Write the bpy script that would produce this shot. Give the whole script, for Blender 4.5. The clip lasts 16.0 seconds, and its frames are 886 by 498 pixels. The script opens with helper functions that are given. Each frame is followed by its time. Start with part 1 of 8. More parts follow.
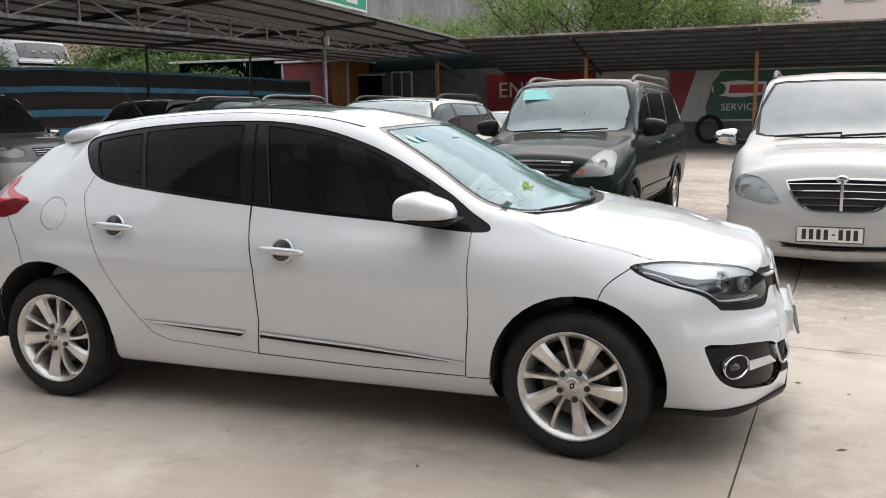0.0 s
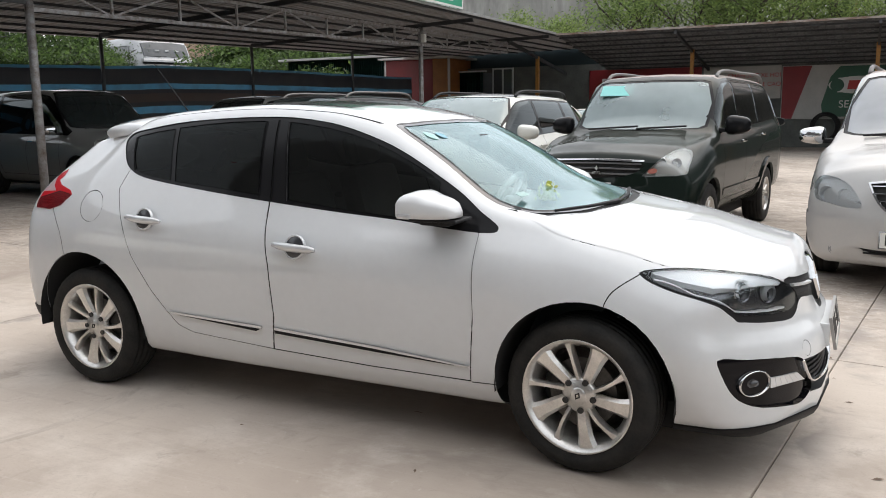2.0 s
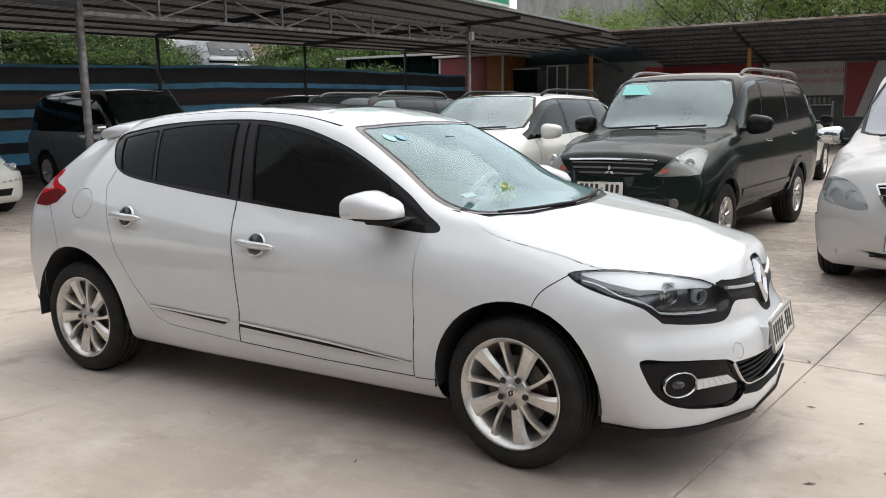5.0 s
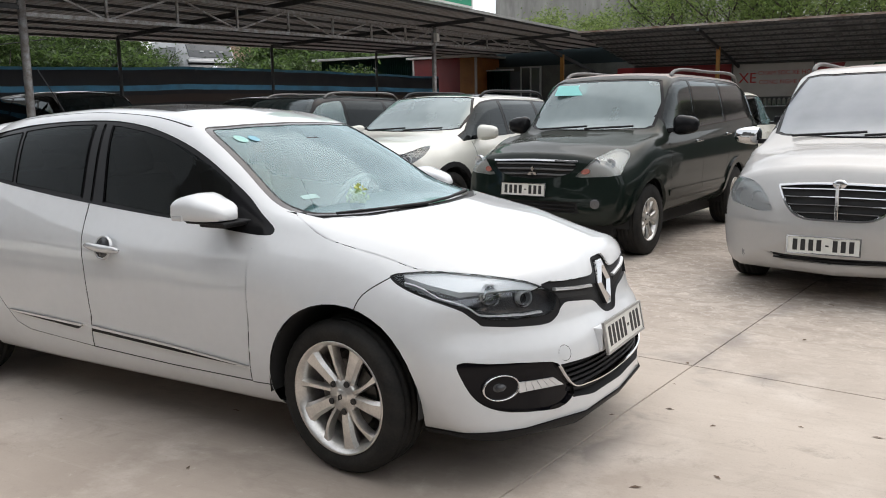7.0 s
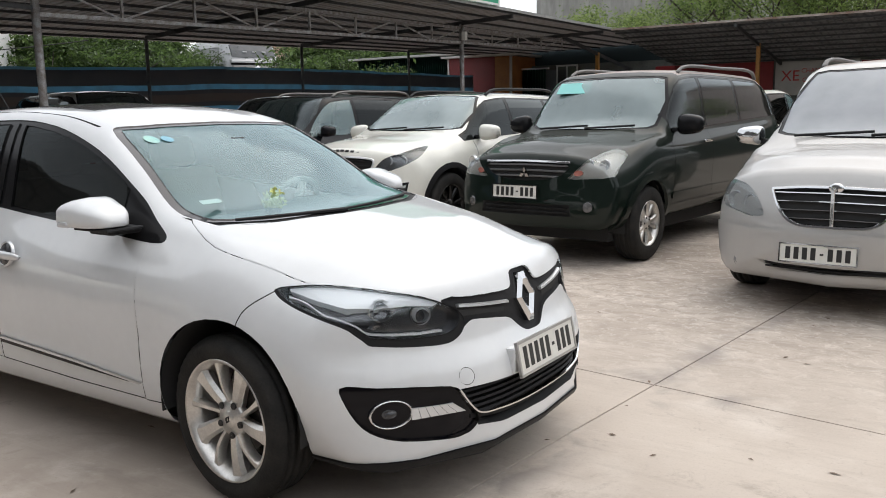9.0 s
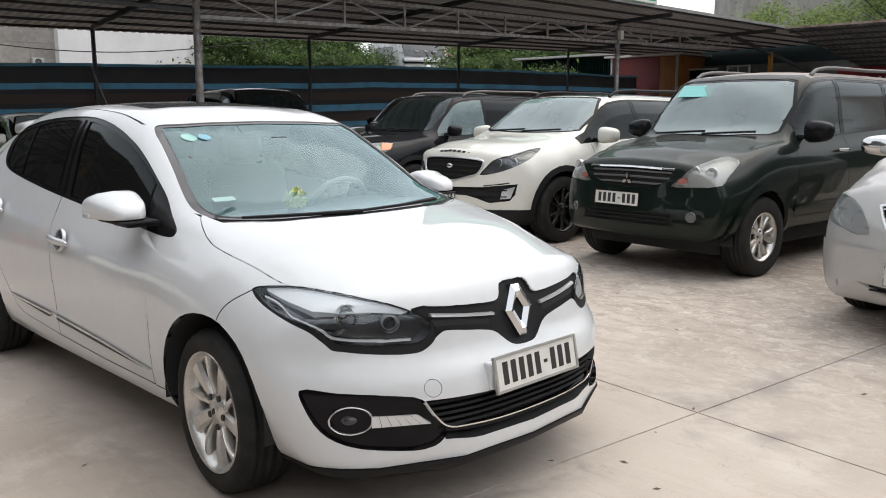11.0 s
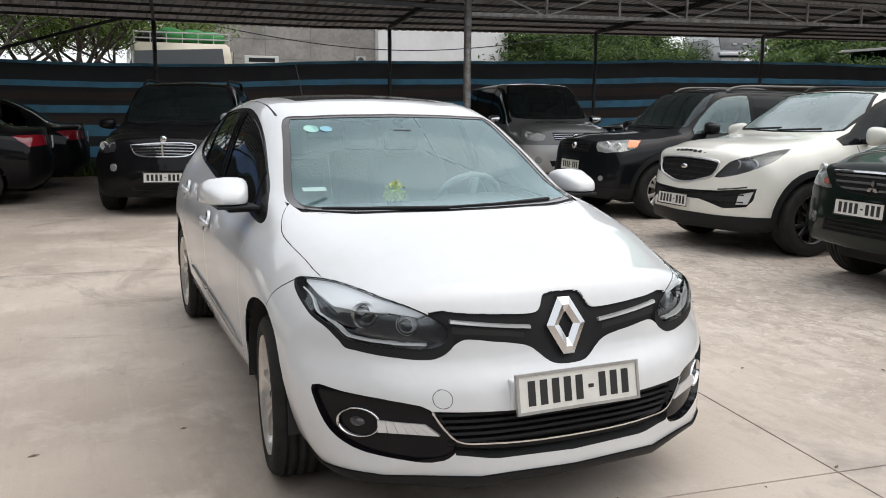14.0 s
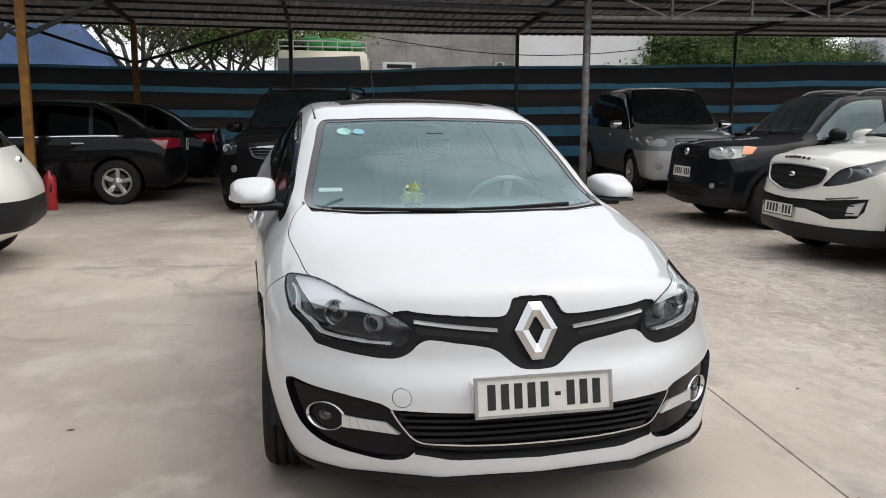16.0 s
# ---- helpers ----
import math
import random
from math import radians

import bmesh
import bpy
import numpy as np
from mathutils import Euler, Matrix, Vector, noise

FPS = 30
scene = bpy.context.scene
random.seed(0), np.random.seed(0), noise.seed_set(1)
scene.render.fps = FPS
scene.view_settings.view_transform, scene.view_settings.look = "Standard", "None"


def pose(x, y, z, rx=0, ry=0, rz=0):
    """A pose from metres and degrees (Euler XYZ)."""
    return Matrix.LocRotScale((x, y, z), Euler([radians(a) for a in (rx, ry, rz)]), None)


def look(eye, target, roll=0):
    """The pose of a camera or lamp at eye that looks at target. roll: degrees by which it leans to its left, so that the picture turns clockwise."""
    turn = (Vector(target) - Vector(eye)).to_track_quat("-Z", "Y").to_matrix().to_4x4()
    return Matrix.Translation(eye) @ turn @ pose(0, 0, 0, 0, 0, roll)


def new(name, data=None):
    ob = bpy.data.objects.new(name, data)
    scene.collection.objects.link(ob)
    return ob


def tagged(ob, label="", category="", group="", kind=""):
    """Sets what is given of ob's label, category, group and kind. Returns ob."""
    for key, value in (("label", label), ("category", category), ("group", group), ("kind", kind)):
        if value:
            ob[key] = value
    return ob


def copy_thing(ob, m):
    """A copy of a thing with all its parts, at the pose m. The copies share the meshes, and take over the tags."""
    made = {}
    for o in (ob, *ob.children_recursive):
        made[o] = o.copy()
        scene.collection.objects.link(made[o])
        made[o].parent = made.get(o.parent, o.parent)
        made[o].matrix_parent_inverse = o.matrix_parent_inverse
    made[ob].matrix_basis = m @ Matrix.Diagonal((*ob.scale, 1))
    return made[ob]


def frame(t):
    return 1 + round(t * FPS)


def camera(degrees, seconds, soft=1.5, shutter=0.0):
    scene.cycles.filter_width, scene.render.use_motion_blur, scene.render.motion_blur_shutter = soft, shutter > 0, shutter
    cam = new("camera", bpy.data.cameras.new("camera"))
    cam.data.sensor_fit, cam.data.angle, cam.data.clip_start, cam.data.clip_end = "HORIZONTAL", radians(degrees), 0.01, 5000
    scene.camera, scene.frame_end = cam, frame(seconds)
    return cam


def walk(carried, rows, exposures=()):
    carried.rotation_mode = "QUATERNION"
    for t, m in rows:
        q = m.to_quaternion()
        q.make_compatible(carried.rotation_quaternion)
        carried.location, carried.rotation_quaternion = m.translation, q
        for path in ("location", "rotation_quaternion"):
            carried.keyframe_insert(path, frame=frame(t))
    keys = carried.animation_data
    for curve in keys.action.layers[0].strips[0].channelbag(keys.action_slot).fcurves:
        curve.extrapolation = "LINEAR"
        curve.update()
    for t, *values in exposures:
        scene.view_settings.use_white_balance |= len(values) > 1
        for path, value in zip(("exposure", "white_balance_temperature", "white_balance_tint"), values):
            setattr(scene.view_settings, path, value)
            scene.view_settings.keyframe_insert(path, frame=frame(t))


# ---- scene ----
cam = camera(55.8, 16.0, 0.95)
PATH = [
    (0, (0.588, -4.076, 1.399), (-0.068, -2.214, 1.081), -0.8),
    (0.5, (0.723, -4.08, 1.393), (-0.022, -2.25, 1.08), -0.6),
    (1, (0.801, -4.044, 1.395), (-0.032, -2.253, 1.08), -0.6),
    (1.5, (0.863, -3.946, 1.381), (-0.012, -2.176, 1.061), -0.7),
    (2, (0.931, -3.828, 1.392), (0.04, -2.067, 1.07), -0.7),
    (2.5, (1.002, -3.798, 1.396), (0.102, -2.04, 1.077), -0.8),
    (3, (1.154, -3.781, 1.401), (0.249, -2.026, 1.086), -0.8),
    (5.3, (1.464, -3.629, 1.413), (0.434, -1.946, 1.085), -0.8),
    (5.5, (1.506, -3.581, 1.41), (0.479, -1.896, 1.084), -0.9),
    (6, (1.595, -3.498, 1.41), (0.576, -1.808, 1.084), -0.8),
    (6.5, (1.79, -3.415, 1.402), (0.78, -1.719, 1.078), -1.1),
    (7, (1.93, -3.321, 1.398), (0.927, -1.621, 1.074), -0.9),
    (7.5, (2.018, -3.183, 1.382), (1.018, -1.483, 1.053), -0.8),
    (8, (2.092, -3.012, 1.387), (1.089, -1.314, 1.053), -0.7),
    (8.2, (2.121, -2.971, 1.38), (1.111, -1.276, 1.051), -0.8),
    (10.3, (2.458, -2.472, 1.397), (1.178, -0.972, 1.064), -0.4),
    (10.5, (2.504, -2.431, 1.394), (1.201, -0.95, 1.064), -0.3),
    (11, (2.696, -2.315, 1.398), (1.29, -0.929, 1.076), -0.1),
    (11.5, (2.813, -2.178, 1.385), (1.317, -0.89, 1.063), -0.1),
    (12, (2.862, -2.018, 1.381), (1.332, -0.772, 1.054), -0.0),
    (12.5, (2.934, -1.862, 1.391), (1.358, -0.675, 1.062), 0.1),
    (13, (3.051, -1.701, 1.398), (1.389, -0.637, 1.071), 0.3),
    (13.5, (3.103, -1.588, 1.405), (1.345, -0.694, 1.079), 0.4),
    (14, (3.059, -1.459, 1.391), (1.25, -0.675, 1.058), 0.4),
    (14.5, (3.029, -1.316, 1.403), (1.199, -0.581, 1.067), 0.3),
    (15, (3.052, -1.144, 1.397), (1.201, -0.464, 1.064), 0.2),
    (15.5, (3.112, -0.995, 1.396), (1.218, -0.444, 1.068), 0.2),
    (16, (3.26, -0.922, 1.385), (1.339, -0.469, 1.062), 0.4),
]
walk(cam, [(t, look(eye, target, roll)) for t, eye, target, roll in PATH],
     [(0, 0.16), (3, 0.15), (6, 0.06), (8, 0.0), (11, 0.02), (13, 0.0), (14.5, -0.05), (16, -0.15)])

# ---------------------------------------------------------------- sky and sun
world = bpy.data.worlds.new("overcast_sky")
scene.world = world
world.use_nodes = True
wn = world.node_tree
sky = wn.nodes.new("ShaderNodeTexSky")
sky.sky_type = "NISHITA"
sky.sun_disc = False
sky.sun_elevation, sky.sun_rotation = radians(64), radians(18)
sky.air_density, sky.dust_density, sky.ozone_density = 1.0, 6.0, 1.0
cloud = wn.nodes.new("ShaderNodeMixRGB")
cloud.inputs[0].default_value = 0.72
cloud.inputs[2].default_value = (8.2, 8.4, 8.62, 1)
wn.links.new(sky.outputs[0], cloud.inputs[1])
wn.links.new(cloud.outputs[0], wn.nodes["Background"].inputs[0])
wn.nodes["Background"].inputs[1].default_value = 0.169
sun = new("sun", bpy.data.lights.new("sun", "SUN"))
sun.data.energy, sun.data.angle, sun.data.color = 1.0, radians(80), (1, 0.985, 0.965)
sun.matrix_basis = look((1.8, 5.4, 11.8), (0, 0, 0))
# ---------------------------------------------------------------- materials
def material(name, color, rough=0.5, metal=0.0, var=0.0, scale=8.0, bump=0.0, bscale=60.0, coat=0.0, color2=None, dust=None, spec=0.5, stretch=(1, 1, 1)):
    """A principled surface with two scales of stain and an optional fine relief; dust is a second colour that lies on faces turned up."""
    m = bpy.data.materials.new(name)
    m.use_nodes = True
    nt = m.node_tree
    b = nt.nodes["Principled BSDF"]
    b.inputs["Roughness"].default_value, b.inputs["Metallic"].default_value = rough, metal
    b.inputs["Coat Weight"].default_value, b.inputs["Coat Roughness"].default_value = coat, 0.04
    b.inputs["Specular IOR Level"].default_value = spec
    L = nt.links.new
    geo = nt.nodes.new("ShaderNodeTexCoord")
    mp = nt.nodes.new("ShaderNodeMapping")
    mp.inputs["Scale"].default_value = stretch
    L(geo.outputs["Object"], mp.inputs[0])
    out = None
    if var or color2:
        n1, n2 = nt.nodes.new("ShaderNodeTexNoise"), nt.nodes.new("ShaderNodeTexNoise")
        for n, s, d in ((n1, scale, 6), (n2, scale * 9, 4)):
            n.inputs["Scale"].default_value, n.inputs["Detail"].default_value = s, d
            L(mp.outputs[0], n.inputs["Vector"])
        add = nt.nodes.new("ShaderNodeMath")
        add.operation = "MULTIPLY_ADD"
        add.inputs[1].default_value = 0.45
        L(n2.outputs[0], add.inputs[0])
        L(n1.outputs[0], add.inputs[2])
        ramp = nt.nodes.new("ShaderNodeMapRange")
        ramp.inputs["From Min"].default_value, ramp.inputs["From Max"].default_value = 0.5, 0.95
        L(add.outputs[0], ramp.inputs[0])
        mix = nt.nodes.new("ShaderNodeMixRGB")
        c2 = color2 or tuple(c * (1 - var) for c in color)
        mix.inputs[1].default_value, mix.inputs[2].default_value = (*color, 1), (*c2, 1)
        L(ramp.outputs[0], mix.inputs[0])
        out = mix.outputs[0]
    if dust:
        nrm, sep, mul = nt.nodes.new("ShaderNodeNewGeometry"), nt.nodes.new("ShaderNodeSeparateXYZ"), nt.nodes.new("ShaderNodeMapRange")
        L(nrm.outputs["Normal"], sep.inputs[0])
        L(sep.outputs[2], mul.inputs[0])
        mul.inputs["From Min"].default_value, mul.inputs["From Max"].default_value, mul.inputs["To Max"].default_value = 0.3, 1.0, dust[3]
        dn = nt.nodes.new("ShaderNodeTexNoise")
        dn.inputs["Scale"].default_value, dn.inputs["Detail"].default_value = 6, 8
        L(geo.outputs["Object"], dn.inputs["Vector"])
        dm = nt.nodes.new("ShaderNodeMath")
        dm.operation = "MULTIPLY"
        dr = nt.nodes.new("ShaderNodeMapRange")
        dr.inputs["From Min"].default_value, dr.inputs["From Max"].default_value, dr.inputs["To Min"].default_value = 0.3, 0.7, 0.6
        L(dn.outputs[0], dr.inputs[0])
        L(dr.outputs[0], dm.inputs[0])
        L(mul.outputs[0], dm.inputs[1])
        mix2 = nt.nodes.new("ShaderNodeMixRGB")
        mix2.inputs[1].default_value, mix2.inputs[2].default_value = (*color, 1), (*dust[:3], 1)
        if out:
            L(out, mix2.inputs[1])
        L(dm.outputs[0], mix2.inputs[0])
        out = mix2.outputs[0]
        ro = nt.nodes.new("ShaderNodeMapRange")
        ro.inputs["To Min"].default_value, ro.inputs["To Max"].default_value = rough, 0.75
        L(dm.outputs[0], ro.inputs[0])
        L(ro.outputs[0], b.inputs["Roughness"])
        co = nt.nodes.new("ShaderNodeMapRange")
        co.inputs["To Min"].default_value, co.inputs["To Max"].default_value = coat, 0.0
        L(dm.outputs[0], co.inputs[0])
        L(co.outputs[0], b.inputs["Coat Weight"])
    if out:
        L(out, b.inputs["Base Color"])
    else:
        b.inputs["Base Color"].default_value = (*color, 1)
    if bump:
        nb, bp = nt.nodes.new("ShaderNodeTexNoise"), nt.nodes.new("ShaderNodeBump")
        nb.inputs["Scale"].default_value, nb.inputs["Detail"].default_value = bscale, 6
        bp.inputs["Strength"].default_value, bp.inputs["Distance"].default_value = bump, 0.01
        L(mp.outputs[0], nb.inputs["Vector"])
        L(nb.outputs[0], bp.inputs["Height"])
        L(bp.outputs[0], b.inputs["Normal"])
    return m


def glass(name, tint, rough=0.02, ior=1.5, film=0.0, haze=(0.44, 0.66, 0.68), sheen=(0.90, 0.97, 0.99)):
    """Thin pane: tinted see-through with a mirror sheen by angle."""
    m = bpy.data.materials.new(name)
    m.use_nodes = True
    nt = m.node_tree
    nt.nodes.remove(nt.nodes["Principled BSDF"])
    L = nt.links.new
    tr, gl, fr, mix = (nt.nodes.new(k) for k in ("ShaderNodeBsdfTransparent", "ShaderNodeBsdfGlossy", "ShaderNodeFresnel", "ShaderNodeMixShader"))
    tr.inputs[0].default_value = (*tint, 1)
    gl.inputs[0].default_value, gl.inputs["Roughness"].default_value = (*sheen, 1), rough
    fr.inputs[0].default_value = ior
    up, lo, dv = nt.nodes.new("ShaderNodeMath"), nt.nodes.new("ShaderNodeMath"), nt.nodes.new("ShaderNodeMath")
    up.operation, lo.operation, dv.operation = "MULTIPLY", "ADD", "DIVIDE"  # both faces of the pane: 2R / (1 + R)
    up.inputs[1].default_value, lo.inputs[1].default_value = 2.0, 1.0
    L(fr.outputs[0], up.inputs[0])
    L(fr.outputs[0], lo.inputs[0])
    L(up.outputs[0], dv.inputs[0])
    L(lo.outputs[0], dv.inputs[1])
    L(dv.outputs[0], mix.inputs[0])
    L(tr.outputs[0], mix.inputs[1])
    L(gl.outputs[0], mix.inputs[2])
    if film:
        df, mx = nt.nodes.new("ShaderNodeBsdfDiffuse"), nt.nodes.new("ShaderNodeMixShader")
        df.inputs[0].default_value = (*haze, 1)
        tc, nz, mr = nt.nodes.new("ShaderNodeTexCoord"), nt.nodes.new("ShaderNodeTexNoise"), nt.nodes.new("ShaderNodeMapRange")
        nz.inputs["Scale"].default_value, nz.inputs["Detail"].default_value = 3, 8
        L(tc.outputs["Object"], nz.inputs["Vector"])
        L(nz.outputs[0], mr.inputs[0])
        mr.inputs["To Min"].default_value, mr.inputs["To Max"].default_value = film * 0.7, film * 1.3
        L(mr.outputs[0], mx.inputs[0])
        L(mix.outputs[0], mx.inputs[1])
        L(df.outputs[0], mx.inputs[2])
        mix = mx
    L(mix.outputs[0], nt.nodes["Material Output"].inputs[0])
    return m


def paint(name, color, dust=None, metal=0.0, rough=0.5, coat=1.0, spec=0.12, gloss=1.5):
    m = material(name, color, rough=rough, metal=metal, var=0.06, scale=3, coat=coat, dust=dust, spec=spec)
    b = m.node_tree.nodes["Principled BSDF"]
    b.inputs["Coat IOR"].default_value, b.inputs["Coat Roughness"].default_value = gloss, 0.03
    return m


M_white = paint("white_paint", (0.70, 0.715, 0.725), gloss=1.65)
M_black_gloss = material("gloss_black", (0.013, 0.013, 0.014), 0.15, spec=0.15)
M_black = material("black_plastic", (0.019, 0.019, 0.020), 0.5, bump=0.1, bscale=300, spec=0.15)
M_edge = material("grey_pillar_edge", (0.20, 0.20, 0.205), 0.4)
M_gap = material("shadow_gap_rubber", (0.018, 0.018, 0.018), 0.8)
M_rubber = material("tyre_rubber", (0.016, 0.016, 0.016), 0.7, var=0.4, scale=12, color2=(0.032, 0.030, 0.027), bump=0.2, bscale=90, spec=0.2)
M_bolt = material("dark_bolt_recess", (0.02, 0.019, 0.018), 0.5)
M_alloy = material("silver_alloy", (0.80, 0.775, 0.735), 0.30, 0.8, var=0.3, scale=14, coat=0.3)
M_alloy_dark = material("grimy_brake_disc", (0.16, 0.15, 0.14), 0.5, 0.8, var=0.5, scale=20)
M_chrome = material("chrome", (0.66, 0.665, 0.67), 0.10, 1.0)
M_liner = material("arch_liner_felt", (0.022, 0.022, 0.022), 0.9)
M_tint = glass("dark_tinted_glass", (0.085, 0.088, 0.085), ior=1.12, film=0.020, haze=(0.42, 0.43, 0.42))
M_screen = glass("greenish_windscreen_glass", (0.72, 0.90, 0.88), rough=0.09, ior=1.43, film=0.11, haze=(0.36, 0.68, 0.72), sheen=(0.85, 0.96, 0.98))
M_frit = material("printed_glass_border", (0.06, 0.055, 0.056), 0.08, coat=0.5, spec=0.4)
M_lens = glass("clear_lamp_lens", (0.96, 0.97, 0.98), ior=1.33)
M_piano = material("piano_black", (0.006, 0.006, 0.008), 0.06, spec=0.2)
M_satin = material("satin_chrome", (0.78, 0.785, 0.79), 0.28, 0.7)
# white for the lamp trim and for the sky reflection painted behind the lens
M_sheen_trim = material("lamp_sky_sheen_and_trim", (0.86, 0.87, 0.88), 0.35)
M_red_dark = material("dark_red_lamp_lens", (0.16, 0.008, 0.012), 0.12, coat=1.0)
M_red_lens = material("red_lamp_lens", (0.55, 0.012, 0.022), 0.1, coat=1.0)
M_pink_lens = material("pale_pink_clear_lens", (0.50, 0.36, 0.38), 0.12, coat=1.0)
M_clear_dark = material("lamp_bowl_dark", (0.045, 0.046, 0.05), 0.25, coat=0.4)
M_lamp_white = material("lamp_reflector", (0.70, 0.71, 0.72), 0.22, 0.4)
M_lamp_grey = material("lamp_bowl_grey", (0.15, 0.152, 0.158), 0.2, 0.6, coat=0.3)
M_lamp_silver = material("lamp_bowl_silver", (0.13, 0.13, 0.135), 0.16, 0.8, coat=0.3)
M_fog_glass = material("fog_lamp_glass", (0.30, 0.31, 0.32), 0.12, 0.3, coat=0.6)
M_amber = material("amber_lens", (0.75, 0.20, 0.03), 0.15, coat=1.0)
M_plate = material("number_plate_white", (0.74, 0.73, 0.68), 0.45, var=0.12, scale=20)
M_plate_ink = material("plate_dark_ink", (0.02, 0.02, 0.02), 0.5)
M_seat = material("grey_beige_seat_cloth", (0.16, 0.14, 0.12), 0.85, var=0.2, scale=8)
M_seat_pale = material("pale_grey_seat_cloth", (0.48, 0.46, 0.43), 0.85, var=0.2, scale=8)
M_dash = material("grey_dashboard", (0.13, 0.132, 0.135), 0.6, var=0.2)
M_cabin = material("cabin_dark_trim", (0.05, 0.05, 0.05), 0.7, var=0.2)
M_tint_pane = material("dark_window_glass", (0.10, 0.108, 0.115), 0.1, coat=0.6)
from mathutils.bvhtree import BVHTree
from mathutils.geometry import barycentric_transform
# ---------------------------------------------------------------- shared mesh helpers
def mesh_of(name, bm, mats):
    me = bpy.data.meshes.new(name)
    bm.to_mesh(me)
    bm.free()
    for m in mats if isinstance(mats, (list, tuple)) else [mats]:
        me.materials.append(m)
    return me


def part(name, bm, material, parent, label=""):
    ob = new(name, mesh_of(name, bm, material))
    ob.parent = parent
    if "Principled BSDF" not in material.node_tree.nodes:
        ob.visible_shadow = False  # panes let the daylight in
    return tagged(ob, label) if label else ob


def thing(name, label, category, m=None, group=""):
    ob = new(name)
    ob.empty_display_size = 0.2
    if m is not None:
        ob.matrix_basis = m
    return tagged(ob, label, category, group)


def smooth_all(bm, flag=True):
    for f in bm.faces:
        f.smooth = flag
    return bm


def box_bm(a, b, bevel=0.0, bm=None):
    bm = bm or bmesh.new()
    made = bmesh.ops.create_cube(bm, size=1)["verts"]
    for v in made:
        v.co = Vector([(p + q) / 2 + c * (q - p) for p, q, c in zip(a, b, v.co)])
    if bevel:
        edges = list({e for v in made for e in v.link_edges})
        bmesh.ops.bevel(bm, geom=edges, offset=bevel, segments=2, affect="EDGES", profile=0.6)
    return bm


def rod_bm(a, b, r, n=8, bm=None, r2=None):
    bm = bm or bmesh.new()
    a, b = Vector(a), Vector(b)
    q = (b - a).to_track_quat("Z", "Y").to_matrix().to_4x4()
    bmesh.ops.create_cone(bm, cap_ends=True, segments=n, radius1=r, radius2=r if r2 is None else r2,
                          depth=(b - a).length, matrix=Matrix.Translation((a + b) / 2) @ q)
    return bm


def beam_bm(a, b, w, h, bm=None):
    """A square tube from a to b, w across and h high."""
    bm = bm or bmesh.new()
    a, b = Vector(a), Vector(b)
    q = (b - a).to_track_quat("X", "Z").to_matrix().to_4x4()
    made = bmesh.ops.create_cube(bm, size=1, matrix=Matrix.Translation((a + b) / 2) @ q @ Matrix.Diagonal(((b - a).length, w, h, 1)))
    return bm


def lathe_bm(profile, n=32, axis="Y", bm=None):
    """Turns (radius, offset) pairs about an axis."""
    bm = bm or bmesh.new()
    rings = []
    for r, o in profile:
        ring = []
        for k in range(n):
            a = 2 * math.pi * k / n
            c, s = r * math.cos(a), r * math.sin(a)
            ring.append(bm.verts.new({"Y": (c, o, s), "Z": (c, s, o), "X": (o, c, s)}[axis]))
        rings.append(ring)
    for p, q in zip(rings, rings[1:]):
        for k in range(n):
            bm.faces.new((p[k], p[(k + 1) % n], q[(k + 1) % n], q[k]))
    bmesh.ops.recalc_face_normals(bm, faces=bm.faces)
    return bm


def pchip(xs, ys, x):
    xs, ys, x = np.array(xs, float), np.array(ys, float), np.asarray(x, float)
    if xs[0] > xs[-1]:
        xs, ys = xs[::-1], ys[::-1]
    h, d = np.diff(xs), np.diff(ys) / np.diff(xs)
    m = np.zeros(len(xs))
    m[0], m[-1] = d[0], d[-1]
    for i in range(1, len(xs) - 1):
        if d[i - 1] * d[i] > 0:
            w1, w2 = 2 * h[i] + h[i - 1], h[i] + 2 * h[i - 1]
            m[i] = (w1 + w2) / (w1 / d[i - 1] + w2 / d[i])
    x = np.clip(x, xs[0], xs[-1])
    k = np.clip(np.searchsorted(xs, x) - 1, 0, len(xs) - 2)
    t = (x - xs[k]) / h[k]
    return (ys[k] * (1 + 2 * t) * (1 - t) ** 2 + m[k] * h[k] * t * (1 - t) ** 2
            + ys[k + 1] * t * t * (3 - 2 * t) + m[k + 1] * h[k] * t * t * (t - 1))


def spline(pts, n, closed=False):
    """Centripetal curve through the points, n steps a span."""
    p = [Vector(q) for q in pts]
    if closed:
        p = [p[-1], *p, p[0], p[1]]
    else:
        p = [p[0] * 2 - p[1], *p, p[-1] * 2 - p[-2]]
    out = []
    for i in range(1, len(p) - 2):
        a, b, c, d = p[i - 1:i + 3]
        t0 = 0.0
        t1 = t0 + max((b - a).length, 1e-6) ** 0.5
        t2 = t1 + max((c - b).length, 1e-6) ** 0.5
        t3 = t2 + max((d - c).length, 1e-6) ** 0.5
        steps = n[i - 1] if isinstance(n, (list, tuple)) else n
        for k in range(steps):
            t = t1 + (t2 - t1) * k / steps
            a1 = a * ((t1 - t) / (t1 - t0)) + b * ((t - t0) / (t1 - t0))
            a2 = b * ((t2 - t) / (t2 - t1)) + c * ((t - t1) / (t2 - t1))
            a3 = c * ((t3 - t) / (t3 - t2)) + d * ((t - t2) / (t3 - t2))
            b1 = a1 * ((t2 - t) / (t2 - t0)) + a2 * ((t - t0) / (t2 - t0))
            b2 = a2 * ((t3 - t) / (t3 - t1)) + a3 * ((t - t1) / (t3 - t1))
            out.append(b1 * ((t2 - t) / (t2 - t1)) + b2 * ((t - t1) / (t2 - t1)))
    if not closed:
        out.append(p[-2].copy())
    return out


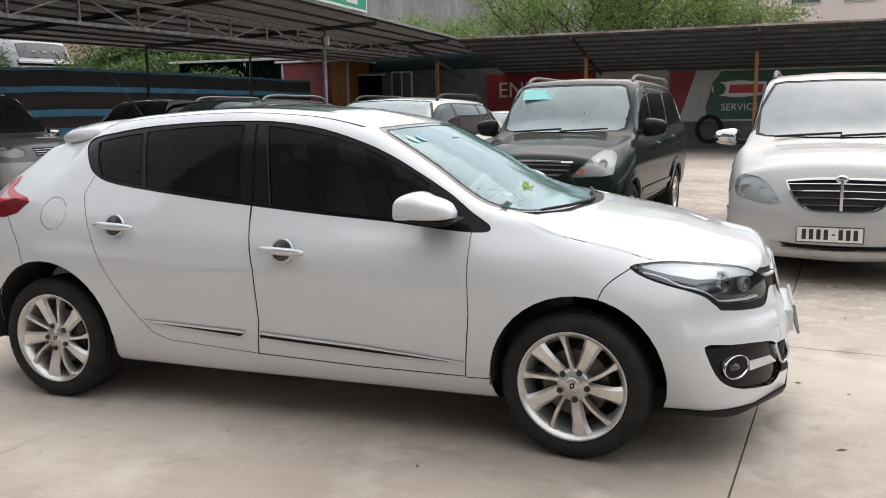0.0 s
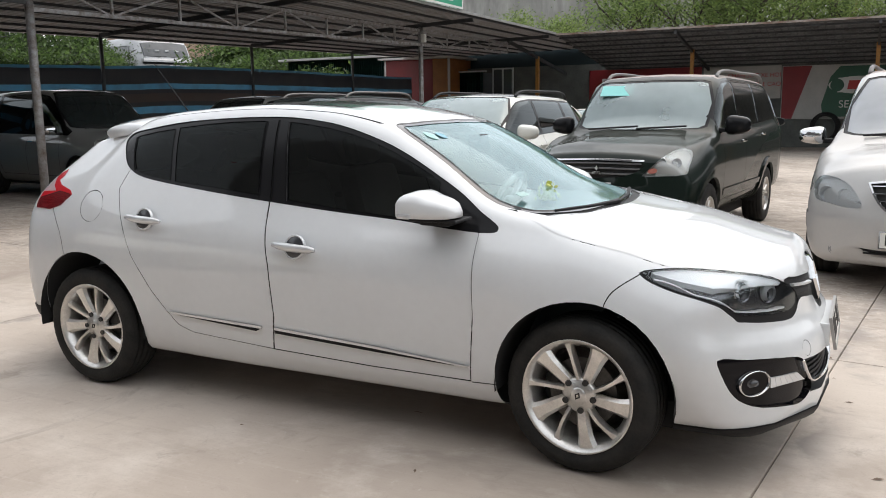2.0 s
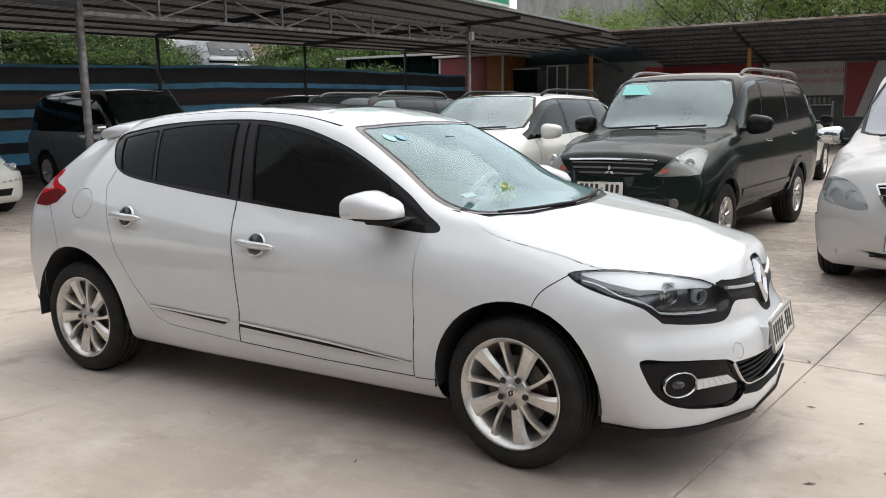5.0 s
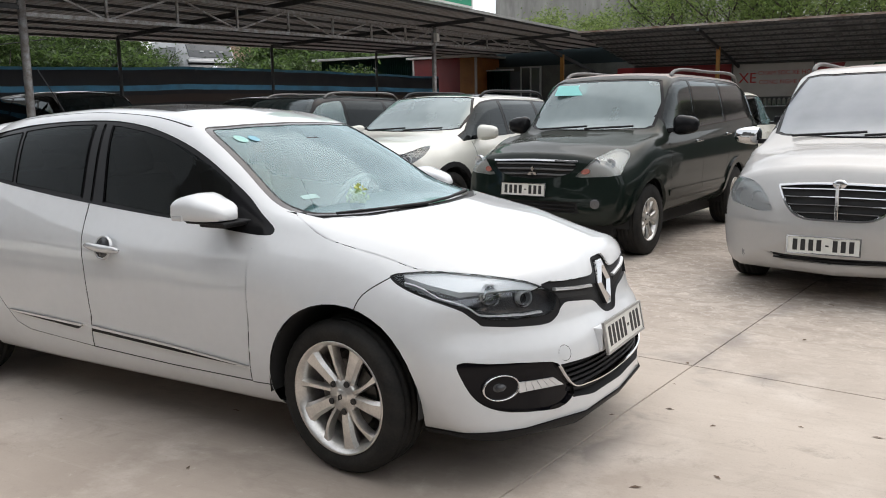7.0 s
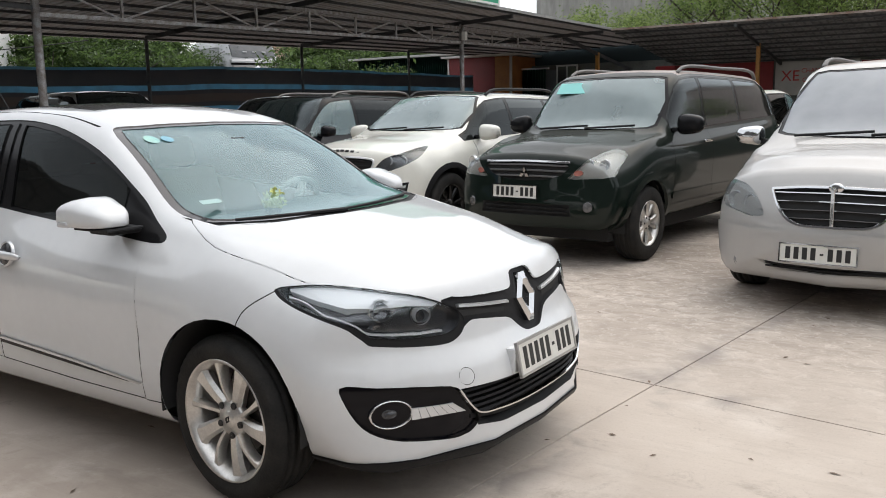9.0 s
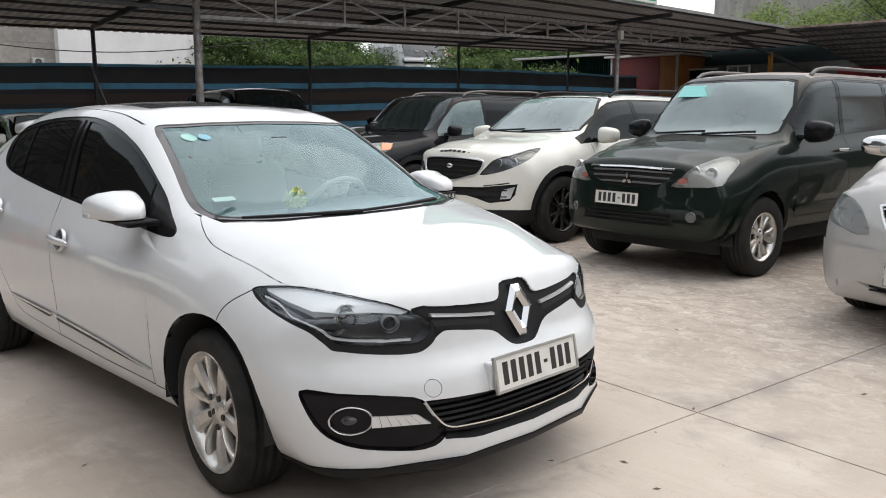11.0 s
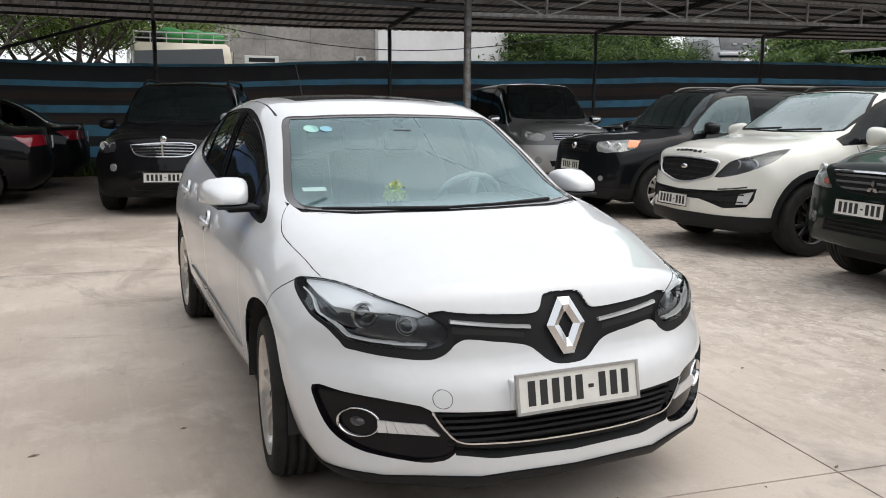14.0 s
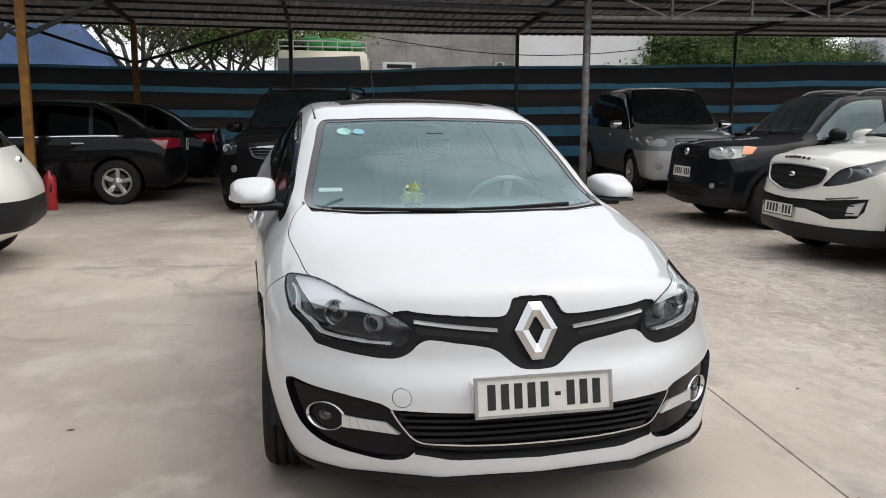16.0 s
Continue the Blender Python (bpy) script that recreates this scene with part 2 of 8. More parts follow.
# ---------------------------------------------------------------- car bodies
def step01(t):
    t = np.clip(t, 0, 1)
    return t * t * (3 - 2 * t)


def hull_bm(S, fine=1.0):
    """A car's outer skin: sections along x, closed and rounded at nose and tail, then bent in plan and leaned in profile."""
    tab = S["tab"]
    xf, xr = S["xf"], S["xr"]
    xs_t = [row[0] for row in tab]
    # columns: x, zb, ws, zs, wm, zm, wk, zk, wbelt, zbelt, wr, zr, zc
    n = int(84 * fine)
    rad = S.get("round", 0.07)
    xs = np.linspace(xr + rad, xf - rad, n)
    col = [pchip(xs_t, [row[k] for row in tab], xs) for k in range(1, 13)]
    cnt = [2, 3, 5, 4, 4, 8, 5, 6] if fine >= 0.9 else [1, 2, 3, 3, 3, 4, 3, 3]
    rings = []
    for i in range(n):
        zb, ws, zs, wm, zm, wk, zk, wb, zbt, wr, zr, zc = [c[i] for c in col]
        ctrl = [(0, 0, zb), (0, ws * 0.86, zb), (0, ws, zs), (0, wm, zm), (0, wk, zk), (0, wb, zbt), (0, wr, zr),
                (0, wr * 0.62, zr + 0.72 * (zc - zr)), (0, 0, zc)]
        half = spline(ctrl, cnt)
        half[0].y = half[-1].y = 0
        ring = half + [Vector((0, -v.y, v.z)) for v in half[-2:0:-1]]
        rings.append((xs[i], np.array([(v.y, v.z) for v in ring])))

    def cap(x, ring, sgn):
        out = []
        mid = np.array([0, (ring[:, 1].max() + ring[:, 1].min()) / 2])
        ext = np.abs(ring - mid).max(0)
        for k in range(1, 5):
            th = k / 4 * math.pi / 2
            sc = (ext - rad * (1 - math.cos(th))) / ext
            out.append((x + sgn * rad * math.sin(th), mid + (ring - mid) * sc))
        last = out[-1][1]
        steps = int(12 * fine)
        for k in range(1, steps):
            out.append((x + sgn * rad, mid + (last - mid) * (1 - k / steps)))
        return out
    allr = list(reversed(cap(*rings[0], -1))) + rings + cap(*rings[-1], 1)
    bm = bmesh.new()
    grid = []
    W = S["W"] / 2
    for x, ring in allr:
        y, z = ring[:, 0], ring[:, 1]
        wf, wr_ = step01((x - S["xf0"]) / (xf - S["xf0"])), step01((S["xr0"] - x) / (S["xr0"] - xr))
        nx = x - wf * S["bf"] * (np.abs(y) / W) ** S.get("pf", 4) + wr_ * S["br"] * (np.abs(y) / W) ** S.get("pr", 4)
        lf = step01((x - S.get("lf0", xf - 0.35)) / (xf - S.get("lf0", xf - 0.35)))
        lr = step01((S.get("lr0", xr + 0.9) - x) / (S.get("lr0", xr + 0.9) - xr))
        nx = nx - lf * pchip([a for a, _ in S["lean_f"]], [b for _, b in S["lean_f"]], z)
        nx = nx + lr * pchip([a for a, _ in S["lean_r"]], [b for _, b in S["lean_r"]], z)
        grid.append([bm.verts.new((float(a), float(b), float(c))) for a, b, c in zip(nx, y, z)])
    m = len(grid[0])
    for p, q in zip(grid, grid[1:]):
        for k in range(m):
            bm.faces.new((p[k], q[k], q[(k + 1) % m], p[(k + 1) % m]))
    bm.faces.new(grid[0])
    bm.faces.new(grid[-1][::-1])
    bmesh.ops.recalc_face_normals(bm, faces=bm.faces)
    smooth_all(bm)
    return bm


def inside2(p, poly):
    x, y = p
    odd = False
    for (x1, y1), (x2, y2) in zip(poly, poly[1:] + poly[:1]):
        if (y1 > y) != (y2 > y) and x < x1 + (y - y1) / (y2 - y1) * (x2 - x1):
            odd = not odd
    return odd


def basis(d):
    d = Vector(d).normalized()
    up = Vector((0, 0, 1)) if abs(d.z) < 0.9 else Vector((1, 0, 0))
    e1 = up.cross(d).normalized()
    return d, e1, d.cross(e1)


def cut_faces(bm, pts, d, facing=0.05, test=None):
    """Scores the outline of pts, seen along d, into the skin, and gives the faces within it."""
    d, e1, e2 = basis(d)
    pts = [Vector(p) for p in pts]
    poly = [(p.dot(e1), p.dot(e2)) for p in pts]
    lo = [min(p[i] for p in poly) - 0.02 for i in (0, 1)]
    hi = [max(p[i] for p in poly) + 0.02 for i in (0, 1)]

    def box2(f, i, e):
        vals = [v.co.dot(e) for v in f.verts]
        return min(vals), max(vals)
    cand = {}
    for f in bm.faces:
        if f.normal.dot(d) < facing or (test and not test(f.calc_center_median())):
            continue
        a = box2(f, 0, e1)
        if a[1] < lo[0] or a[0] > hi[0]:
            continue
        b = box2(f, 1, e2)
        if b[1] < lo[1] or b[0] > hi[1]:
            continue
        cand[f] = (a, b)
    for i in range(len(pts)):
        a, b = poly[i], poly[(i + 1) % len(pts)]
        x0, x1, y0, y1 = min(a[0], b[0]) - 1e-4, max(a[0], b[0]) + 1e-4, min(a[1], b[1]) - 1e-4, max(a[1], b[1]) + 1e-4
        run = e1 * (b[0] - a[0]) + e2 * (b[1] - a[1])
        if run.length < 1e-6:
            continue
        nrm = run.cross(d).normalized()
        co = e1 * a[0] + e2 * a[1]
        sub = [f for f, (p, q) in cand.items() if p[1] >= x0 and p[0] <= x1 and q[1] >= y0 and q[0] <= y1]
        if not sub:
            continue
        for f in sub:
            del cand[f]
        geom = list({*sub, *(e for f in sub for e in f.edges), *(v for f in sub for v in f.verts)})
        got = bmesh.ops.bisect_plane(bm, geom=geom, dist=1e-6, plane_co=co, plane_no=nrm)
        for g in got["geom"]:
            if isinstance(g, bmesh.types.BMFace) and g.is_valid:
                cand[g] = (box2(g, 0, e1), box2(g, 1, e2))
    out = []
    for f in cand:
        if f.is_valid:
            c = f.calc_center_median()
            if inside2((c.dot(e1), c.dot(e2)), poly):
                out.append(f)
    return out


def lift(bm, faces, off=0.0, rim=-0.02, keep=False):
    """Takes faces off the skin as a new mesh, moved out by off, with a border that reaches to rim."""
    bm.normal_update()
    out = bmesh.new()
    vm = {}
    for f in faces:
        for v in f.verts:
            if v not in vm:
                vm[v] = out.verts.new(v.co + v.normal * off)
    fs = set(faces)
    for f in faces:
        try:
            out.faces.new([vm[v] for v in f.verts]).smooth = True
        except ValueError:
            pass
    low = {}
    for f in faces:
        for lo in f.loops:
            others = [g for g in lo.edge.link_faces if g is not f and g in fs]
            if others:
                continue
            a, b = lo.vert, lo.link_loop_next.vert
            for v in (a, b):
                if v not in low:
                    low[v] = out.verts.new(v.co + v.normal * rim)
            try:
                g = out.faces.new((vm[b], vm[a], low[a], low[b]))
                g.smooth = True
                e = out.edges.get((vm[a], vm[b]))
                if e:
                    e.smooth = False
            except ValueError:
                pass
    if not keep:
        bmesh.ops.delete(bm, geom=list(fs), context="FACES")
    return out


def islands(faces):
    """Groups of faces that hang together."""
    left, out = set(faces), []
    while left:
        piece, todo = [], [left.pop()]
        while todo:
            f = todo.pop()
            piece.append(f)
            for e in f.edges:
                for g in e.link_faces:
                    if g in left:
                        left.discard(g)
                        todo.append(g)
        out.append(piece)
    return out


def inset_outline(pts, d, w):
    """The outline moved inwards by w, seen along d."""
    d, e1, e2 = basis(d)
    p = [Vector(q) for q in pts]
    n = len(p)
    area = sum(p[i].dot(e1) * p[(i + 1) % n].dot(e2) - p[(i + 1) % n].dot(e1) * p[i].dot(e2) for i in range(n))
    s = 1 if area > 0 else -1
    out = []
    for i in range(n):
        a, b, c = p[i - 1], p[i], p[(i + 1) % n]
        t1, t2 = (b - a), (c - b)
        n1 = (e2 * t1.dot(e1) - e1 * t1.dot(e2)).normalized()
        n2 = (e2 * t2.dot(e1) - e1 * t2.dot(e2)).normalized()
        m = (n1 + n2)
        m = m.normalized() / max(0.5, math.sqrt(max(0.0, (1 + n1.dot(n2)) / 2)))
        out.append(b + m * (s * w))
    return out


def flip(pts):
    return [Vector((p[0], -p[1], p[2])) for p in pts]


def wheel_well(bm_y, r, parent, x, side, z, material):
    """A dark liner inside an arch."""
    bm = bmesh.new()
    n = 20
    prev = None
    for k in range(n + 1):
        a = radians(-8) + radians(196) * k / n
        p = (x + r * math.cos(a), z + r * math.sin(a))
        cur = [bm.verts.new((p[0], side * y, p[1])) for y in (bm_y, 0.5)]
        if prev:
            bm.faces.new((prev[0], prev[1], cur[1], cur[0]))
        prev = cur
    smooth_all(bm)
    return part("wheel_arch_liner", bm, material, parent)


def skin_of(S, *args):
    """The uncut skin of a car, for the flow of its surface."""
    bm = hull_bm(S, *args)
    bmesh.ops.triangulate(bm, faces=bm.faces)
    bm.normal_update()
    bm.faces.ensure_lookup_table()
    return BVHTree.FromBMesh(bm), [[(v.co.copy(), v.normal.copy()) for v in f.verts] for f in bm.faces]


def flow(ob, skin):
    """Gives a cut panel the smooth surface flow of the uncut skin."""
    tree, tris = skin
    out = []
    for v in ob.data.vertices:
        p, n, i, d = tree.find_nearest(v.co)
        (a, na), (b, nb), (c, nc) = tris[i]
        out.append((barycentric_transform(p, a, b, c, na, nb, nc)).normalized())
    ob.data.normals_split_custom_set_from_vertices(out)
    return ob
# ---------------------------------------------------------------- the white hatchback
# x, zb, ws, zs, wm, zm, wk, zk, wbelt, zbelt, wr, zr, zc
HATCH = dict(W=1.80, xf=0.84, xr=-3.42, xf0=-0.35, xr0=-2.5, bf=0.49, pf=3, br=0.42, pr=3.5, round=0.05, lf0=0.2,
             lean_f=[(0.15, 0.05), (0.24, 0.0), (0.45, 0.0), (0.52, 0.015), (0.60, 0.06), (0.72, 0.085), (0.80, 0.12), (0.9, 0.2)],
             lean_r=[(0.15, 0.1), (0.3, 0.02), (0.55, 0.0), (0.8, 0.03), (0.95, 0.10), (1.05, 0.22), (1.2, 0.44), (1.36, 0.62)],
             lr0=-2.3,
             tab=[
                 (0.84, 0.19, 0.78, 0.23, 0.86, 0.42, 0.86, 0.60, 0.80, 0.705, 0.66, 0.765, 0.835),
                 (0.55, 0.19, 0.80, 0.24, 0.885, 0.45, 0.88, 0.66, 0.81, 0.775, 0.65, 0.845, 0.895),
                 (0.25, 0.19, 0.82, 0.25, 0.895, 0.50, 0.88, 0.71, 0.81, 0.83, 0.67, 0.895, 0.94),
                 (0.0, 0.19, 0.83, 0.25, 0.90, 0.55, 0.875, 0.76, 0.80, 0.88, 0.69, 0.935, 0.975),
                 (-0.2, 0.19, 0.83, 0.25, 0.895, 0.58, 0.87, 0.79, 0.785, 0.91, 0.71, 0.965, 1.005),
                 (-0.4, 0.19, 0.83, 0.24, 0.89, 0.60, 0.875, 0.79, 0.785, 0.925, 0.705, 1.0, 1.09),
                 (-0.7, 0.19, 0.83, 0.24, 0.89, 0.60, 0.875, 0.79, 0.79, 0.935, 0.655, 1.17, 1.255),
                 (-1.0, 0.19, 0.83, 0.24, 0.89, 0.60, 0.88, 0.80, 0.795, 0.95, 0.60, 1.325, 1.385),
                 (-1.3, 0.19, 0.83, 0.24, 0.89, 0.60, 0.88, 0.81, 0.80, 0.97, 0.585, 1.385, 1.44),
                 (-1.7, 0.19, 0.83, 0.24, 0.89, 0.60, 0.88, 0.82, 0.80, 1.0, 0.575, 1.405, 1.46),
                 (-2.2, 0.19, 0.83, 0.25, 0.895, 0.60, 0.885, 0.83, 0.795, 1.04, 0.56, 1.385, 1.44),
                 (-2.64, 0.2, 0.83, 0.26, 0.90, 0.60, 0.89, 0.85, 0.79, 1.075, 0.54, 1.34, 1.40),
                 (-3.0, 0.22, 0.80, 0.28, 0.885, 0.58, 0.875, 0.85, 0.77, 1.07, 0.53, 1.31, 1.37),
                 (-3.42, 0.24, 0.74, 0.30, 0.84, 0.55, 0.83, 0.83, 0.73, 1.05, 0.52, 1.28, 1.33),
             ])
HATCH["tab"] = [(r[0], r[1], *(v * 0.968 if i % 2 == 0 else v for i, v in enumerate(r[2:10])), r[10] * 0.985, *r[11:]) for r in HATCH["tab"]]
def wheel_bms(R=0.318, rim=0.222, width=0.2, spokes=5, twin=True, blade=False):
    """Tyre, rim, spokes, cap, bolts and disc, with the outer face towards -y and the hub at the origin."""
    w = width / 2
    t = [(rim - 0.004, -w + 0.012), (rim + 0.008, -w + 0.002), (rim + 0.03, -w - 0.006), (R - 0.03, -w - 0.004), (R - 0.012, -w + 0.008), (R - 0.002, -w + 0.03)]
    groove = []
    for k in range(4):
        o = -w + 0.045 + k * (2 * w - 0.09) / 3
        groove += [(R, o - 0.006), (R - 0.009, o - 0.004), (R - 0.009, o + 0.004), (R, o + 0.006)]
    tyre = smooth_all(lathe_bm(t + groove + [(r, -o) for r, o in reversed(t)], 96))
    # cross cuts at both shoulders of the tread
    for v in tyre.verts:
        r = math.hypot(v.co.x, v.co.z)
        k = round(math.atan2(v.co.z, v.co.x) / (2 * math.pi) * 96)
        if k % 2 == 0 and R - 0.02 < r and abs(v.co.y) > w - 0.035:
            v.co.x *= (r - 0.004) / r
            v.co.z *= (r - 0.004) / r
    rimb = smooth_all(lathe_bm([(rim - 0.03, w - 0.02), (rim - 0.035, -w + 0.06), (rim - 0.02, -w + 0.03), (rim - 0.012, -w + 0.012), (rim - 0.002, -w + 0.004),
                                (rim + 0.004, -w - 0.002), (rim + 0.006, -w + 0.012)], 48))
    sp = bmesh.new()
    n = spokes
    ro = rim - 0.012
    arms = []
    for k in range(n):
        base = math.pi / 2 + 2 * math.pi * k / n
        if blade:
            arms.append((base, base + 0.05, 0.022, 0.036, 0.030, 0.0))
            arms.append((base + math.pi / n - 0.12, base + math.pi / n + 0.06, 0.010, 0.011, 0.036, -0.007))
        else:
            for s in ((-1, 1) if twin else (0,)):
                wi, wo = (0.017, 0.03) if twin else (0.03, 0.036)
                arms.append((base + s * 0.13, base + s * (0.27 if n == 5 else 0.16), wi, wo, 0.045, 0.0))
    for a0, a1, wi, wo, r0, lift_y in arms:
        prev = None
        for j in range(8):
            f = j / 7
            r = r0 + (ro - r0) * f
            a = a0 + (a1 - a0) * f
            c = Vector((r * math.cos(a), 0, r * math.sin(a)))
            tan = Vector((-math.sin(a), 0, math.cos(a)))
            hw = wi + (wo - wi) * f + (0.010 * max(0, f - 0.8) * 5 if blade else 0)
            y = -w + 0.035 - 0.012 * math.sin(f * math.pi) - 0.022 * f * f + 0.004 + lift_y * math.sin(f * math.pi)
            row = [c - tan * hw + Vector((0, y + 0.014, 0)), c - tan * hw * 0.6 + Vector((0, y, 0)), c + tan * hw * 0.6 + Vector((0, y, 0)),
                   c + tan * hw + Vector((0, y + 0.014, 0)), c + tan * hw * 0.7 + Vector((0, y + 0.04, 0)), c - tan * hw * 0.7 + Vector((0, y + 0.04, 0))]
            row = [sp.verts.new(v) for v in row]
            if prev:
                for i in range(6):
                    sp.faces.new((prev[i], prev[(i + 1) % 6], row[(i + 1) % 6], row[i]))
            prev = row
    bmesh.ops.recalc_face_normals(sp, faces=sp.faces)
    smooth_all(sp)
    for e in sp.edges:
        if len(e.link_faces) == 2 and e.calc_face_angle() > 0.6:
            e.smooth = False
    hub = smooth_all(lathe_bm([(0.001, -w + 0.018), (0.026, -w + 0.019), (0.031, -w + 0.024), (0.034, -w + 0.026), (0.062, -w + 0.03), (0.075, -w + 0.045), (0.06, -w + 0.07)], 24))
    bolt = lathe_bm([(0.0005, -w + 0.0235), (0.012, -w + 0.0235), (0.0135, -w + 0.034)], 10) if blade else lathe_bm([(0.0005, -w + 0.024), (0.009, -w + 0.024), (0.011, -w + 0.034)], 8)
    disc = lathe_bm([(0.03, -w + 0.075), (0.14, -w + 0.075), (0.14, -w + 0.09), (0.17, w - 0.04), (rim - 0.03, w - 0.03)], 32)
    return tyre, rimb, sp, hub, bolt, disc


def make_wheel(parent, m, bms_args, mats=None, bolts=5, cap_mark=True):
    """A wheel as a part of a car, with its tyre, rim and the rest beneath it."""
    tyre, rimb, sp, hub, bolt, disc = wheel_bms(**bms_args)
    rimm, spm = mats or (M_alloy, M_alloy)
    w = part("wheel", tyre, M_rubber, parent)
    w.matrix_basis = m
    kids = [part("rim", rimb, rimm, w), part("spokes", sp, spm, w), part("hub_cap", hub, spm, w), part("brake_disc", disc, M_alloy_dark, w)]
    if bms_args.get("blade"):
        y0 = -bms_args.get("width", 0.2) / 2 + 0.016
        mark = bmesh.new()
        o_, i_ = [(0, 0.017), (0.012, 0), (0, -0.017), (-0.012, 0)], [(0, 0.008), (0.006, 0), (0, -0.008), (-0.006, 0)]
        po, pi_ = [mark.verts.new((x, y0, z)) for x, z in o_], [mark.verts.new((x, y0, z)) for x, z in i_]
        for k in range(4):
            mark.faces.new((po[k], po[(k + 1) % 4], pi_[(k + 1) % 4], pi_[k]))
        bmesh.ops.recalc_face_normals(mark, faces=mark.faces)
        bmesh.ops.solidify(mark, geom=list(mark.faces), thickness=0.002)
        part("hub_mark", mark, M_bolt, w)
    bme = mesh_of("wheel_bolt", bolt, M_bolt)
    br = 0.06 if bms_args.get("blade") else 0.05
    for k in range(bolts):
        a = math.pi / 2 + 2 * math.pi * (k + (0 if bms_args.get("blade") else 0.5)) / bolts
        b = new("wheel_bolt", bme)
        b.parent = w
        b.location = (br * math.cos(a), 0, br * math.sin(a))
    return w


def same_wheel(w, parent, m):
    """Another wheel on the same meshes."""
    c = copy_thing(w, m)
    c.parent = parent
    c.matrix_basis = m
    return c
hatch = thing("hatchback_car", "white five-door hatchback with tinted windows and silver alloy wheels", "car", pose(0, -0.02, 0))
hbm = hull_bm(HATCH)
skin = skin_of(HATCH)


def add(name, faces, mat, off=0.0, rim=-0.02, label="", parent=None, keep=False, bm=None):
    return flow(part(name, lift(bm or hbm, faces, off, rim, keep), mat, parent or hatch, label), skin)


def seam_panel(bm, parent, name, pts, d, mat, test=None, w=0.005, label=""):
    """A panel of the skin with a dark gap round it."""
    whole = cut_faces(bm, pts, d, test=test)
    inner = set(cut_faces(bm, inset_outline(pts, d, w), d, test=test))
    d0, e1, e2 = basis(d)
    poly = [(Vector(p).dot(e1), Vector(p).dot(e2)) for p in pts]
    ring = []
    for f in bm.faces:
        if f in inner or f.normal.dot(d0) < 0.02 or (test and not test(f.calc_center_median())):
            continue
        c = f.calc_center_median()
        if inside2((c.dot(e1), c.dot(e2)), poly):
            ring.append(f)
    for piece in sorted(islands(ring), key=len):
        part("panel_gap", lift(bm, piece, -0.006, -0.001), M_gap, parent)
    return flow(part(name, lift(bm, [f for f in inner if f.is_valid], 0.0, -0.008), mat, parent, label), skin)


def circle(c, r, d, n=24):
    d, e1, e2 = basis(d)
    return [Vector(c) + e1 * (r * math.cos(2 * math.pi * k / n)) + e2 * (r * math.sin(2 * math.pi * k / n)) for k in range(n)]


DLO = [(-2.512, 1.252), (-2.528, 1.283), (-2.505, 1.306), (-2.392, 1.327), (-2.195, 1.356), (-2.005, 1.371), (-1.821, 1.379), (-1.645, 1.382), (-1.461, 1.378), (-1.252, 1.353),
       (-1.132, 1.326), (-1.016, 1.291), (-0.911, 1.253), (-0.809, 1.206), (-0.717, 1.157), (-0.628, 1.107), (-0.543, 1.055), (-0.46, 0.995), (-0.405, 0.963), (-0.367, 0.938),
       (-0.366, 0.921), (-0.396, 0.913), (-0.50, 0.915), (-0.673, 0.930), (-0.815, 0.945), (-1.085, 0.964), (-1.358, 0.987), (-1.536, 1.003), (-1.705, 1.019), (-1.882, 1.038),
       (-2.067, 1.059), (-2.235, 1.081), (-2.33, 1.101), (-2.392, 1.128), (-2.432, 1.156), (-2.474, 1.206)]
PANE_QUARTER = [(-2.443, 1.290), (-2.32, 1.311), (-2.19, 1.327), (-2.113, 1.081), (-2.24, 1.098), (-2.321, 1.112), (-2.357, 1.130), (-2.405, 1.205)]
PANE_REAR = [(-2.159, 1.332), (-1.993, 1.349), (-1.816, 1.360), (-1.618, 1.363), (-1.567, 1.029), (-1.821, 1.055), (-2.079, 1.076)]
PANE_FRONT = [(-1.470, 1.356), (-1.42, 1.353), (-1.254, 1.330), (-1.125, 1.303), (-1.01, 1.269), (-0.905, 1.230), (-0.803, 1.184), (-0.70, 1.133), (-0.655, 1.105), (-0.645, 0.947),
              (-0.816, 0.957), (-1.088, 0.980), (-1.392, 1.011)]
DOOR_F = [(-1.496, 1.03), (-1.483, 0.914), (-1.445, 0.719), (-1.43, 0.484), (-1.45, 0.326), (-0.93, 0.31), (-0.453, 0.308), (-0.431, 0.579), (-0.442, 0.93), (-0.55, 1.0), (-1.3, 1.1)]
DOOR_R = [(-2.395, 1.127), (-2.424, 1.035), (-2.37, 0.905), (-2.28, 0.707), (-2.17, 0.545), (-2.086, 0.452), (-2.02, 0.385), (-1.927, 0.355), (-1.4505, 0.327),
          (-1.4305, 0.484), (-1.4455, 0.719), (-1.4835, 0.914), (-1.4965, 1.03), (-1.6, 1.1), (-2.3, 1.2)]
LAMP = [(0.203, -0.766, 0.798), (0.288, -0.712, 0.811), (0.376, -0.662, 0.811), (0.47, -0.618, 0.802), (0.571, -0.575, 0.791), (0.650, -0.502, 0.766), (0.690, -0.443, 0.736), (0.716, -0.399, 0.702),
        (0.728, -0.386, 0.668), (0.728, -0.400, 0.636), (0.717, -0.446, 0.609), (0.697, -0.493, 0.605), (0.675, -0.533, 0.607), (0.620, -0.612, 0.614), (0.572, -0.668, 0.623), (0.548, -0.694, 0.629),
        (0.534, -0.705, 0.645), (0.515, -0.720, 0.663), (0.495, -0.736, 0.683), (0.420, -0.769, 0.713), (0.340, -0.778, 0.735), (0.275, -0.780, 0.756), (0.225, -0.776, 0.778)]
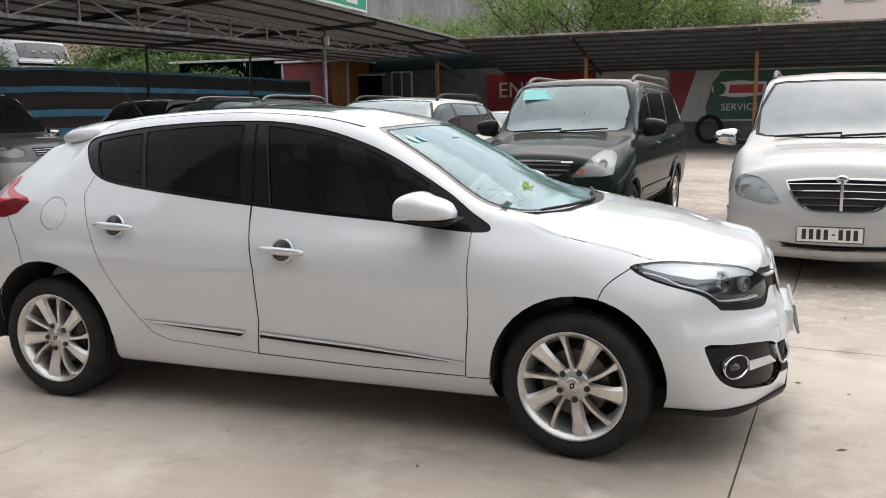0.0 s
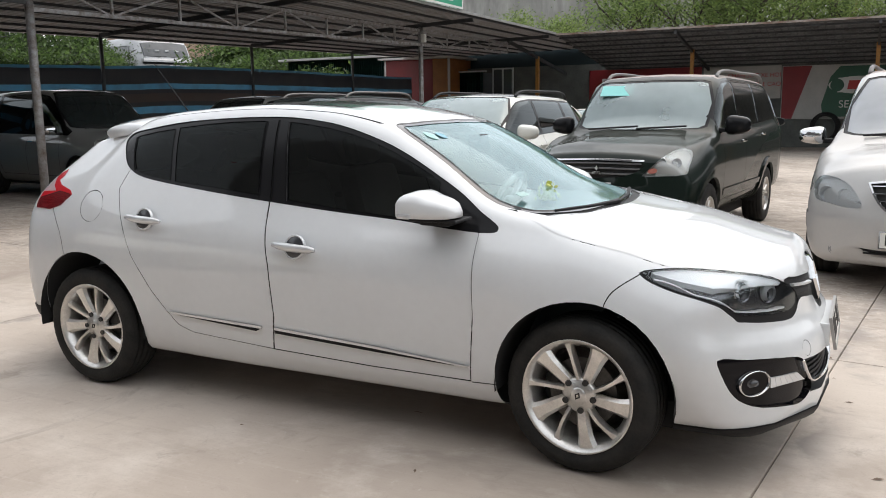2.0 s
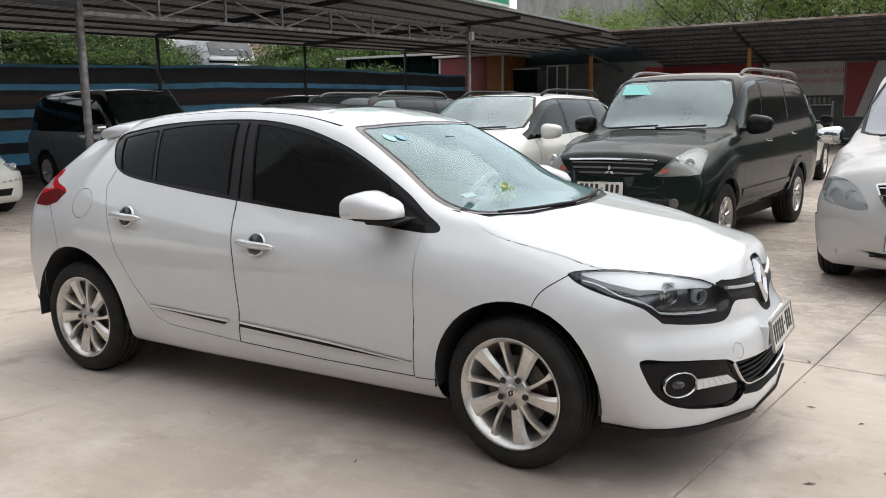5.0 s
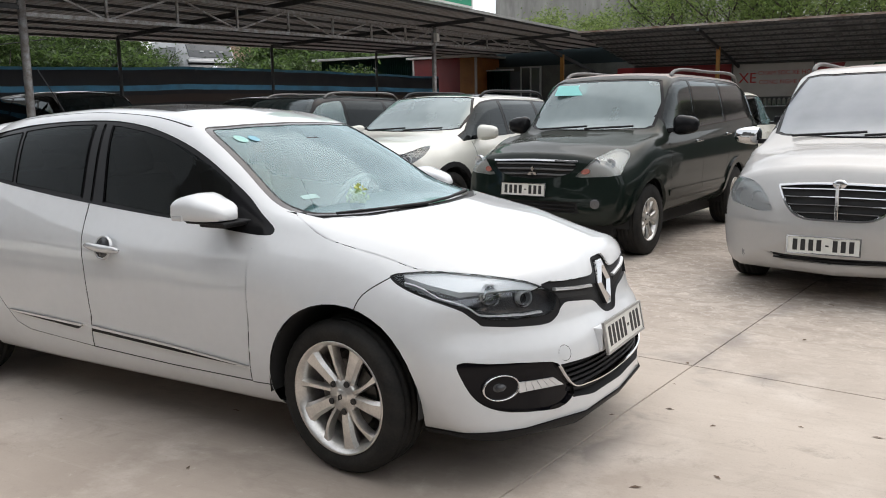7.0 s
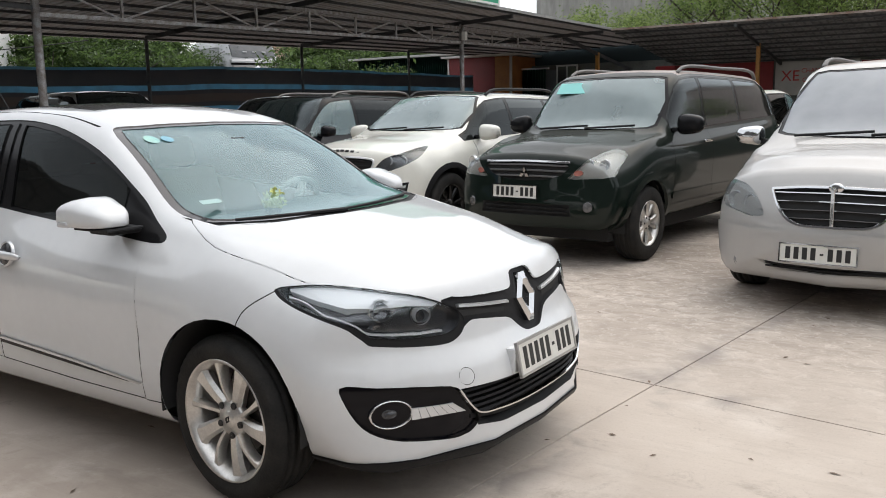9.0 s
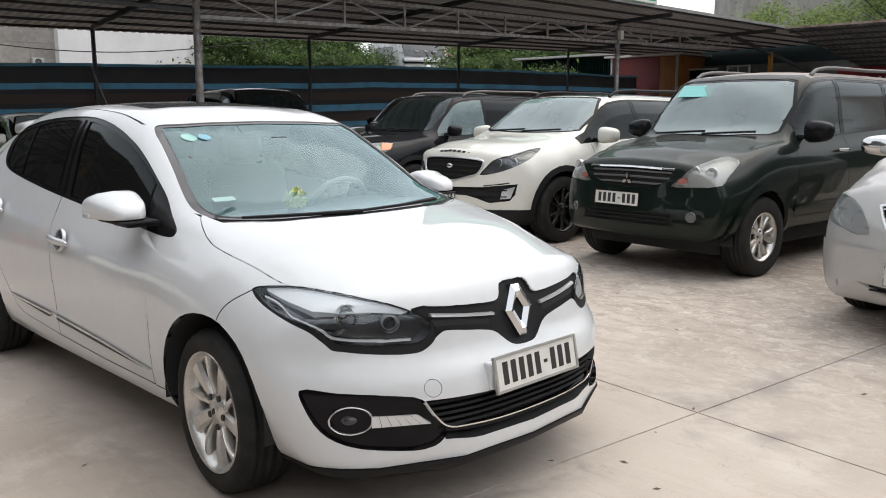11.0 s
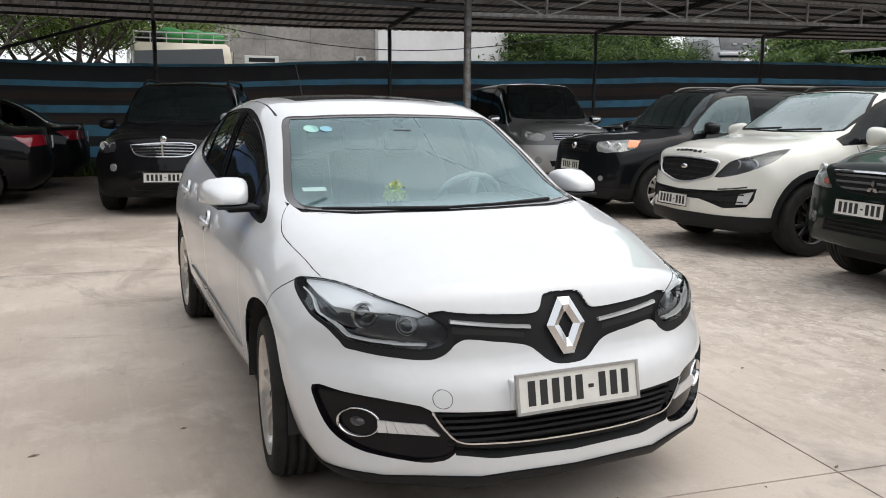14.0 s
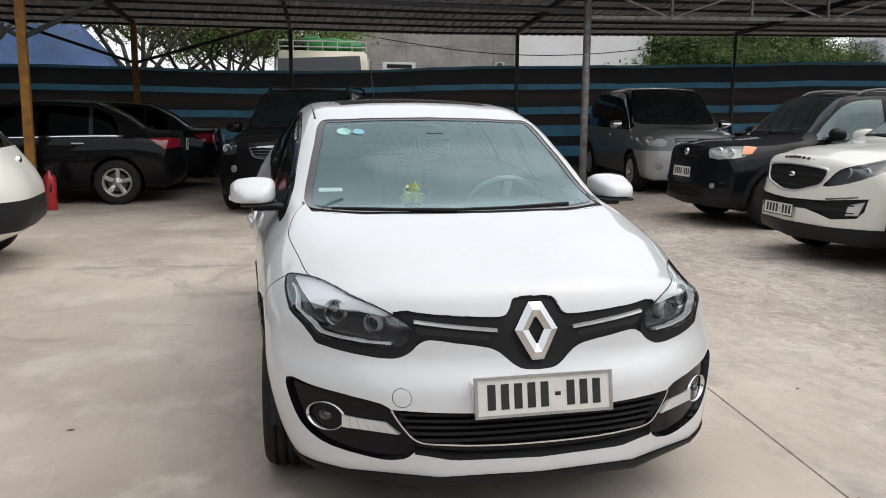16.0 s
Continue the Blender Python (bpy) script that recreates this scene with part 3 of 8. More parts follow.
LENS = [(0.214, -0.763, 0.796), (0.290, -0.713, 0.808), (0.376, -0.664, 0.808), (0.47, -0.620, 0.799), (0.569, -0.577, 0.788), (0.648, -0.505, 0.763), (0.686, -0.449, 0.734), (0.712, -0.405, 0.702),
        (0.717, -0.405, 0.676), (0.714, -0.422, 0.652), (0.703, -0.458, 0.640), (0.667, -0.533, 0.638), (0.619, -0.607, 0.642), (0.567, -0.668, 0.649), (0.548, -0.688, 0.656), (0.520, -0.713, 0.682),
        (0.487, -0.737, 0.700), (0.425, -0.764, 0.722), (0.345, -0.776, 0.744), (0.285, -0.776, 0.762), (0.240, -0.770, 0.780)]
SKY_SHEEN = [(0.26, -0.75, 0.80), (0.31, -0.735, 0.783), (0.363, -0.729, 0.772), (0.464, -0.709, 0.755), (0.555, -0.651, 0.748), (0.616, -0.577, 0.748), (0.672, -0.49, 0.738), (0.70, -0.45, 0.76), (0.62, -0.50, 0.83), (0.40, -0.62, 0.85), (0.24, -0.74, 0.83)]
LAMP_TRIM = [(0.262, 0.762, 0.783), (0.30, 0.755, 0.776), (0.342, 0.752, 0.764), (0.38, 0.755, 0.747), (0.415, 0.757, 0.735), (0.485, 0.734, 0.712), (0.517, 0.712, 0.690), (0.541, 0.692, 0.668), (0.565, 0.67, 0.661), (0.62, 0.605, 0.654), (0.66, 0.54, 0.650), (0.697, 0.47, 0.650)]
FOG = [(0.484, -0.78, 0.502), (0.578, -0.70, 0.496), (0.70, -0.56, 0.482), (0.754, -0.48, 0.462), (0.78, -0.43, 0.39), (0.787, -0.40, 0.33), (0.77, -0.435, 0.292),
       (0.708, -0.56, 0.294), (0.605, -0.685, 0.318), (0.543, -0.74, 0.363), (0.50, -0.775, 0.448)]
TAIL = [(-2.914, -0.672, 1.112), (-2.962, -0.682, 1.087), (-3.001, -0.705, 1.047), (-3.045, -0.735, 0.99), (-3.06, -0.76, 0.946), (-3.055, -0.78, 0.914), (-2.927, -0.799, 0.911), (-2.831, -0.806, 0.937),
        (-2.764, -0.788, 0.993), (-2.79, -0.771, 1.012), (-2.906, -0.732, 1.036), (-2.941, -0.710, 1.058), (-2.919, -0.697, 1.079)]
TAIL_CLEAR = [(-2.975, -0.69, 1.085), (-3.06, -0.70, 1.045), (-3.12, -0.735, 0.985), (-3.10, -0.757, 0.962), (-3.043, -0.757, 0.967), (-2.953, -0.755, 0.991), (-2.925, -0.752, 1.005), (-2.965, -0.735, 1.03), (-2.972, -0.71, 1.06)]
TAIL_LOW = [(-3.12, -0.75, 0.962), (-3.043, -0.756, 0.967), (-2.953, -0.755, 0.991), (-2.885, -0.757, 1.006), (-2.80, -0.785, 0.998), (-2.74, -0.80, 0.985), (-2.83, -0.82, 0.92), (-2.93, -0.81, 0.89), (-3.12, -0.78, 0.89)]
SCREEN = [(-0.925, 0, 1.356), (-0.935, -0.25, 1.352), (-0.955, -0.44, 1.342), (-0.962, -0.525, 1.333), (-0.92, -0.552, 1.31), (-0.78, -0.582, 1.23), (-0.63, -0.615, 1.147), (-0.40, -0.66, 1.012), (-0.30, -0.655, 0.99), (-0.235, -0.63, 0.986),
          (-0.125, -0.44, 0.981), (-0.08, -0.2, 0.981), (-0.06, 0, 0.981)]
SCREEN = SCREEN + flip(SCREEN)[-2:0:-1]
GRILLE = [(-0.458, 0.752), (-0.355, 0.749), (-0.23, 0.741), (-0.125, 0.736), (-0.100, 0.742), (-0.086, 0.760), (-0.074, 0.785), (-0.060, 0.793), (-0.03, 0.796)]
GRILLE_B = [(0.03, 0.569), (0.062, 0.575), (0.088, 0.591), (0.128, 0.625), (0.165, 0.641), (0.267, 0.657), (0.34, 0.667), (0.365, 0.664), (0.395, 0.645), (0.44, 0.612)]
GRILLE = GRILLE + [(-y, z) for y, z in GRILLE[::-1]]
GRILLE = GRILLE + [(y, z) for y, z in GRILLE_B[::-1]] + [(-y, z) for y, z in GRILLE_B]


def seam_line(pts, w):
    """A thin outline of width w along pts."""
    mid = spline(pts, 4)
    a, b = [], []
    for i, p in enumerate(mid):
        t = (mid[min(i + 1, len(mid) - 1)] - mid[max(i - 1, 0)]).normalized()
        n = Vector((-t.z, 0, t.x)) * (w / 2)
        a.append(p + n)
        b.append(p - n)
    return a + b[::-1]


for s in (-1, 1):
    d = (0, s, 0.3)
    side = (lambda c: c.y < -0.4) if s < 0 else (lambda c: c.y > 0.4)

    def on_side(pl):
        return [(x, 0.75 * s, z) for x, z in pl]
    # windows: panes, then the black surround that is left of the opening
    dd = (0, s, 0)
    for nm, pl in (("quarter_window", PANE_QUARTER), ("rear_door_window", PANE_REAR), ("front_door_window", PANE_FRONT)):
        add(nm, cut_faces(hbm, on_side(pl), dd, test=side), M_tint, -0.004, -0.006)
    for nm, a, b, w, mt in (("pillar_seam", (-1.541, 1.366), (-1.489, 1.012), 0.006, M_gap), ("pillar_edge", (-1.479, 1.358), (-1.401, 1.006), 0.006, M_edge), ("pillar_edge", (-1.608, 1.362), (-1.560, 1.022), 0.004, M_edge),
                            ("pillar_edge", (-2.452, 1.285), (-2.367, 1.128), 0.005, M_edge)):
        a, b = Vector((a[0], 0.75 * s, a[1])), Vector((b[0], 0.75 * s, b[1]))
        add(nm, cut_faces(hbm, seam_line([a, a.lerp(b, 0.5), b], w), dd, test=side), mt, -0.0055, -0.006)
    add("window_surround", cut_faces(hbm, spline(on_side(DLO), 2, True), dd, test=side), M_black_gloss, -0.005, 0.0, "gloss black window surround and pillars")
    # lamp: bowl behind, lens in front, dark bezel round it
    ld = (0.75, 0.62 * s, 0.25)
    pts = LAMP if s < 0 else flip(LAMP)
    pts = spline(pts, 3, True)
    lens_pts = spline(LENS if s < 0 else flip(LENS), 3, True)
    nose = (lambda c: c.x > 0.1 and c.y < -0.2) if s < 0 else (lambda c: c.x > 0.1 and c.y > 0.2)
    cut_faces(hbm, pts, ld, test=nose)
    # white band under the lens paints the sky's reflection on its upper half
    band_pts = SKY_SHEEN if s < 0 else flip(SKY_SHEEN)
    cut_faces(hbm, band_pts, ld, test=nose)
    lens = cut_faces(hbm, lens_pts, ld, test=nose)
    band = set(cut_faces(hbm, band_pts, ld, test=nose))
    lens = cut_faces(hbm, lens_pts, ld, test=nose)
    band = {f for f in lens if f in band or f in set(cut_faces(hbm, band_pts, ld, test=nose))}
    tl = [Vector((x, y * s, z)) for x, y, z in spline(LAMP_TRIM, 3)]
    line = [p + Vector((0, 0, 0.0035)) for p in tl] + [p - Vector((0, 0, 0.0035)) for p in tl[::-1]]
    cut_faces(hbm, line, ld, test=nose)
    line_f = set(cut_faces(hbm, line, ld, test=nose))
    band = set(cut_faces(hbm, band_pts, ld, test=nose))
    lens = cut_faces(hbm, lens_pts, ld, test=nose)
    line_f = [f for f in lens if f in line_f]
    bowl = part("headlight", lift(hbm, lens, -0.042, -0.002, True), M_lamp_silver, hatch, "headlight with silvery bowl and clear lens")
    part("bright_ledge", lift(hbm, [f for f in lens if f in band], -0.010, -0.040, True), M_sheen_trim, bowl)
    for piece in sorted(islands(line_f), key=len):
        part("chrome_line", lift(hbm, piece, -0.012, -0.035, True), M_sheen_trim, bowl)
    flow(part("lens", lift(hbm, lens, 0.0, -0.003), M_lens, bowl), skin)
    add("headlight_bezel", cut_faces(hbm, pts, ld, test=nose), M_black, -0.003, 0.0)
    for (cx, cy, cz), r, mt in (((0.552, 0.617, 0.728), 0.041, M_chrome), ((0.634, 0.503, 0.706), 0.033, M_lamp_white)):
        ring = lathe_bm([(r * 0.7, 0.03), (r * 0.95, 0.004), (r * 1.0, 0.0), (r * 1.06, -0.002), (r * 1.06, 0.02)], 24, "X")
        ob = part("reflector", smooth_all(ring), mt, bowl)
        ob.matrix_basis = look((cx - 0.015, cy * s, cz), (cx + 1, (cy + 0.75) * s, cz)) @ pose(0, 0, 0, 0, 90, 0)
        dome = lathe_bm([(0.0005, -0.004), (r * 0.3, -0.003), (r * 0.6, 0.003), (r * 0.86, 0.016)], 20, "X")
        ob2 = part("bulb_lens", smooth_all(dome), M_clear_dark if r > 0.035 else M_fog_glass, bowl)
        ob2.matrix_basis = ob.matrix_basis
    # fog lamp pocket
    fd = (0.8, 0.6 * s, 0)
    low_nose = (lambda c: c.x > 0.3 and c.y < -0.2) if s < 0 else (lambda c: c.x > 0.3 and c.y > 0.2)
    fpts = spline(FOG if s < 0 else flip(FOG), 3, True)
    ff = cut_faces(hbm, fpts, fd, test=low_nose)
    pocket = add("fog_lamp_surround", ff, M_piano, -0.018, 0.0, "gloss black fog lamp surround")
    ring = lathe_bm([(0.050, 0.002), (0.052, -0.010), (0.055, -0.012), (0.058, -0.007), (0.059, 0.014)], 28, "X")
    o = part("fog_lamp_ring", smooth_all(ring), M_chrome, pocket)
    m_fog = Matrix.Translation((0.612, 0.668 * s, 0.398)) @ Matrix.Rotation(math.atan2(0.62 * s, 0.78), 4, "Z") @ pose(0, 0, 0, 0, 0, 180) @ Matrix.Diagonal((1, 1.32, 0.86, 1))
    o.matrix_basis = m_fog
    o = part("fog_lamp", smooth_all(lathe_bm([(0.001, -0.002), (0.02, -0.001), (0.036, 0.008), (0.049, 0.03)], 24, "X")), M_clear_dark, pocket)
    o.matrix_basis = m_fog
    o = part("fog_bulb", smooth_all(lathe_bm([(0.001, -0.012), (0.012, -0.01), (0.018, 0.0), (0.018, 0.02)], 16, "X")), M_clear_dark, pocket)
    o.matrix_basis = m_fog
    drl = [(0.662, -0.622, 0.412), (0.745, -0.492, 0.408), (0.770, -0.452, 0.374), (0.664, -0.622, 0.374)]
    drl = [Vector(p) if s < 0 else Vector((p[0], -p[1], p[2])) for p in drl]
    for k in range(6):
        a, b = k / 6 + 0.004, (k + 1) / 6 - 0.006
        q = [drl[0].lerp(drl[1], a), drl[0].lerp(drl[1], b), drl[3].lerp(drl[2], b), drl[3].lerp(drl[2], a)]
        cell = bmesh.new()
        out_n = Vector((0.8, 0.6 * s, 0))
        f1 = [cell.verts.new(p + out_n * 0.004) for p in q]
        f0 = [cell.verts.new(p - out_n * 0.03) for p in q]
        cell.faces.new(f1)
        for i in range(4):
            cell.faces.new((f1[i], f1[(i + 1) % 4], f0[(i + 1) % 4], f0[i]))
        bmesh.ops.recalc_face_normals(cell, faces=cell.faces)
        part("daytime_light_cell", cell, M_lamp_white, pocket)
    # tail lamp
    td = (-0.35, s, 0.2)
    tail_side = (lambda c: c.x < -2.5 and c.y < -0.3) if s < 0 else (lambda c: c.x < -2.5 and c.y > 0.3)
    tp = lambda q: q if s < 0 else flip(q)
    cut_faces(hbm, tp(TAIL), td, test=tail_side)
    inside_tail = set(cut_faces(hbm, tp(TAIL), td, test=tail_side))
    clear = [f for f in cut_faces(hbm, tp(TAIL_CLEAR), td, test=tail_side)]
    low_red = [f for f in cut_faces(hbm, tp(TAIL_LOW), td, test=tail_side)]
    whole = set(cut_faces(hbm, tp(TAIL), td, test=tail_side))
    clear = [f for f in clear if f.is_valid and f in whole]
    low_red = [f for f in low_red if f.is_valid and f in whole and f not in clear]
    rest = [f for f in whole if f not in set(clear) | set(low_red)]
    tail = add("tail_light", rest, M_red_lens, 0.004, -0.01, "red tail light with a clear strip")
    if clear:
        part("reversing_lens", lift(hbm, clear, 0.003, -0.01), M_pink_lens, tail)
    if low_red:
        part("dark_red_lens", lift(hbm, low_red, 0.003, -0.01), M_red_dark, tail)
    # side mouldings: bright strip over a dark one
    for nm, pl, mt in (("door_moulding", [(-2.06, 0.452), (-1.5, 0.436), (-1.5, 0.424), (-2.0, 0.441)], M_lamp_white),
                       ("door_moulding", [(-2.0, 0.440), (-1.505, 0.423), (-1.53, 0.410), (-1.75, 0.424)], M_black_gloss),
                       ("door_moulding", [(-1.425, 0.438), (-0.9, 0.412), (-0.455, 0.378), (-0.46, 0.372), (-0.9, 0.401), (-1.425, 0.426)], M_lamp_white),
                       ("door_moulding", [(-1.425, 0.425), (-0.9, 0.400), (-0.52, 0.374), (-0.9, 0.387), (-1.425, 0.411)], M_black_gloss)):
        add(nm, cut_faces(hbm, [(x, 0.85 * s, z) for x, z in pl], dd, test=side), mt, 0.010, -0.004)
    # wheel arches
    for cx, cz, r in ((0.008, 0.332, 0.355), (-2.641, 0.334, 0.376)):
        hole = cut_faces(hbm, circle((cx, 0.8 * s, cz), r, dd, 40), dd, facing=-0.9, test=(lambda c: c.y < -0.5) if s < 0 else (lambda c: c.y > 0.5))
        bmesh.ops.delete(hbm, geom=[f for f in hole], context="FACES")
        wheel_well(0.842, r + 0.002, hatch, cx, s, cz, M_liner)

# windscreen: pane inside a dark printed border
sd = (0.6, 0, 0.8)
front_glass = lambda c: c.z > 0.96 and c.x < 0.1
spts = spline(SCREEN, 4, True)
cut_faces(hbm, spts, sd, test=front_glass)
pane = cut_faces(hbm, inset_outline(spts, sd, 0.034), sd, test=front_glass)
add("windscreen", pane, M_screen, -0.003, -0.006, "greenish laminated windscreen")
add("windscreen_border", cut_faces(hbm, spts, sd, test=front_glass), M_frit, -0.004, 0.0)
rear = [(-2.80, -0.53, 1.32), (-2.80, 0.53, 1.32), (-3.2, 0.655, 1.06), (-3.2, -0.655, 1.06)]
add("rear_window", cut_faces(hbm, rear, (-0.8, 0, 0.5), test=lambda c: c.x < -2.62 and c.z > 1.0), M_tint, -0.004, 0.0)
# grille band and lower intake
gr = add("upper_grille", cut_faces(hbm, spline([(0.75, y, z) for y, z in GRILLE], 2, True), (1, 0, 0), test=lambda c: c.x > 0.4), M_black, -0.014, 0.0, "black grille band with a chrome diamond")
LOW = [(-0.475, 0.456), (-0.2, 0.448), (0.2, 0.448), (0.475, 0.456), (0.435, 0.385), (0.405, 0.31), (0.3, 0.294), (0, 0.287), (-0.3, 0.294), (-0.405, 0.31), (-0.435, 0.385)]
lowg = add("lower_grille", cut_faces(hbm, [(0.8, y, z) for y, z in LOW], (1, 0, 0), test=lambda c: c.x > 0.4), M_gap, -0.06, 0.0, "black lower air intake")


def nose_x(y, z):
    """Where the skin of the nose stands, at y across and z up."""
    lean = pchip([a for a, _ in HATCH["lean_f"]], [b for _, b in HATCH["lean_f"]], z)
    return 0.84 - 0.49 * (abs(y) / 0.9) ** 3 - float(lean)


for k in range(5):
    z = 0.437 - k * 0.021
    half_w = 0.455 - k * 0.012
    slat = bmesh.new()
    prev = None
    for j in range(17):
        y = -half_w + 2 * half_w * j / 16
        x = nose_x(y, z) - 0.022
        cur = [slat.verts.new((x + a, y, z + b)) for a, b in ((0, 0.004), (0.003, -0.004), (-0.03, -0.006), (-0.03, 0.002))]
        if prev:
            for i in range(4):
                slat.faces.new((prev[i], prev[(i + 1) % 4], cur[(i + 1) % 4], cur[i]))
        prev = cur
    bmesh.ops.recalc_face_normals(slat, faces=slat.faces)
    part("slat", slat, M_black, lowg)


def nose_strip(path, h, off, depth, mat, name, parent):
    """A strip of height h laid along the nose through (y, z) places."""
    bm = bmesh.new()
    prev = None
    pts = spline([(0, y, z) for y, z in path], 5)
    for i, p in enumerate(pts):
        t = (pts[min(i + 1, len(pts) - 1)] - pts[max(i - 1, 0)]).normalized()
        nrm = Vector((0, -t.z, t.y))
        cur = []
        for a, b in ((0.5, 0), (0.3, 1), (-0.3, 1), (-0.5, 0), (0, -1)):
            q = p + nrm * (h * a)
            cur.append(bm.verts.new((nose_x(q.y, q.z) + off + (depth * b if b >= 0 else -0.02), q.y, q.z)))
        if prev:
            for k in range(5):
                bm.faces.new((prev[k], prev[(k + 1) % 5], cur[(k + 1) % 5], cur[k]))
        else:
            bm.faces.new(cur)
        prev = cur
    bm.faces.new(prev)
    bmesh.ops.recalc_face_normals(bm, faces=bm.faces)
    return part(name, bm, mat, parent)


nose_strip([(-0.478, 0.452), (-0.44, 0.395), (-0.40, 0.357), (-0.3, 0.346), (0, 0.338), (0.3, 0.346), (0.40, 0.357), (0.44, 0.395), (0.478, 0.452)], 0.009, -0.004, 0.006, M_chrome, "chrome_trim", lowg)
nose_strip([(-0.425, 0.345), (-0.3, 0.331), (0, 0.323), (0.3, 0.331), (0.425, 0.345)], 0.02, -0.02, 0.004, M_black, "lower_bar", lowg)
for s in (-1, 1):
    nose_strip([(0.395 * s, 0.722), (0.26 * s, 0.706), (0.13 * s, 0.692)], 0.013, -0.010, 0.010, M_satin, "chrome_trim", gr)
    nose_strip([(0.39 * s, 0.692), (0.26 * s, 0.682), (0.15 * s, 0.668)], 0.028, -0.016, 0.003, M_gap, "grille_slot", gr)
# the diamond badge
dia = bmesh.new()
o_ = [(-0.022, 0.779), (0.022, 0.779), (0.073, 0.692), (0.020, 0.597), (-0.020, 0.597), (-0.073, 0.692)]
i_ = [(-0.003, 0.731), (0.003, 0.731), (0.027, 0.692), (0.003, 0.648), (-0.003, 0.648), (-0.027, 0.692)]
layers = []
for ring, dx in ((o_, -0.02), (o_, 0.004), ([((a[0] + b[0]) / 2, (a[1] + b[1]) / 2) for a, b in zip(o_, i_)], 0.014), (i_, 0.004), (i_, -0.012)):
    layers.append([dia.verts.new((0.758 - (z - 0.692) * 0.26 + dx, y, z)) for y, z in ring])
for p, q in zip(layers, layers[1:]):
    for k in range(6):
        dia.faces.new((p[k], p[(k + 1) % 6], q[(k + 1) % 6], q[k]))
bmesh.ops.recalc_face_normals(dia, faces=dia.faces)
part("diamond_badge", dia, M_chrome, gr, "large chrome diamond badge")
# number plate with bars in place of its characters


M_plate_frame = material("grey_plate_frame", (0.42, 0.41, 0.39), 0.4, 0.3, var=0.2)


def number_plate(parent, m, w=0.47, h=0.115, n=8, gap=3, frame_mat=None):
    pl = part("number_plate", box_bm((-0.004, -w / 2, -h / 2), (0.004, w / 2, h / 2), 0.002), M_plate, parent, "white number plate with dark bars")
    pl.matrix_basis = m
    fr = bmesh.new()
    for a, b in (((-0.004, -w / 2 - 0.008, h / 2 - 0.002), (0.008, w / 2 + 0.008, h / 2 + 0.007)), ((-0.004, -w / 2 - 0.008, -h / 2 - 0.007), (0.008, w / 2 + 0.008, -h / 2 + 0.002)),
                 ((-0.004, -w / 2 - 0.008, -h / 2), (0.008, -w / 2 + 0.002, h / 2)), ((-0.004, w / 2 - 0.002, -h / 2), (0.008, w / 2 + 0.008, h / 2))):
        box_bm(a, b, bm=fr)
    part("plate_frame", fr, frame_mat or M_plate, pl)
    cell = (w - 0.05) / n
    for k in range(n):
        y = w / 2 - 0.025 - (k + 0.5) * cell
        if k == gap:
            b = box_bm((0.003, y - cell * 0.22, -0.006), (0.0055, y + cell * 0.22, 0.006))
        else:
            b = box_bm((0.003, y - cell * 0.30, -h * 0.34), (0.0055, y + cell * 0.30, h * 0.35))
        part("bar", b, M_plate_ink, pl)
    return pl


number_plate(hatch, pose(0.852, 0.0, 0.503, 0, -11, 0), w=0.445, n=9, frame_mat=M_plate_frame)
part("plate_holder", box_bm((0.80, -0.235, 0.452), (0.843, 0.235, 0.545), 0.006), M_white, hatch)
# bonnet, doors, flaps and the other panel gaps
HOOD = [(-0.335, -0.655), (-0.233, -0.712), (-0.11, -0.744), (-0.02, -0.746), (0.084, -0.736), (0.187, -0.720), (0.295, -0.703), (0.40, -0.665), (0.50, -0.62), (0.64, -0.54), (0.74, -0.45), (0.79, -0.275), (0.80, -0.125), (0.80, 0)]
HOOD_B = [(-0.025, 0), (-0.045, 0.2), (-0.09, 0.44), (-0.20, 0.64)]
hood_pts = [(x, y, 0.9) for x, y in HOOD] + [(x, -y, 0.9) for x, y in HOOD[-2::-1]] + [(x, y, 0.9) for x, y in HOOD_B[::-1]] + [(x, -y, 0.9) for x, y in HOOD_B[1:]]
seam_panel(hbm, hatch, "bonnet", spline(hood_pts, 2, True), (0, 0, 1), M_white, test=lambda c: c.x > -0.6 and c.z > 0.70, w=0.003)
COWL = [(-0.023, 0), (-0.043, 0.2), (-0.088, 0.44), (-0.20, 0.643), (-0.30, 0.672), (-0.37, 0.672), (-0.30, 0.655), (-0.235, 0.63), (-0.125, 0.44), (-0.08, 0.2), (-0.06, 0)]
cowl_pts = [(x, -y, 1.0) for x, y in COWL[:6][::-1]][:-1] + [(x, y, 1.0) for x, y in COWL] + [(x, -y, 1.0) for x, y in COWL[6:-1][::-1]]
add("cowl_panel", cut_faces(hbm, cowl_pts, (0, 0, 1), test=lambda c: -0.5 < c.x < 0.1 and c.z > 0.85), M_black, -0.006, 0.0, "black plastic cowl below the windscreen")
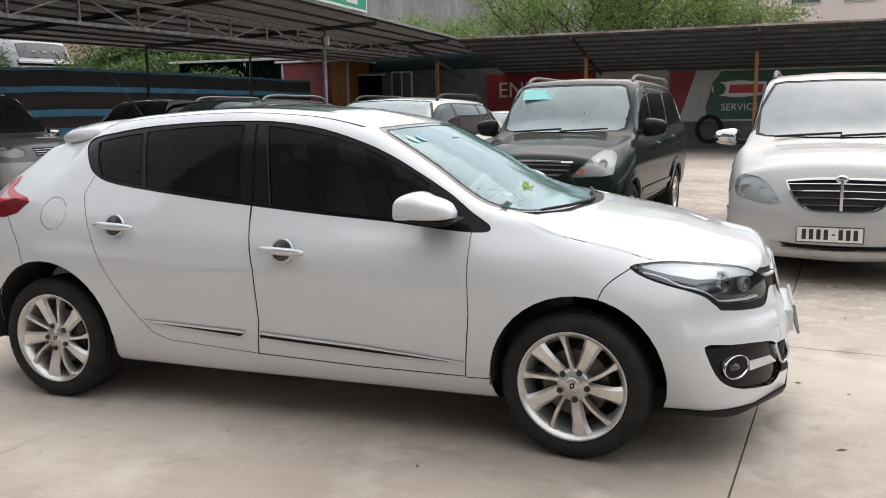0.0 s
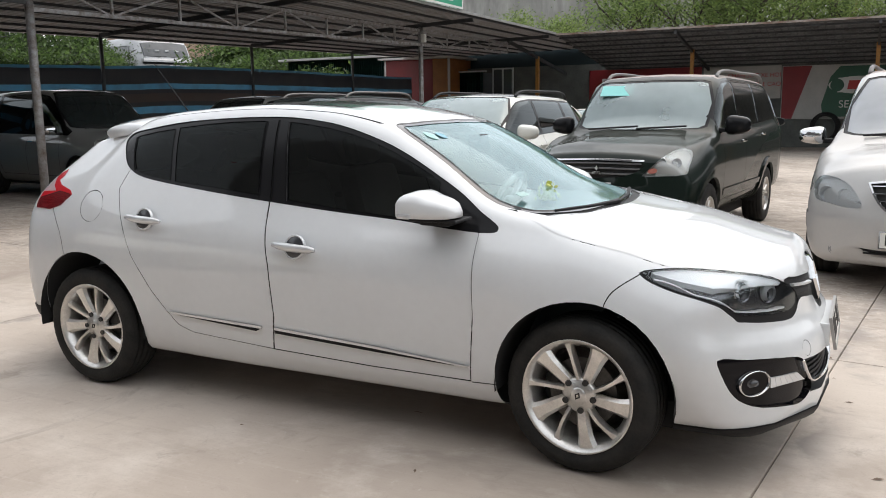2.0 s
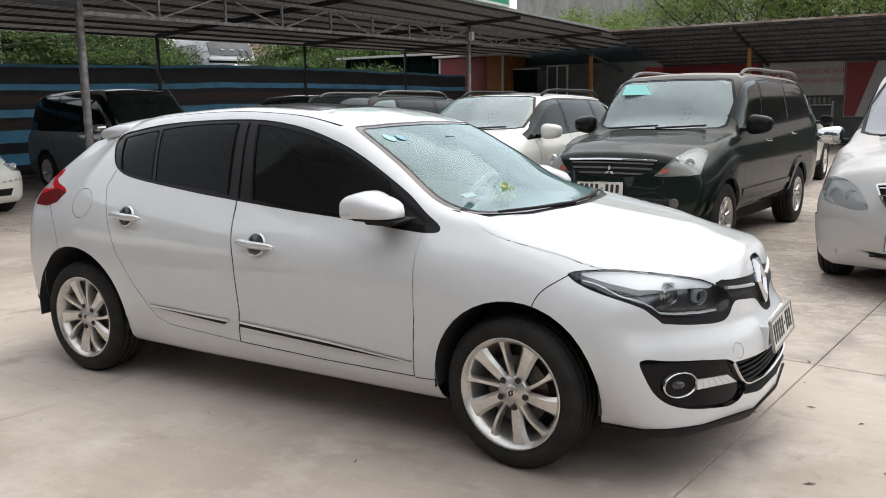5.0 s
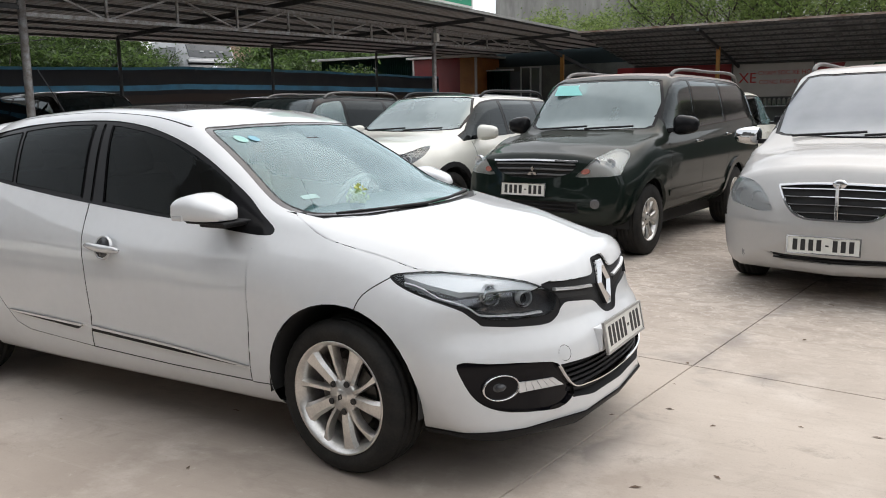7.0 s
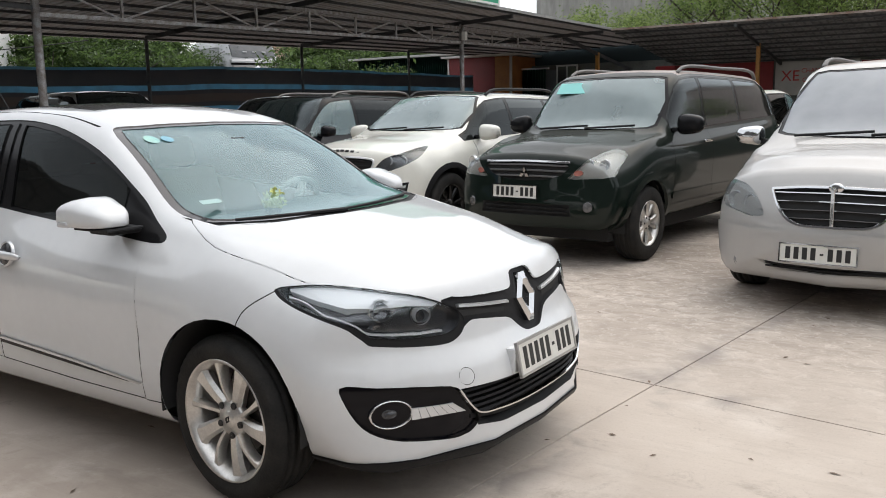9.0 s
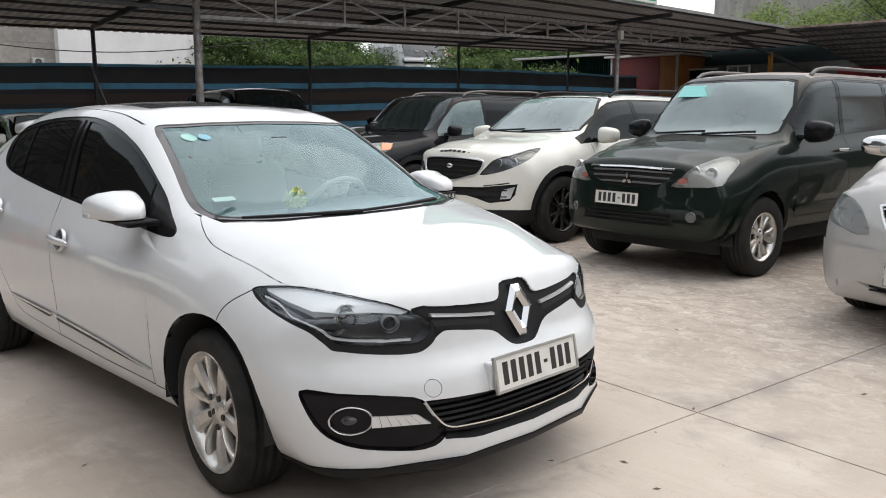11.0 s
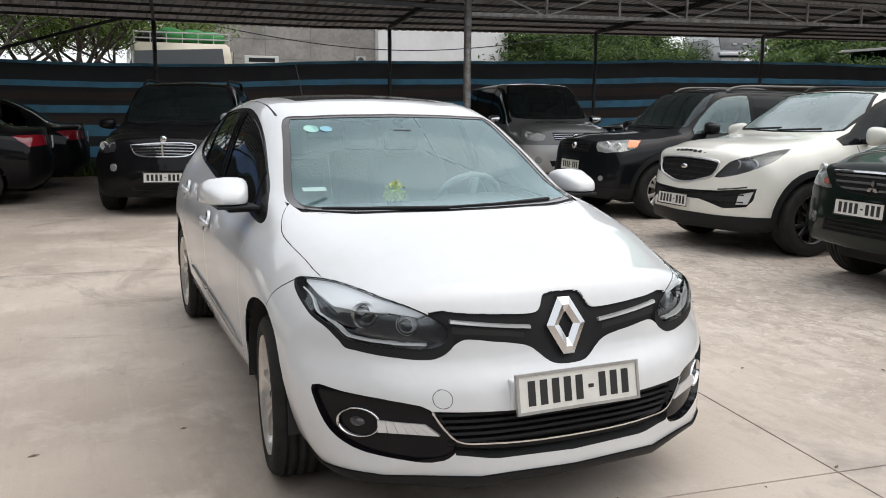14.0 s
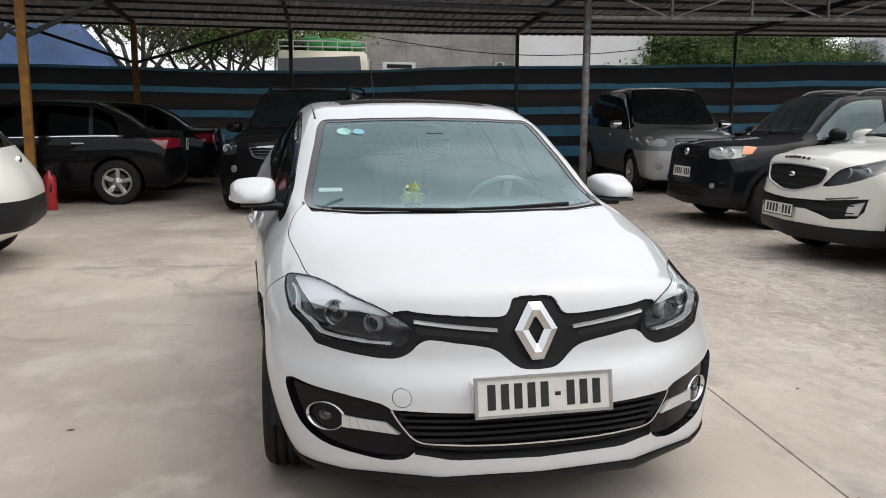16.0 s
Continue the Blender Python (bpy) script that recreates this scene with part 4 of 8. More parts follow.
for s in (-1, 1):
    side = (lambda c: c.y < -0.4) if s < 0 else (lambda c: c.y > 0.4)
    for nm, pl in (("front_door", DOOR_F), ("rear_door", DOOR_R)):
        door = seam_panel(hbm, hatch, nm, [(x, 0.85 * s, z) for x, z in pl], (0, s, 0), M_white, test=side, w=0.0048 if nm == "front_door" else 0.003)
        hx, hz = (-1.285, 0.817) if nm == "front_door" else (-2.195, 0.897)
        y0 = 0.868 if nm == "front_door" else 0.852
        bowl = smooth_all(lathe_bm([(0.001, 0.006), (0.03, 0.004), (0.047, -0.004), (0.051, -0.009), (0.054, -0.006), (0.055, 0.006)], 24))
        o = part("handle_bowl", bowl, M_lamp_white, door)
        o.matrix_basis = pose(hx, y0 * s, hz, 14 * s if s > 0 else -14, 0, 180 if s > 0 else 0) if s < 0 else pose(hx, y0, hz, 14, 0, 180)
        cav = smooth_all(lathe_bm([(0.001, -0.004), (0.046, -0.0055), (0.0485, -0.003)], 24))
        o = part("handle_cavity", cav, M_clear_dark, door)
        o.matrix_basis = pose(hx, y0 * s, hz, -14 if s < 0 else 14, 0, 0 if s < 0 else 180)
        bar_bm = bmesh.new()
        prev = None
        for j in range(9):
            f = j / 8
            x = hx - 0.115 + 0.225 * f
            z = hz + 0.006 - 0.012 * f
            y = (y0 + 0.012 + 0.016 * math.sin(math.pi * min(1, max(0, f * 1.1 - 0.05)))) * s
            hh = 0.015 + 0.004 * math.sin(math.pi * f)
            if j in (0, 8):
                hh *= 0.6
            cur = [bar_bm.verts.new((x, y + a * s, z + b)) for a, b in ((0.006, hh * 0.6), (0.008, 0), (0.006, -hh * 0.6), (-0.002, -hh), (-0.012, 0), (-0.002, hh))]
            if prev:
                for i in range(6):
                    bar_bm.faces.new((prev[i], prev[(i + 1) % 6], cur[(i + 1) % 6], cur[i]))
            else:
                bar_bm.faces.new(cur)
            prev = cur
        bar_bm.faces.new(prev)
        bmesh.ops.recalc_face_normals(bar_bm, faces=bar_bm.faces)
        part("door_handle", smooth_all(bar_bm), M_lamp_white, door, "satin silver door handle")
    # thin gaps: bumper to wing, rear bumper, sill
    for pl in ([(0.222, 0.801), (0.188, 0.779), (0.144, 0.749), (0.117, 0.723), (0.100, 0.69), (0.094, 0.668)], [(-2.905, 0.924), (-2.85, 0.86), (-2.80, 0.79), (-2.77, 0.69)], [(-0.45, 0.306), (-0.36, 0.309), (-0.28, 0.311)]):
        gap = cut_faces(hbm, seam_line([(x, 0.85 * s, z) for x, z in pl], 0.0045), (0, s, 0), test=side)
        for piece in sorted(islands(gap), key=len):
            add("panel_gap", piece, M_gap, -0.004, -0.001)
    # roof channel
    ch = [(-1.0, 0.552 * s, 1.4), (-1.02, 0.562 * s, 1.4), (-1.12, 0.558 * s, 1.4), (-1.35, 0.549 * s, 1.4), (-1.75, 0.541 * s, 1.4), (-2.7, 0.513 * s, 1.4), (-2.7, 0.510 * s, 1.4), (-1.75, 0.536 * s, 1.4), (-1.35, 0.544 * s, 1.4), (-1.10, 0.551 * s, 1.4)]
    add("roof_channel", cut_faces(hbm, ch, (0, 0, 1), test=lambda c: c.z > 1.2), M_black, -0.003, 0.0)
fuel = seam_panel(hbm, hatch, "fuel_flap", circle((-2.578, -0.85, 0.945), 0.078, (0, -1, 0), 28), (0, -1, 0), M_white, test=lambda c: c.y < -0.4, w=0.003)
tow = seam_panel(hbm, hatch, "tow_eye_cover", circle((0.77, -0.445, 0.494), 0.03, (1, 0, 0), 20), (1, 0, 0), M_white, test=lambda c: c.x > 0.4, w=0.002)
add("sunroof", cut_faces(hbm, [(-1.27, -0.40, 1.4), (-1.25, 0, 1.4), (-1.27, 0.40, 1.4), (-1.95, 0.40, 1.4), (-1.95, -0.40, 1.4)], (0, 0, 1), test=lambda c: c.z > 1.2), M_black_gloss, 0.002, -0.006, "dark glass sunroof")
# black lower lip, sills and rear skirt
for x0, x1, z0, nm in ((0.30, 2, 0.238, "front_lip"), (-4, -2.98, 0.36, "rear_skirt")):
    fs = [f for f in hbm.faces if x0 - 0.05 < f.calc_center_median().x < x1 and f.calc_center_median().z < z0 + 0.08]
    geom = list({*fs, *(e for f in fs for e in f.edges), *(v for f in fs for v in f.verts)})
    bmesh.ops.bisect_plane(hbm, geom=geom, dist=1e-6, plane_co=(0, 0, z0), plane_no=(0, 0, 1))
    low = [f for f in hbm.faces if x0 < f.calc_center_median().x < x1 and f.calc_center_median().z < z0]
    add(nm, low, M_black, 0.008, -0.01)
part("underbody", box_bm((-2.9, -0.70, 0.185), (0.45, 0.70, 0.30), 0.02), M_liner, hatch)
flow(part("body", hbm, M_white, hatch), skin)

# mirrors
for s in (-1, 1):
    mb = bmesh.new()
    rings = []
    for k in range(9):
        f = k / 8
        x = -0.685 + 0.205 * f
        r = (1 - f ** 2.3) ** 0.55 if f < 1 else 0.02
        ring = []
        for j in range(20):
            a = 2 * math.pi * j / 20
            ca, sa = math.cos(a), math.sin(a)
            yy = math.copysign(abs(ca) ** 0.45, ca) * 0.104 * (0.30 + 0.70 * r)
            zz = (sa ** 0.42 * 0.084 * (0.12 + 0.88 * r) * (0.86 + 0.14 * math.sin(math.pi * min(1, f * 2))) * (1 - 0.25 * max(0, ca))) if sa > 0 else -abs(sa) ** 0.3 * 0.027 * (0.6 + 0.4 * r)
            ring.append(mb.verts.new((x - 0.025 * max(0, ca) * (1 - f), s * (0.874 + yy), 1.007 + zz - 0.006 * f)))
        rings.append(ring)
    for p, q in zip(rings, rings[1:]):
        for j in range(20):
            mb.faces.new((p[j], p[(j + 1) % 20], q[(j + 1) % 20], q[j]))
    mb.faces.new(rings[-1])
    bmesh.ops.recalc_face_normals(mb, faces=mb.faces)
    mir = part("door_mirror", smooth_all(mb), M_white, hatch)
    back = bmesh.new()
    back.faces.new([back.verts.new(v) for v in [(-0.68 - 0.025 * max(0, math.cos(a)), s * (0.868 + 0.086 * math.cos(a)), 1.012 + 0.050 * math.sin(a)) for a in [2 * math.pi * j / 20 for j in range(20)]]])
    part("mirror_glass", back, M_chrome, mir)
    part("mirror_foot", box_bm((-0.66, min(s * 0.74, s * 0.88), 0.945), (-0.52, max(s * 0.74, s * 0.88), 0.970), 0.012), M_black, mir)
    part("mirror_underside", box_bm((-0.68, min(s * 0.77, s * 0.93), 0.966), (-0.47, max(s * 0.77, s * 0.93), 0.978), 0.006), M_black, mir)
    part("indicator", box_bm((-0.705, min(s * 0.94, s * 0.982), 0.981), (-0.645, max(s * 0.94, s * 0.982), 1.003), 0.008), M_lamp_white, mir)
# wipers, aerial, spoiler
for run in (((-0.195, -0.56, 0.990), (-0.112, -0.36, 0.991), (-0.062, -0.06, 0.986)), ((-0.06, -0.08, 0.989), (-0.085, 0.18, 0.991), (-0.15, 0.46, 0.995))):
    blade = part("wiper", rod_bm(run[0], run[1], 0.006, 6, r2=0.007), M_black, hatch)
    part("wiper_arm", rod_bm(run[1], run[2], 0.007, 6, r2=0.010), M_black, blade)
part("aerial", rod_bm((-2.66, 0.0, 1.40), (-2.92, 0.0, 1.70), 0.004, 6, r2=0.002), M_black, hatch)
sp = bmesh.new()
rows = []
for k in range(17):
    y = -0.56 + 1.12 * k / 16
    q = abs(y) / 0.56
    zt = 1.397 - 0.058 * q ** 2.2
    x = 0.09 * q ** 3
    rows.append([sp.verts.new(v) for v in ((-2.44, y, zt - 0.03), (-2.52, y, zt + 0.001), (-2.66 + x * 0.5, y, zt + 0.004), (-2.79 + x, y, zt - 0.008), (-2.82 + x, y, zt - 0.024), (-2.822 + x, y, zt - 0.042), (-2.80 + x, y, zt - 0.062))])
for p, q in zip(rows, rows[1:]):
    for i in range(7):
        sp.faces.new((p[i], p[(i + 1) % 7], q[(i + 1) % 7], q[i]))
sp.faces.new(rows[0])
sp.faces.new(rows[-1])
bmesh.ops.recalc_face_normals(sp, faces=sp.faces)
part("roof_spoiler", smooth_all(sp), M_white, hatch)
# cabin seen through the glass
part("cabin_floor", box_bm((-3.0, -0.68, 0.30), (-0.15, 0.68, 0.34)), M_cabin, hatch)
dash = bmesh.new()
prev = None
for y in np.linspace(-0.66, 0.66, 15):
    b_ = 0.06 * (y / 0.66) ** 2
    cur = [dash.verts.new((x - b_ * (x > -0.4), y, z)) for x, z in ((-0.13, 0.93), (-0.35, 0.965), (-0.60, 0.955 + (0.03 if 0.15 < y < 0.55 else 0)), (-0.72, 0.89), (-0.70, 0.60), (-0.2, 0.4))]
    if prev:
        for i in range(5):
            dash.faces.new((prev[i], prev[i + 1], cur[i + 1], cur[i]))
    prev = cur
part("dashboard", smooth_all(dash), M_dash, hatch)
for sx, sy in ((-1.25, -0.36), (-1.25, 0.36), (-2.15, -0.38), (-2.15, 0.38)):
    seat = part("seat", box_bm((sx - 0.25, sy - 0.25, 0.34), (sx + 0.28, sy + 0.25, 0.56), 0.06), M_seat_pale, hatch)
    bk = part("backrest", box_bm((-0.07, -0.24, 0), (0.07, 0.24, 0.62), 0.06), M_seat_pale, seat)
    bk.matrix_basis = pose(sx - 0.25, sy, 0.5, 0, -16, 0)
    hd = part("headrest", box_bm((-0.05, -0.13, 0.63), (0.05, 0.13, 0.80), 0.045), M_seat_pale, seat)
    hd.matrix_basis = pose(sx - 0.25, sy, 0.5, 0, -16, 0)
wheel_rim = bmesh.new()
bmesh.ops.create_circle(wheel_rim, segments=8, radius=0.016, matrix=Matrix.Translation((0.185, 0, 0)) @ pose(0, 0, 0, 90, 0, 0))
bmesh.ops.spin(wheel_rim, geom=list(wheel_rim.edges) + list(wheel_rim.verts), cent=(0, 0, 0), axis=(0, 0, 1), angle=2 * math.pi, steps=32, use_merge=True)
box_bm((-0.18, -0.02, -0.03), (0.18, 0.02, -0.01), bm=wheel_rim)
box_bm((-0.07, -0.09, -0.05), (0.07, 0.07, -0.005), 0.02, wheel_rim)
o = part("steering_wheel", smooth_all(wheel_rim), material("steering_leather", (0.30, 0.30, 0.30), 0.5), hatch)
o.matrix_basis = pose(-0.80, 0.36, 0.90, 0, -62, 0)
part("rear_view_mirror", box_bm((-0.81, -0.085, 1.185), (-0.76, 0.085, 1.255), 0.02), M_black, hatch)
part("mirror_stem", box_bm((-0.83, -0.05, 1.24), (-0.755, 0.05, 1.285), 0.015), M_black, hatch)
M_sticker = material("pale_green_sticker", (0.36, 0.62, 0.56), 0.6)
M_sticker2 = material("blue_sticker", (0.22, 0.46, 0.56), 0.6)


def screen_point(y, z):
    """A place just inside the windscreen."""
    x = -0.10 - (z - 0.99) * 2.28 - 0.12 * (abs(y) / 0.6) ** 2
    return Vector((x - 0.012, y, z))


for y, r, mt in ((-0.434, 0.036, M_sticker), (-0.366, 0.029, M_sticker2)):
    c = screen_point(y, 1.290)
    o = part("round_sticker", lathe_bm([(0.0005, 0.0), (r, 0.0), (r, -0.001)], 20, "X"), mt, hatch)
    o.matrix_basis = Matrix.Translation(c + Vector((0.03, 0, 0.0))) @ pose(0, 0, 0, 0, -65, 0)
o = part("paper_sticker", box_bm((-0.001, -0.05, -0.016), (0.001, 0.05, 0.016)), material("pale_label", (0.36, 0.52, 0.50), 0.6), hatch)
o.matrix_basis = Matrix.Translation(screen_point(-0.55, 1.052) + Vector((0.012, 0, 0))) @ pose(0, 0, 0, 0, -65, 0)
posy = bmesh.new()
rnd = random.Random(5)
for k in range(220):
    a, b, r = rnd.random() * 6.28, rnd.random() * 1.5, 0.012 + 0.036 * rnd.random()
    p = Vector((math.cos(a) * math.sin(b) * r, math.sin(a) * math.sin(b) * r, math.cos(b) * r * 1.5))
    q = Euler((rnd.random() * 3, rnd.random() * 3, rnd.random() * 3)).to_matrix()
    posy.faces.new([posy.verts.new(p + q @ Vector(c) * 0.008) for c in ((-1, 0, 0), (0, -0.6, 0), (1, 0, 0), (0, 0.6, 0))])
o = part("dashboard_flower", posy, material("yellow_green_petals", (0.85, 0.88, 0.25), 0.7, var=0.4, scale=40), hatch, "small yellow-green artificial flower")
o.location = (-0.36, -0.19, 0.985)
o.scale = (1.3, 1.3, 1.3)
part("flower_pot", smooth_all(lathe_bm([(0.001, 0.955), (0.022, 0.955), (0.028, 0.99), (0.001, 0.99)], 14, "Z")), M_black, o).location = (0, 0, -0.985)
wh = make_wheel(hatch, pose(0, -0.742, 0.308, 0, 27, -5), dict(R=0.309, rim=0.222, blade=True))
same_wheel(wh, hatch, pose(-2.641, -0.742, 0.308, 0, 50))
same_wheel(wh, hatch, pose(0, 0.742, 0.308, 0, 0, 175))
same_wheel(wh, hatch, pose(-2.641, 0.742, 0.308, 0, 0, 180))
# ---------------------------------------------------------------- ground
def ground_material(name, base, dark, pale):
    m = bpy.data.materials.new(name)
    m.use_nodes = True
    nt = m.node_tree
    L = nt.links.new
    b = nt.nodes["Principled BSDF"]
    pos = nt.nodes.new("ShaderNodeNewGeometry")

    def noise(scale, detail, stretch=(1, 1, 1), rough=0.55, turn=0.0, warp=0.0):
        mp, n = nt.nodes.new("ShaderNodeMapping"), nt.nodes.new("ShaderNodeTexNoise")
        mp.inputs["Scale"].default_value = stretch
        mp.inputs["Rotation"].default_value = (0, 0, turn)
        n.inputs["Distortion"].default_value = warp
        n.inputs["Scale"].default_value, n.inputs["Detail"].default_value, n.inputs["Roughness"].default_value = scale, detail, rough
        L(pos.outputs["Position"], mp.inputs[0])
        L(mp.outputs[0], n.inputs["Vector"])
        return n.outputs[0]

    def span(v, a, b_, lo=0.0, hi=1.0):
        r = nt.nodes.new("ShaderNodeMapRange")
        for k, q in (("From Min", a), ("From Max", b_), ("To Min", lo), ("To Max", hi)):
            r.inputs[k].default_value = q
        L(v, r.inputs[0])
        return r.outputs[0]

    def mix(fac, c1, c2, mode="MIX"):
        n = nt.nodes.new("ShaderNodeMixRGB")
        n.blend_type = mode
        for i, c in ((0, fac), (1, c1), (2, c2)):
            if isinstance(c, (tuple, float, int)):
                n.inputs[i].default_value = (*c, 1) if isinstance(c, tuple) else c
            else:
                L(c, n.inputs[i])
        return n.outputs[0]
    c = mix(span(noise(0.35, 7), 0.38, 0.66), base, dark)
    c = mix(span(noise(1.6, 8, (1, 1, 1), 0.65), 0.50, 0.72, 0, 0.65), c, pale)
    c = mix(span(noise(5.0, 6, (0.35, 2.2, 1)), 0.55, 0.75, 0, 0.35), c, dark)
    c = mix(span(noise(90, 3), 0.55, 0.75, 0, 0.30), c, dark)
    c = mix(span(noise(14, 10, (1, 1, 1), 0.75), 0.60, 0.72, 0, 0.35), c, pale)
    # old wet stains, tyre-worn patches, trowel streaks and scratches
    c = mix(span(noise(0.9, 9, (1, 1, 1), 0.7, 0.4, 1.2), 0.56, 0.66, 0, 0.55), c, tuple(v * 0.8 for v in dark))
    c = mix(span(noise(2.6, 10, (1, 1, 1), 0.72, 0.0, 0.6), 0.60, 0.68, 0, 0.40), c, dark)
    c = mix(span(noise(7, 4, (0.10, 3.0, 1), 0.6, 0.55, 0.2), 0.58, 0.70, 0, 0.08), c, pale)
    c = mix(span(noise(9, 4, (0.08, 3.0, 1), 0.6, -0.75, 0.2), 0.60, 0.70, 0, 0.07), c, dark)
    c = mix(span(noise(30, 2, (0.03, 2.0, 1), 0.5, 1.1, 0.1), 0.66, 0.70, 0, 0.05), c, pale)
    c = mix(span(noise(38, 6, (1, 1, 1), 0.8), 0.58, 0.70, 0, 0.35), c, tuple(v * 0.7 for v in dark))
    c = mix(span(noise(5.5, 12, (1, 1, 1), 0.8, 0.2, 0.8), 0.57, 0.66, 0, 0.38), c, tuple(v * 0.75 for v in dark))
    # worn, broken-up skin on the side towards the other cars
    sy = nt.nodes.new("ShaderNodeSeparateXYZ")
    L(pos.outputs["Position"], sy.inputs[0])
    wm = nt.nodes.new("ShaderNodeMath")
    wm.operation = "MULTIPLY"
    L(span(sy.outputs[1], 0.8, 3.0), wm.inputs[0])
    L(span(noise(5.0, 12, (0.7, 1.3, 1), 0.82, 0.3, 1.0), 0.48, 0.57, 0, 0.75), wm.inputs[1])
    c = mix(wm.outputs[0], c, tuple(v * 0.85 for v in dark))
    wm2 = nt.nodes.new("ShaderNodeMath")
    wm2.operation = "MULTIPLY"
    L(span(sy.outputs[1], 0.8, 3.0), wm2.inputs[0])
    L(span(noise(11.0, 10, (1, 1, 1), 0.8, 0.9, 0.6), 0.53, 0.60, 0, 0.65), wm2.inputs[1])
    c = mix(wm2.outputs[0], c, pale)
    # damp grey stains that follow the slab's edges
    tc = nt.nodes.new("ShaderNodeTexCoord")
    near = None
    for axis, size in (((0.992, -0.1262, 0), 5.0), ((0.112, 0.9937, 0), 6.0)):
        dt = nt.nodes.new("ShaderNodeVectorMath")
        dt.operation = "DOT_PRODUCT"
        dt.inputs[1].default_value = axis
        L(tc.outputs["Object"], dt.inputs[0])
        pp = nt.nodes.new("ShaderNodeMath")
        pp.operation = "PINGPONG"
        pp.inputs[1].default_value = size / 2
        L(dt.outputs["Value"], pp.inputs[0])
        if near is None:
            near = pp.outputs[0]
        else:
            mn = nt.nodes.new("ShaderNodeMath")
            mn.operation = "MINIMUM"
            L(near, mn.inputs[0])
            L(pp.outputs[0], mn.inputs[1])
            near = mn.outputs[0]
    edge = span(near, 0.0, 0.16, 1, 0)
    ml = nt.nodes.new("ShaderNodeMath")
    ml.operation = "MULTIPLY"
    L(edge, ml.inputs[0])
    L(span(noise(1.7, 8, (1, 1, 1), 0.6, 0.0, 0.5), 0.50, 0.60, 0, 0.75), ml.inputs[1])
    c = mix(ml.outputs[0], c, (0.24, 0.215, 0.20))
    oi = nt.nodes.new("ShaderNodeObjectInfo")
    c = mix(span(oi.outputs["Random"], 0, 1, 0, 0.22), c, tuple(v * 0.72 for v in base))
    L(c, b.inputs["Base Color"])
    b.inputs["Roughness"].default_value = 0.82
    b.inputs["Specular IOR Level"].default_value = 0.3
    bp = nt.nodes.new("ShaderNodeBump")
    bp.inputs["Strength"].default_value, bp.inputs["Distance"].default_value = 0.35, 0.006
    L(mix(0.5, noise(45, 8), noise(6, 5)), bp.inputs["Height"])
    L(bp.outputs[0], b.inputs["Normal"])
    return m


M_concrete = ground_material("yard_concrete", (0.565, 0.492, 0.422), (0.33, 0.275, 0.23), (0.72, 0.655, 0.585))
M_joint = material("joint_dirt", (0.12, 0.105, 0.09), 0.95, var=0.4, scale=10)
gb = bmesh.new()
bmesh.ops.create_grid(gb, x_segments=40, y_segments=40, size=900)
for v in gb.verts:
    v.co.z = -0.012
ground = tagged(new("ground", mesh_of("ground", gb, M_joint)), "bare dirty concrete yard ground", "ground", kind="structure")


# ---------------------------------------------------------------- striped tarpaulin fence
def fence_material():
    m = bpy.data.materials.new("striped_tarpaulin")
    m.use_nodes = True
    nt = m.node_tree
    L = nt.links.new
    b = nt.nodes["Principled BSDF"]
    pos, sep, mul = nt.nodes.new("ShaderNodeTexCoord"), nt.nodes.new("ShaderNodeSeparateXYZ"), nt.nodes.new("ShaderNodeMapRange")
    L(pos.outputs["UV"], sep.inputs[0])
    ramp = nt.nodes.new("ShaderNodeValToRGB")
    ramp.color_ramp.interpolation = "CONSTANT"
    el = ramp.color_ramp.elements
    K, B, R = (0.075, 0.076, 0.082, 1), (0.17, 0.36, 0.48, 1), (0.12, 0.095, 0.085, 1)
    stops = [(0.0, K), (0.10, B), (0.20, K), (0.30, B), (0.41, R), (0.49, K), (0.52, B), (0.59, K), (0.64, R), (0.72, K), (0.765, B), (0.82, K), (0.97, B)]
    for i, (p, c) in enumerate(stops):
        e = el[i] if i < 2 else el.new(p)
        e.position, e.color = p, c
    L(sep.outputs[1], ramp.inputs[0])
    n = nt.nodes.new("ShaderNodeTexNoise")
    n.inputs["Scale"].default_value, n.inputs["Detail"].default_value = 3, 8
    L(pos.outputs["Object"], n.inputs["Vector"])
    r2 = nt.nodes.new("ShaderNodeMapRange")
    r2.inputs["From Min"].default_value, r2.inputs["From Max"].default_value, r2.inputs["To Max"].default_value = 0.45, 0.8, 0.45
    L(n.outputs[0], r2.inputs[0])
    mx = nt.nodes.new("ShaderNodeMixRGB")
    mx.inputs[2].default_value = (0.11, 0.105, 0.10, 1)
    L(r2.outputs[0], mx.inputs[0])
    L(ramp.outputs[0], mx.inputs[1])
    L(mx.outputs[0], b.inputs["Base Color"])
    b.inputs["Roughness"].default_value = 0.55
    return m


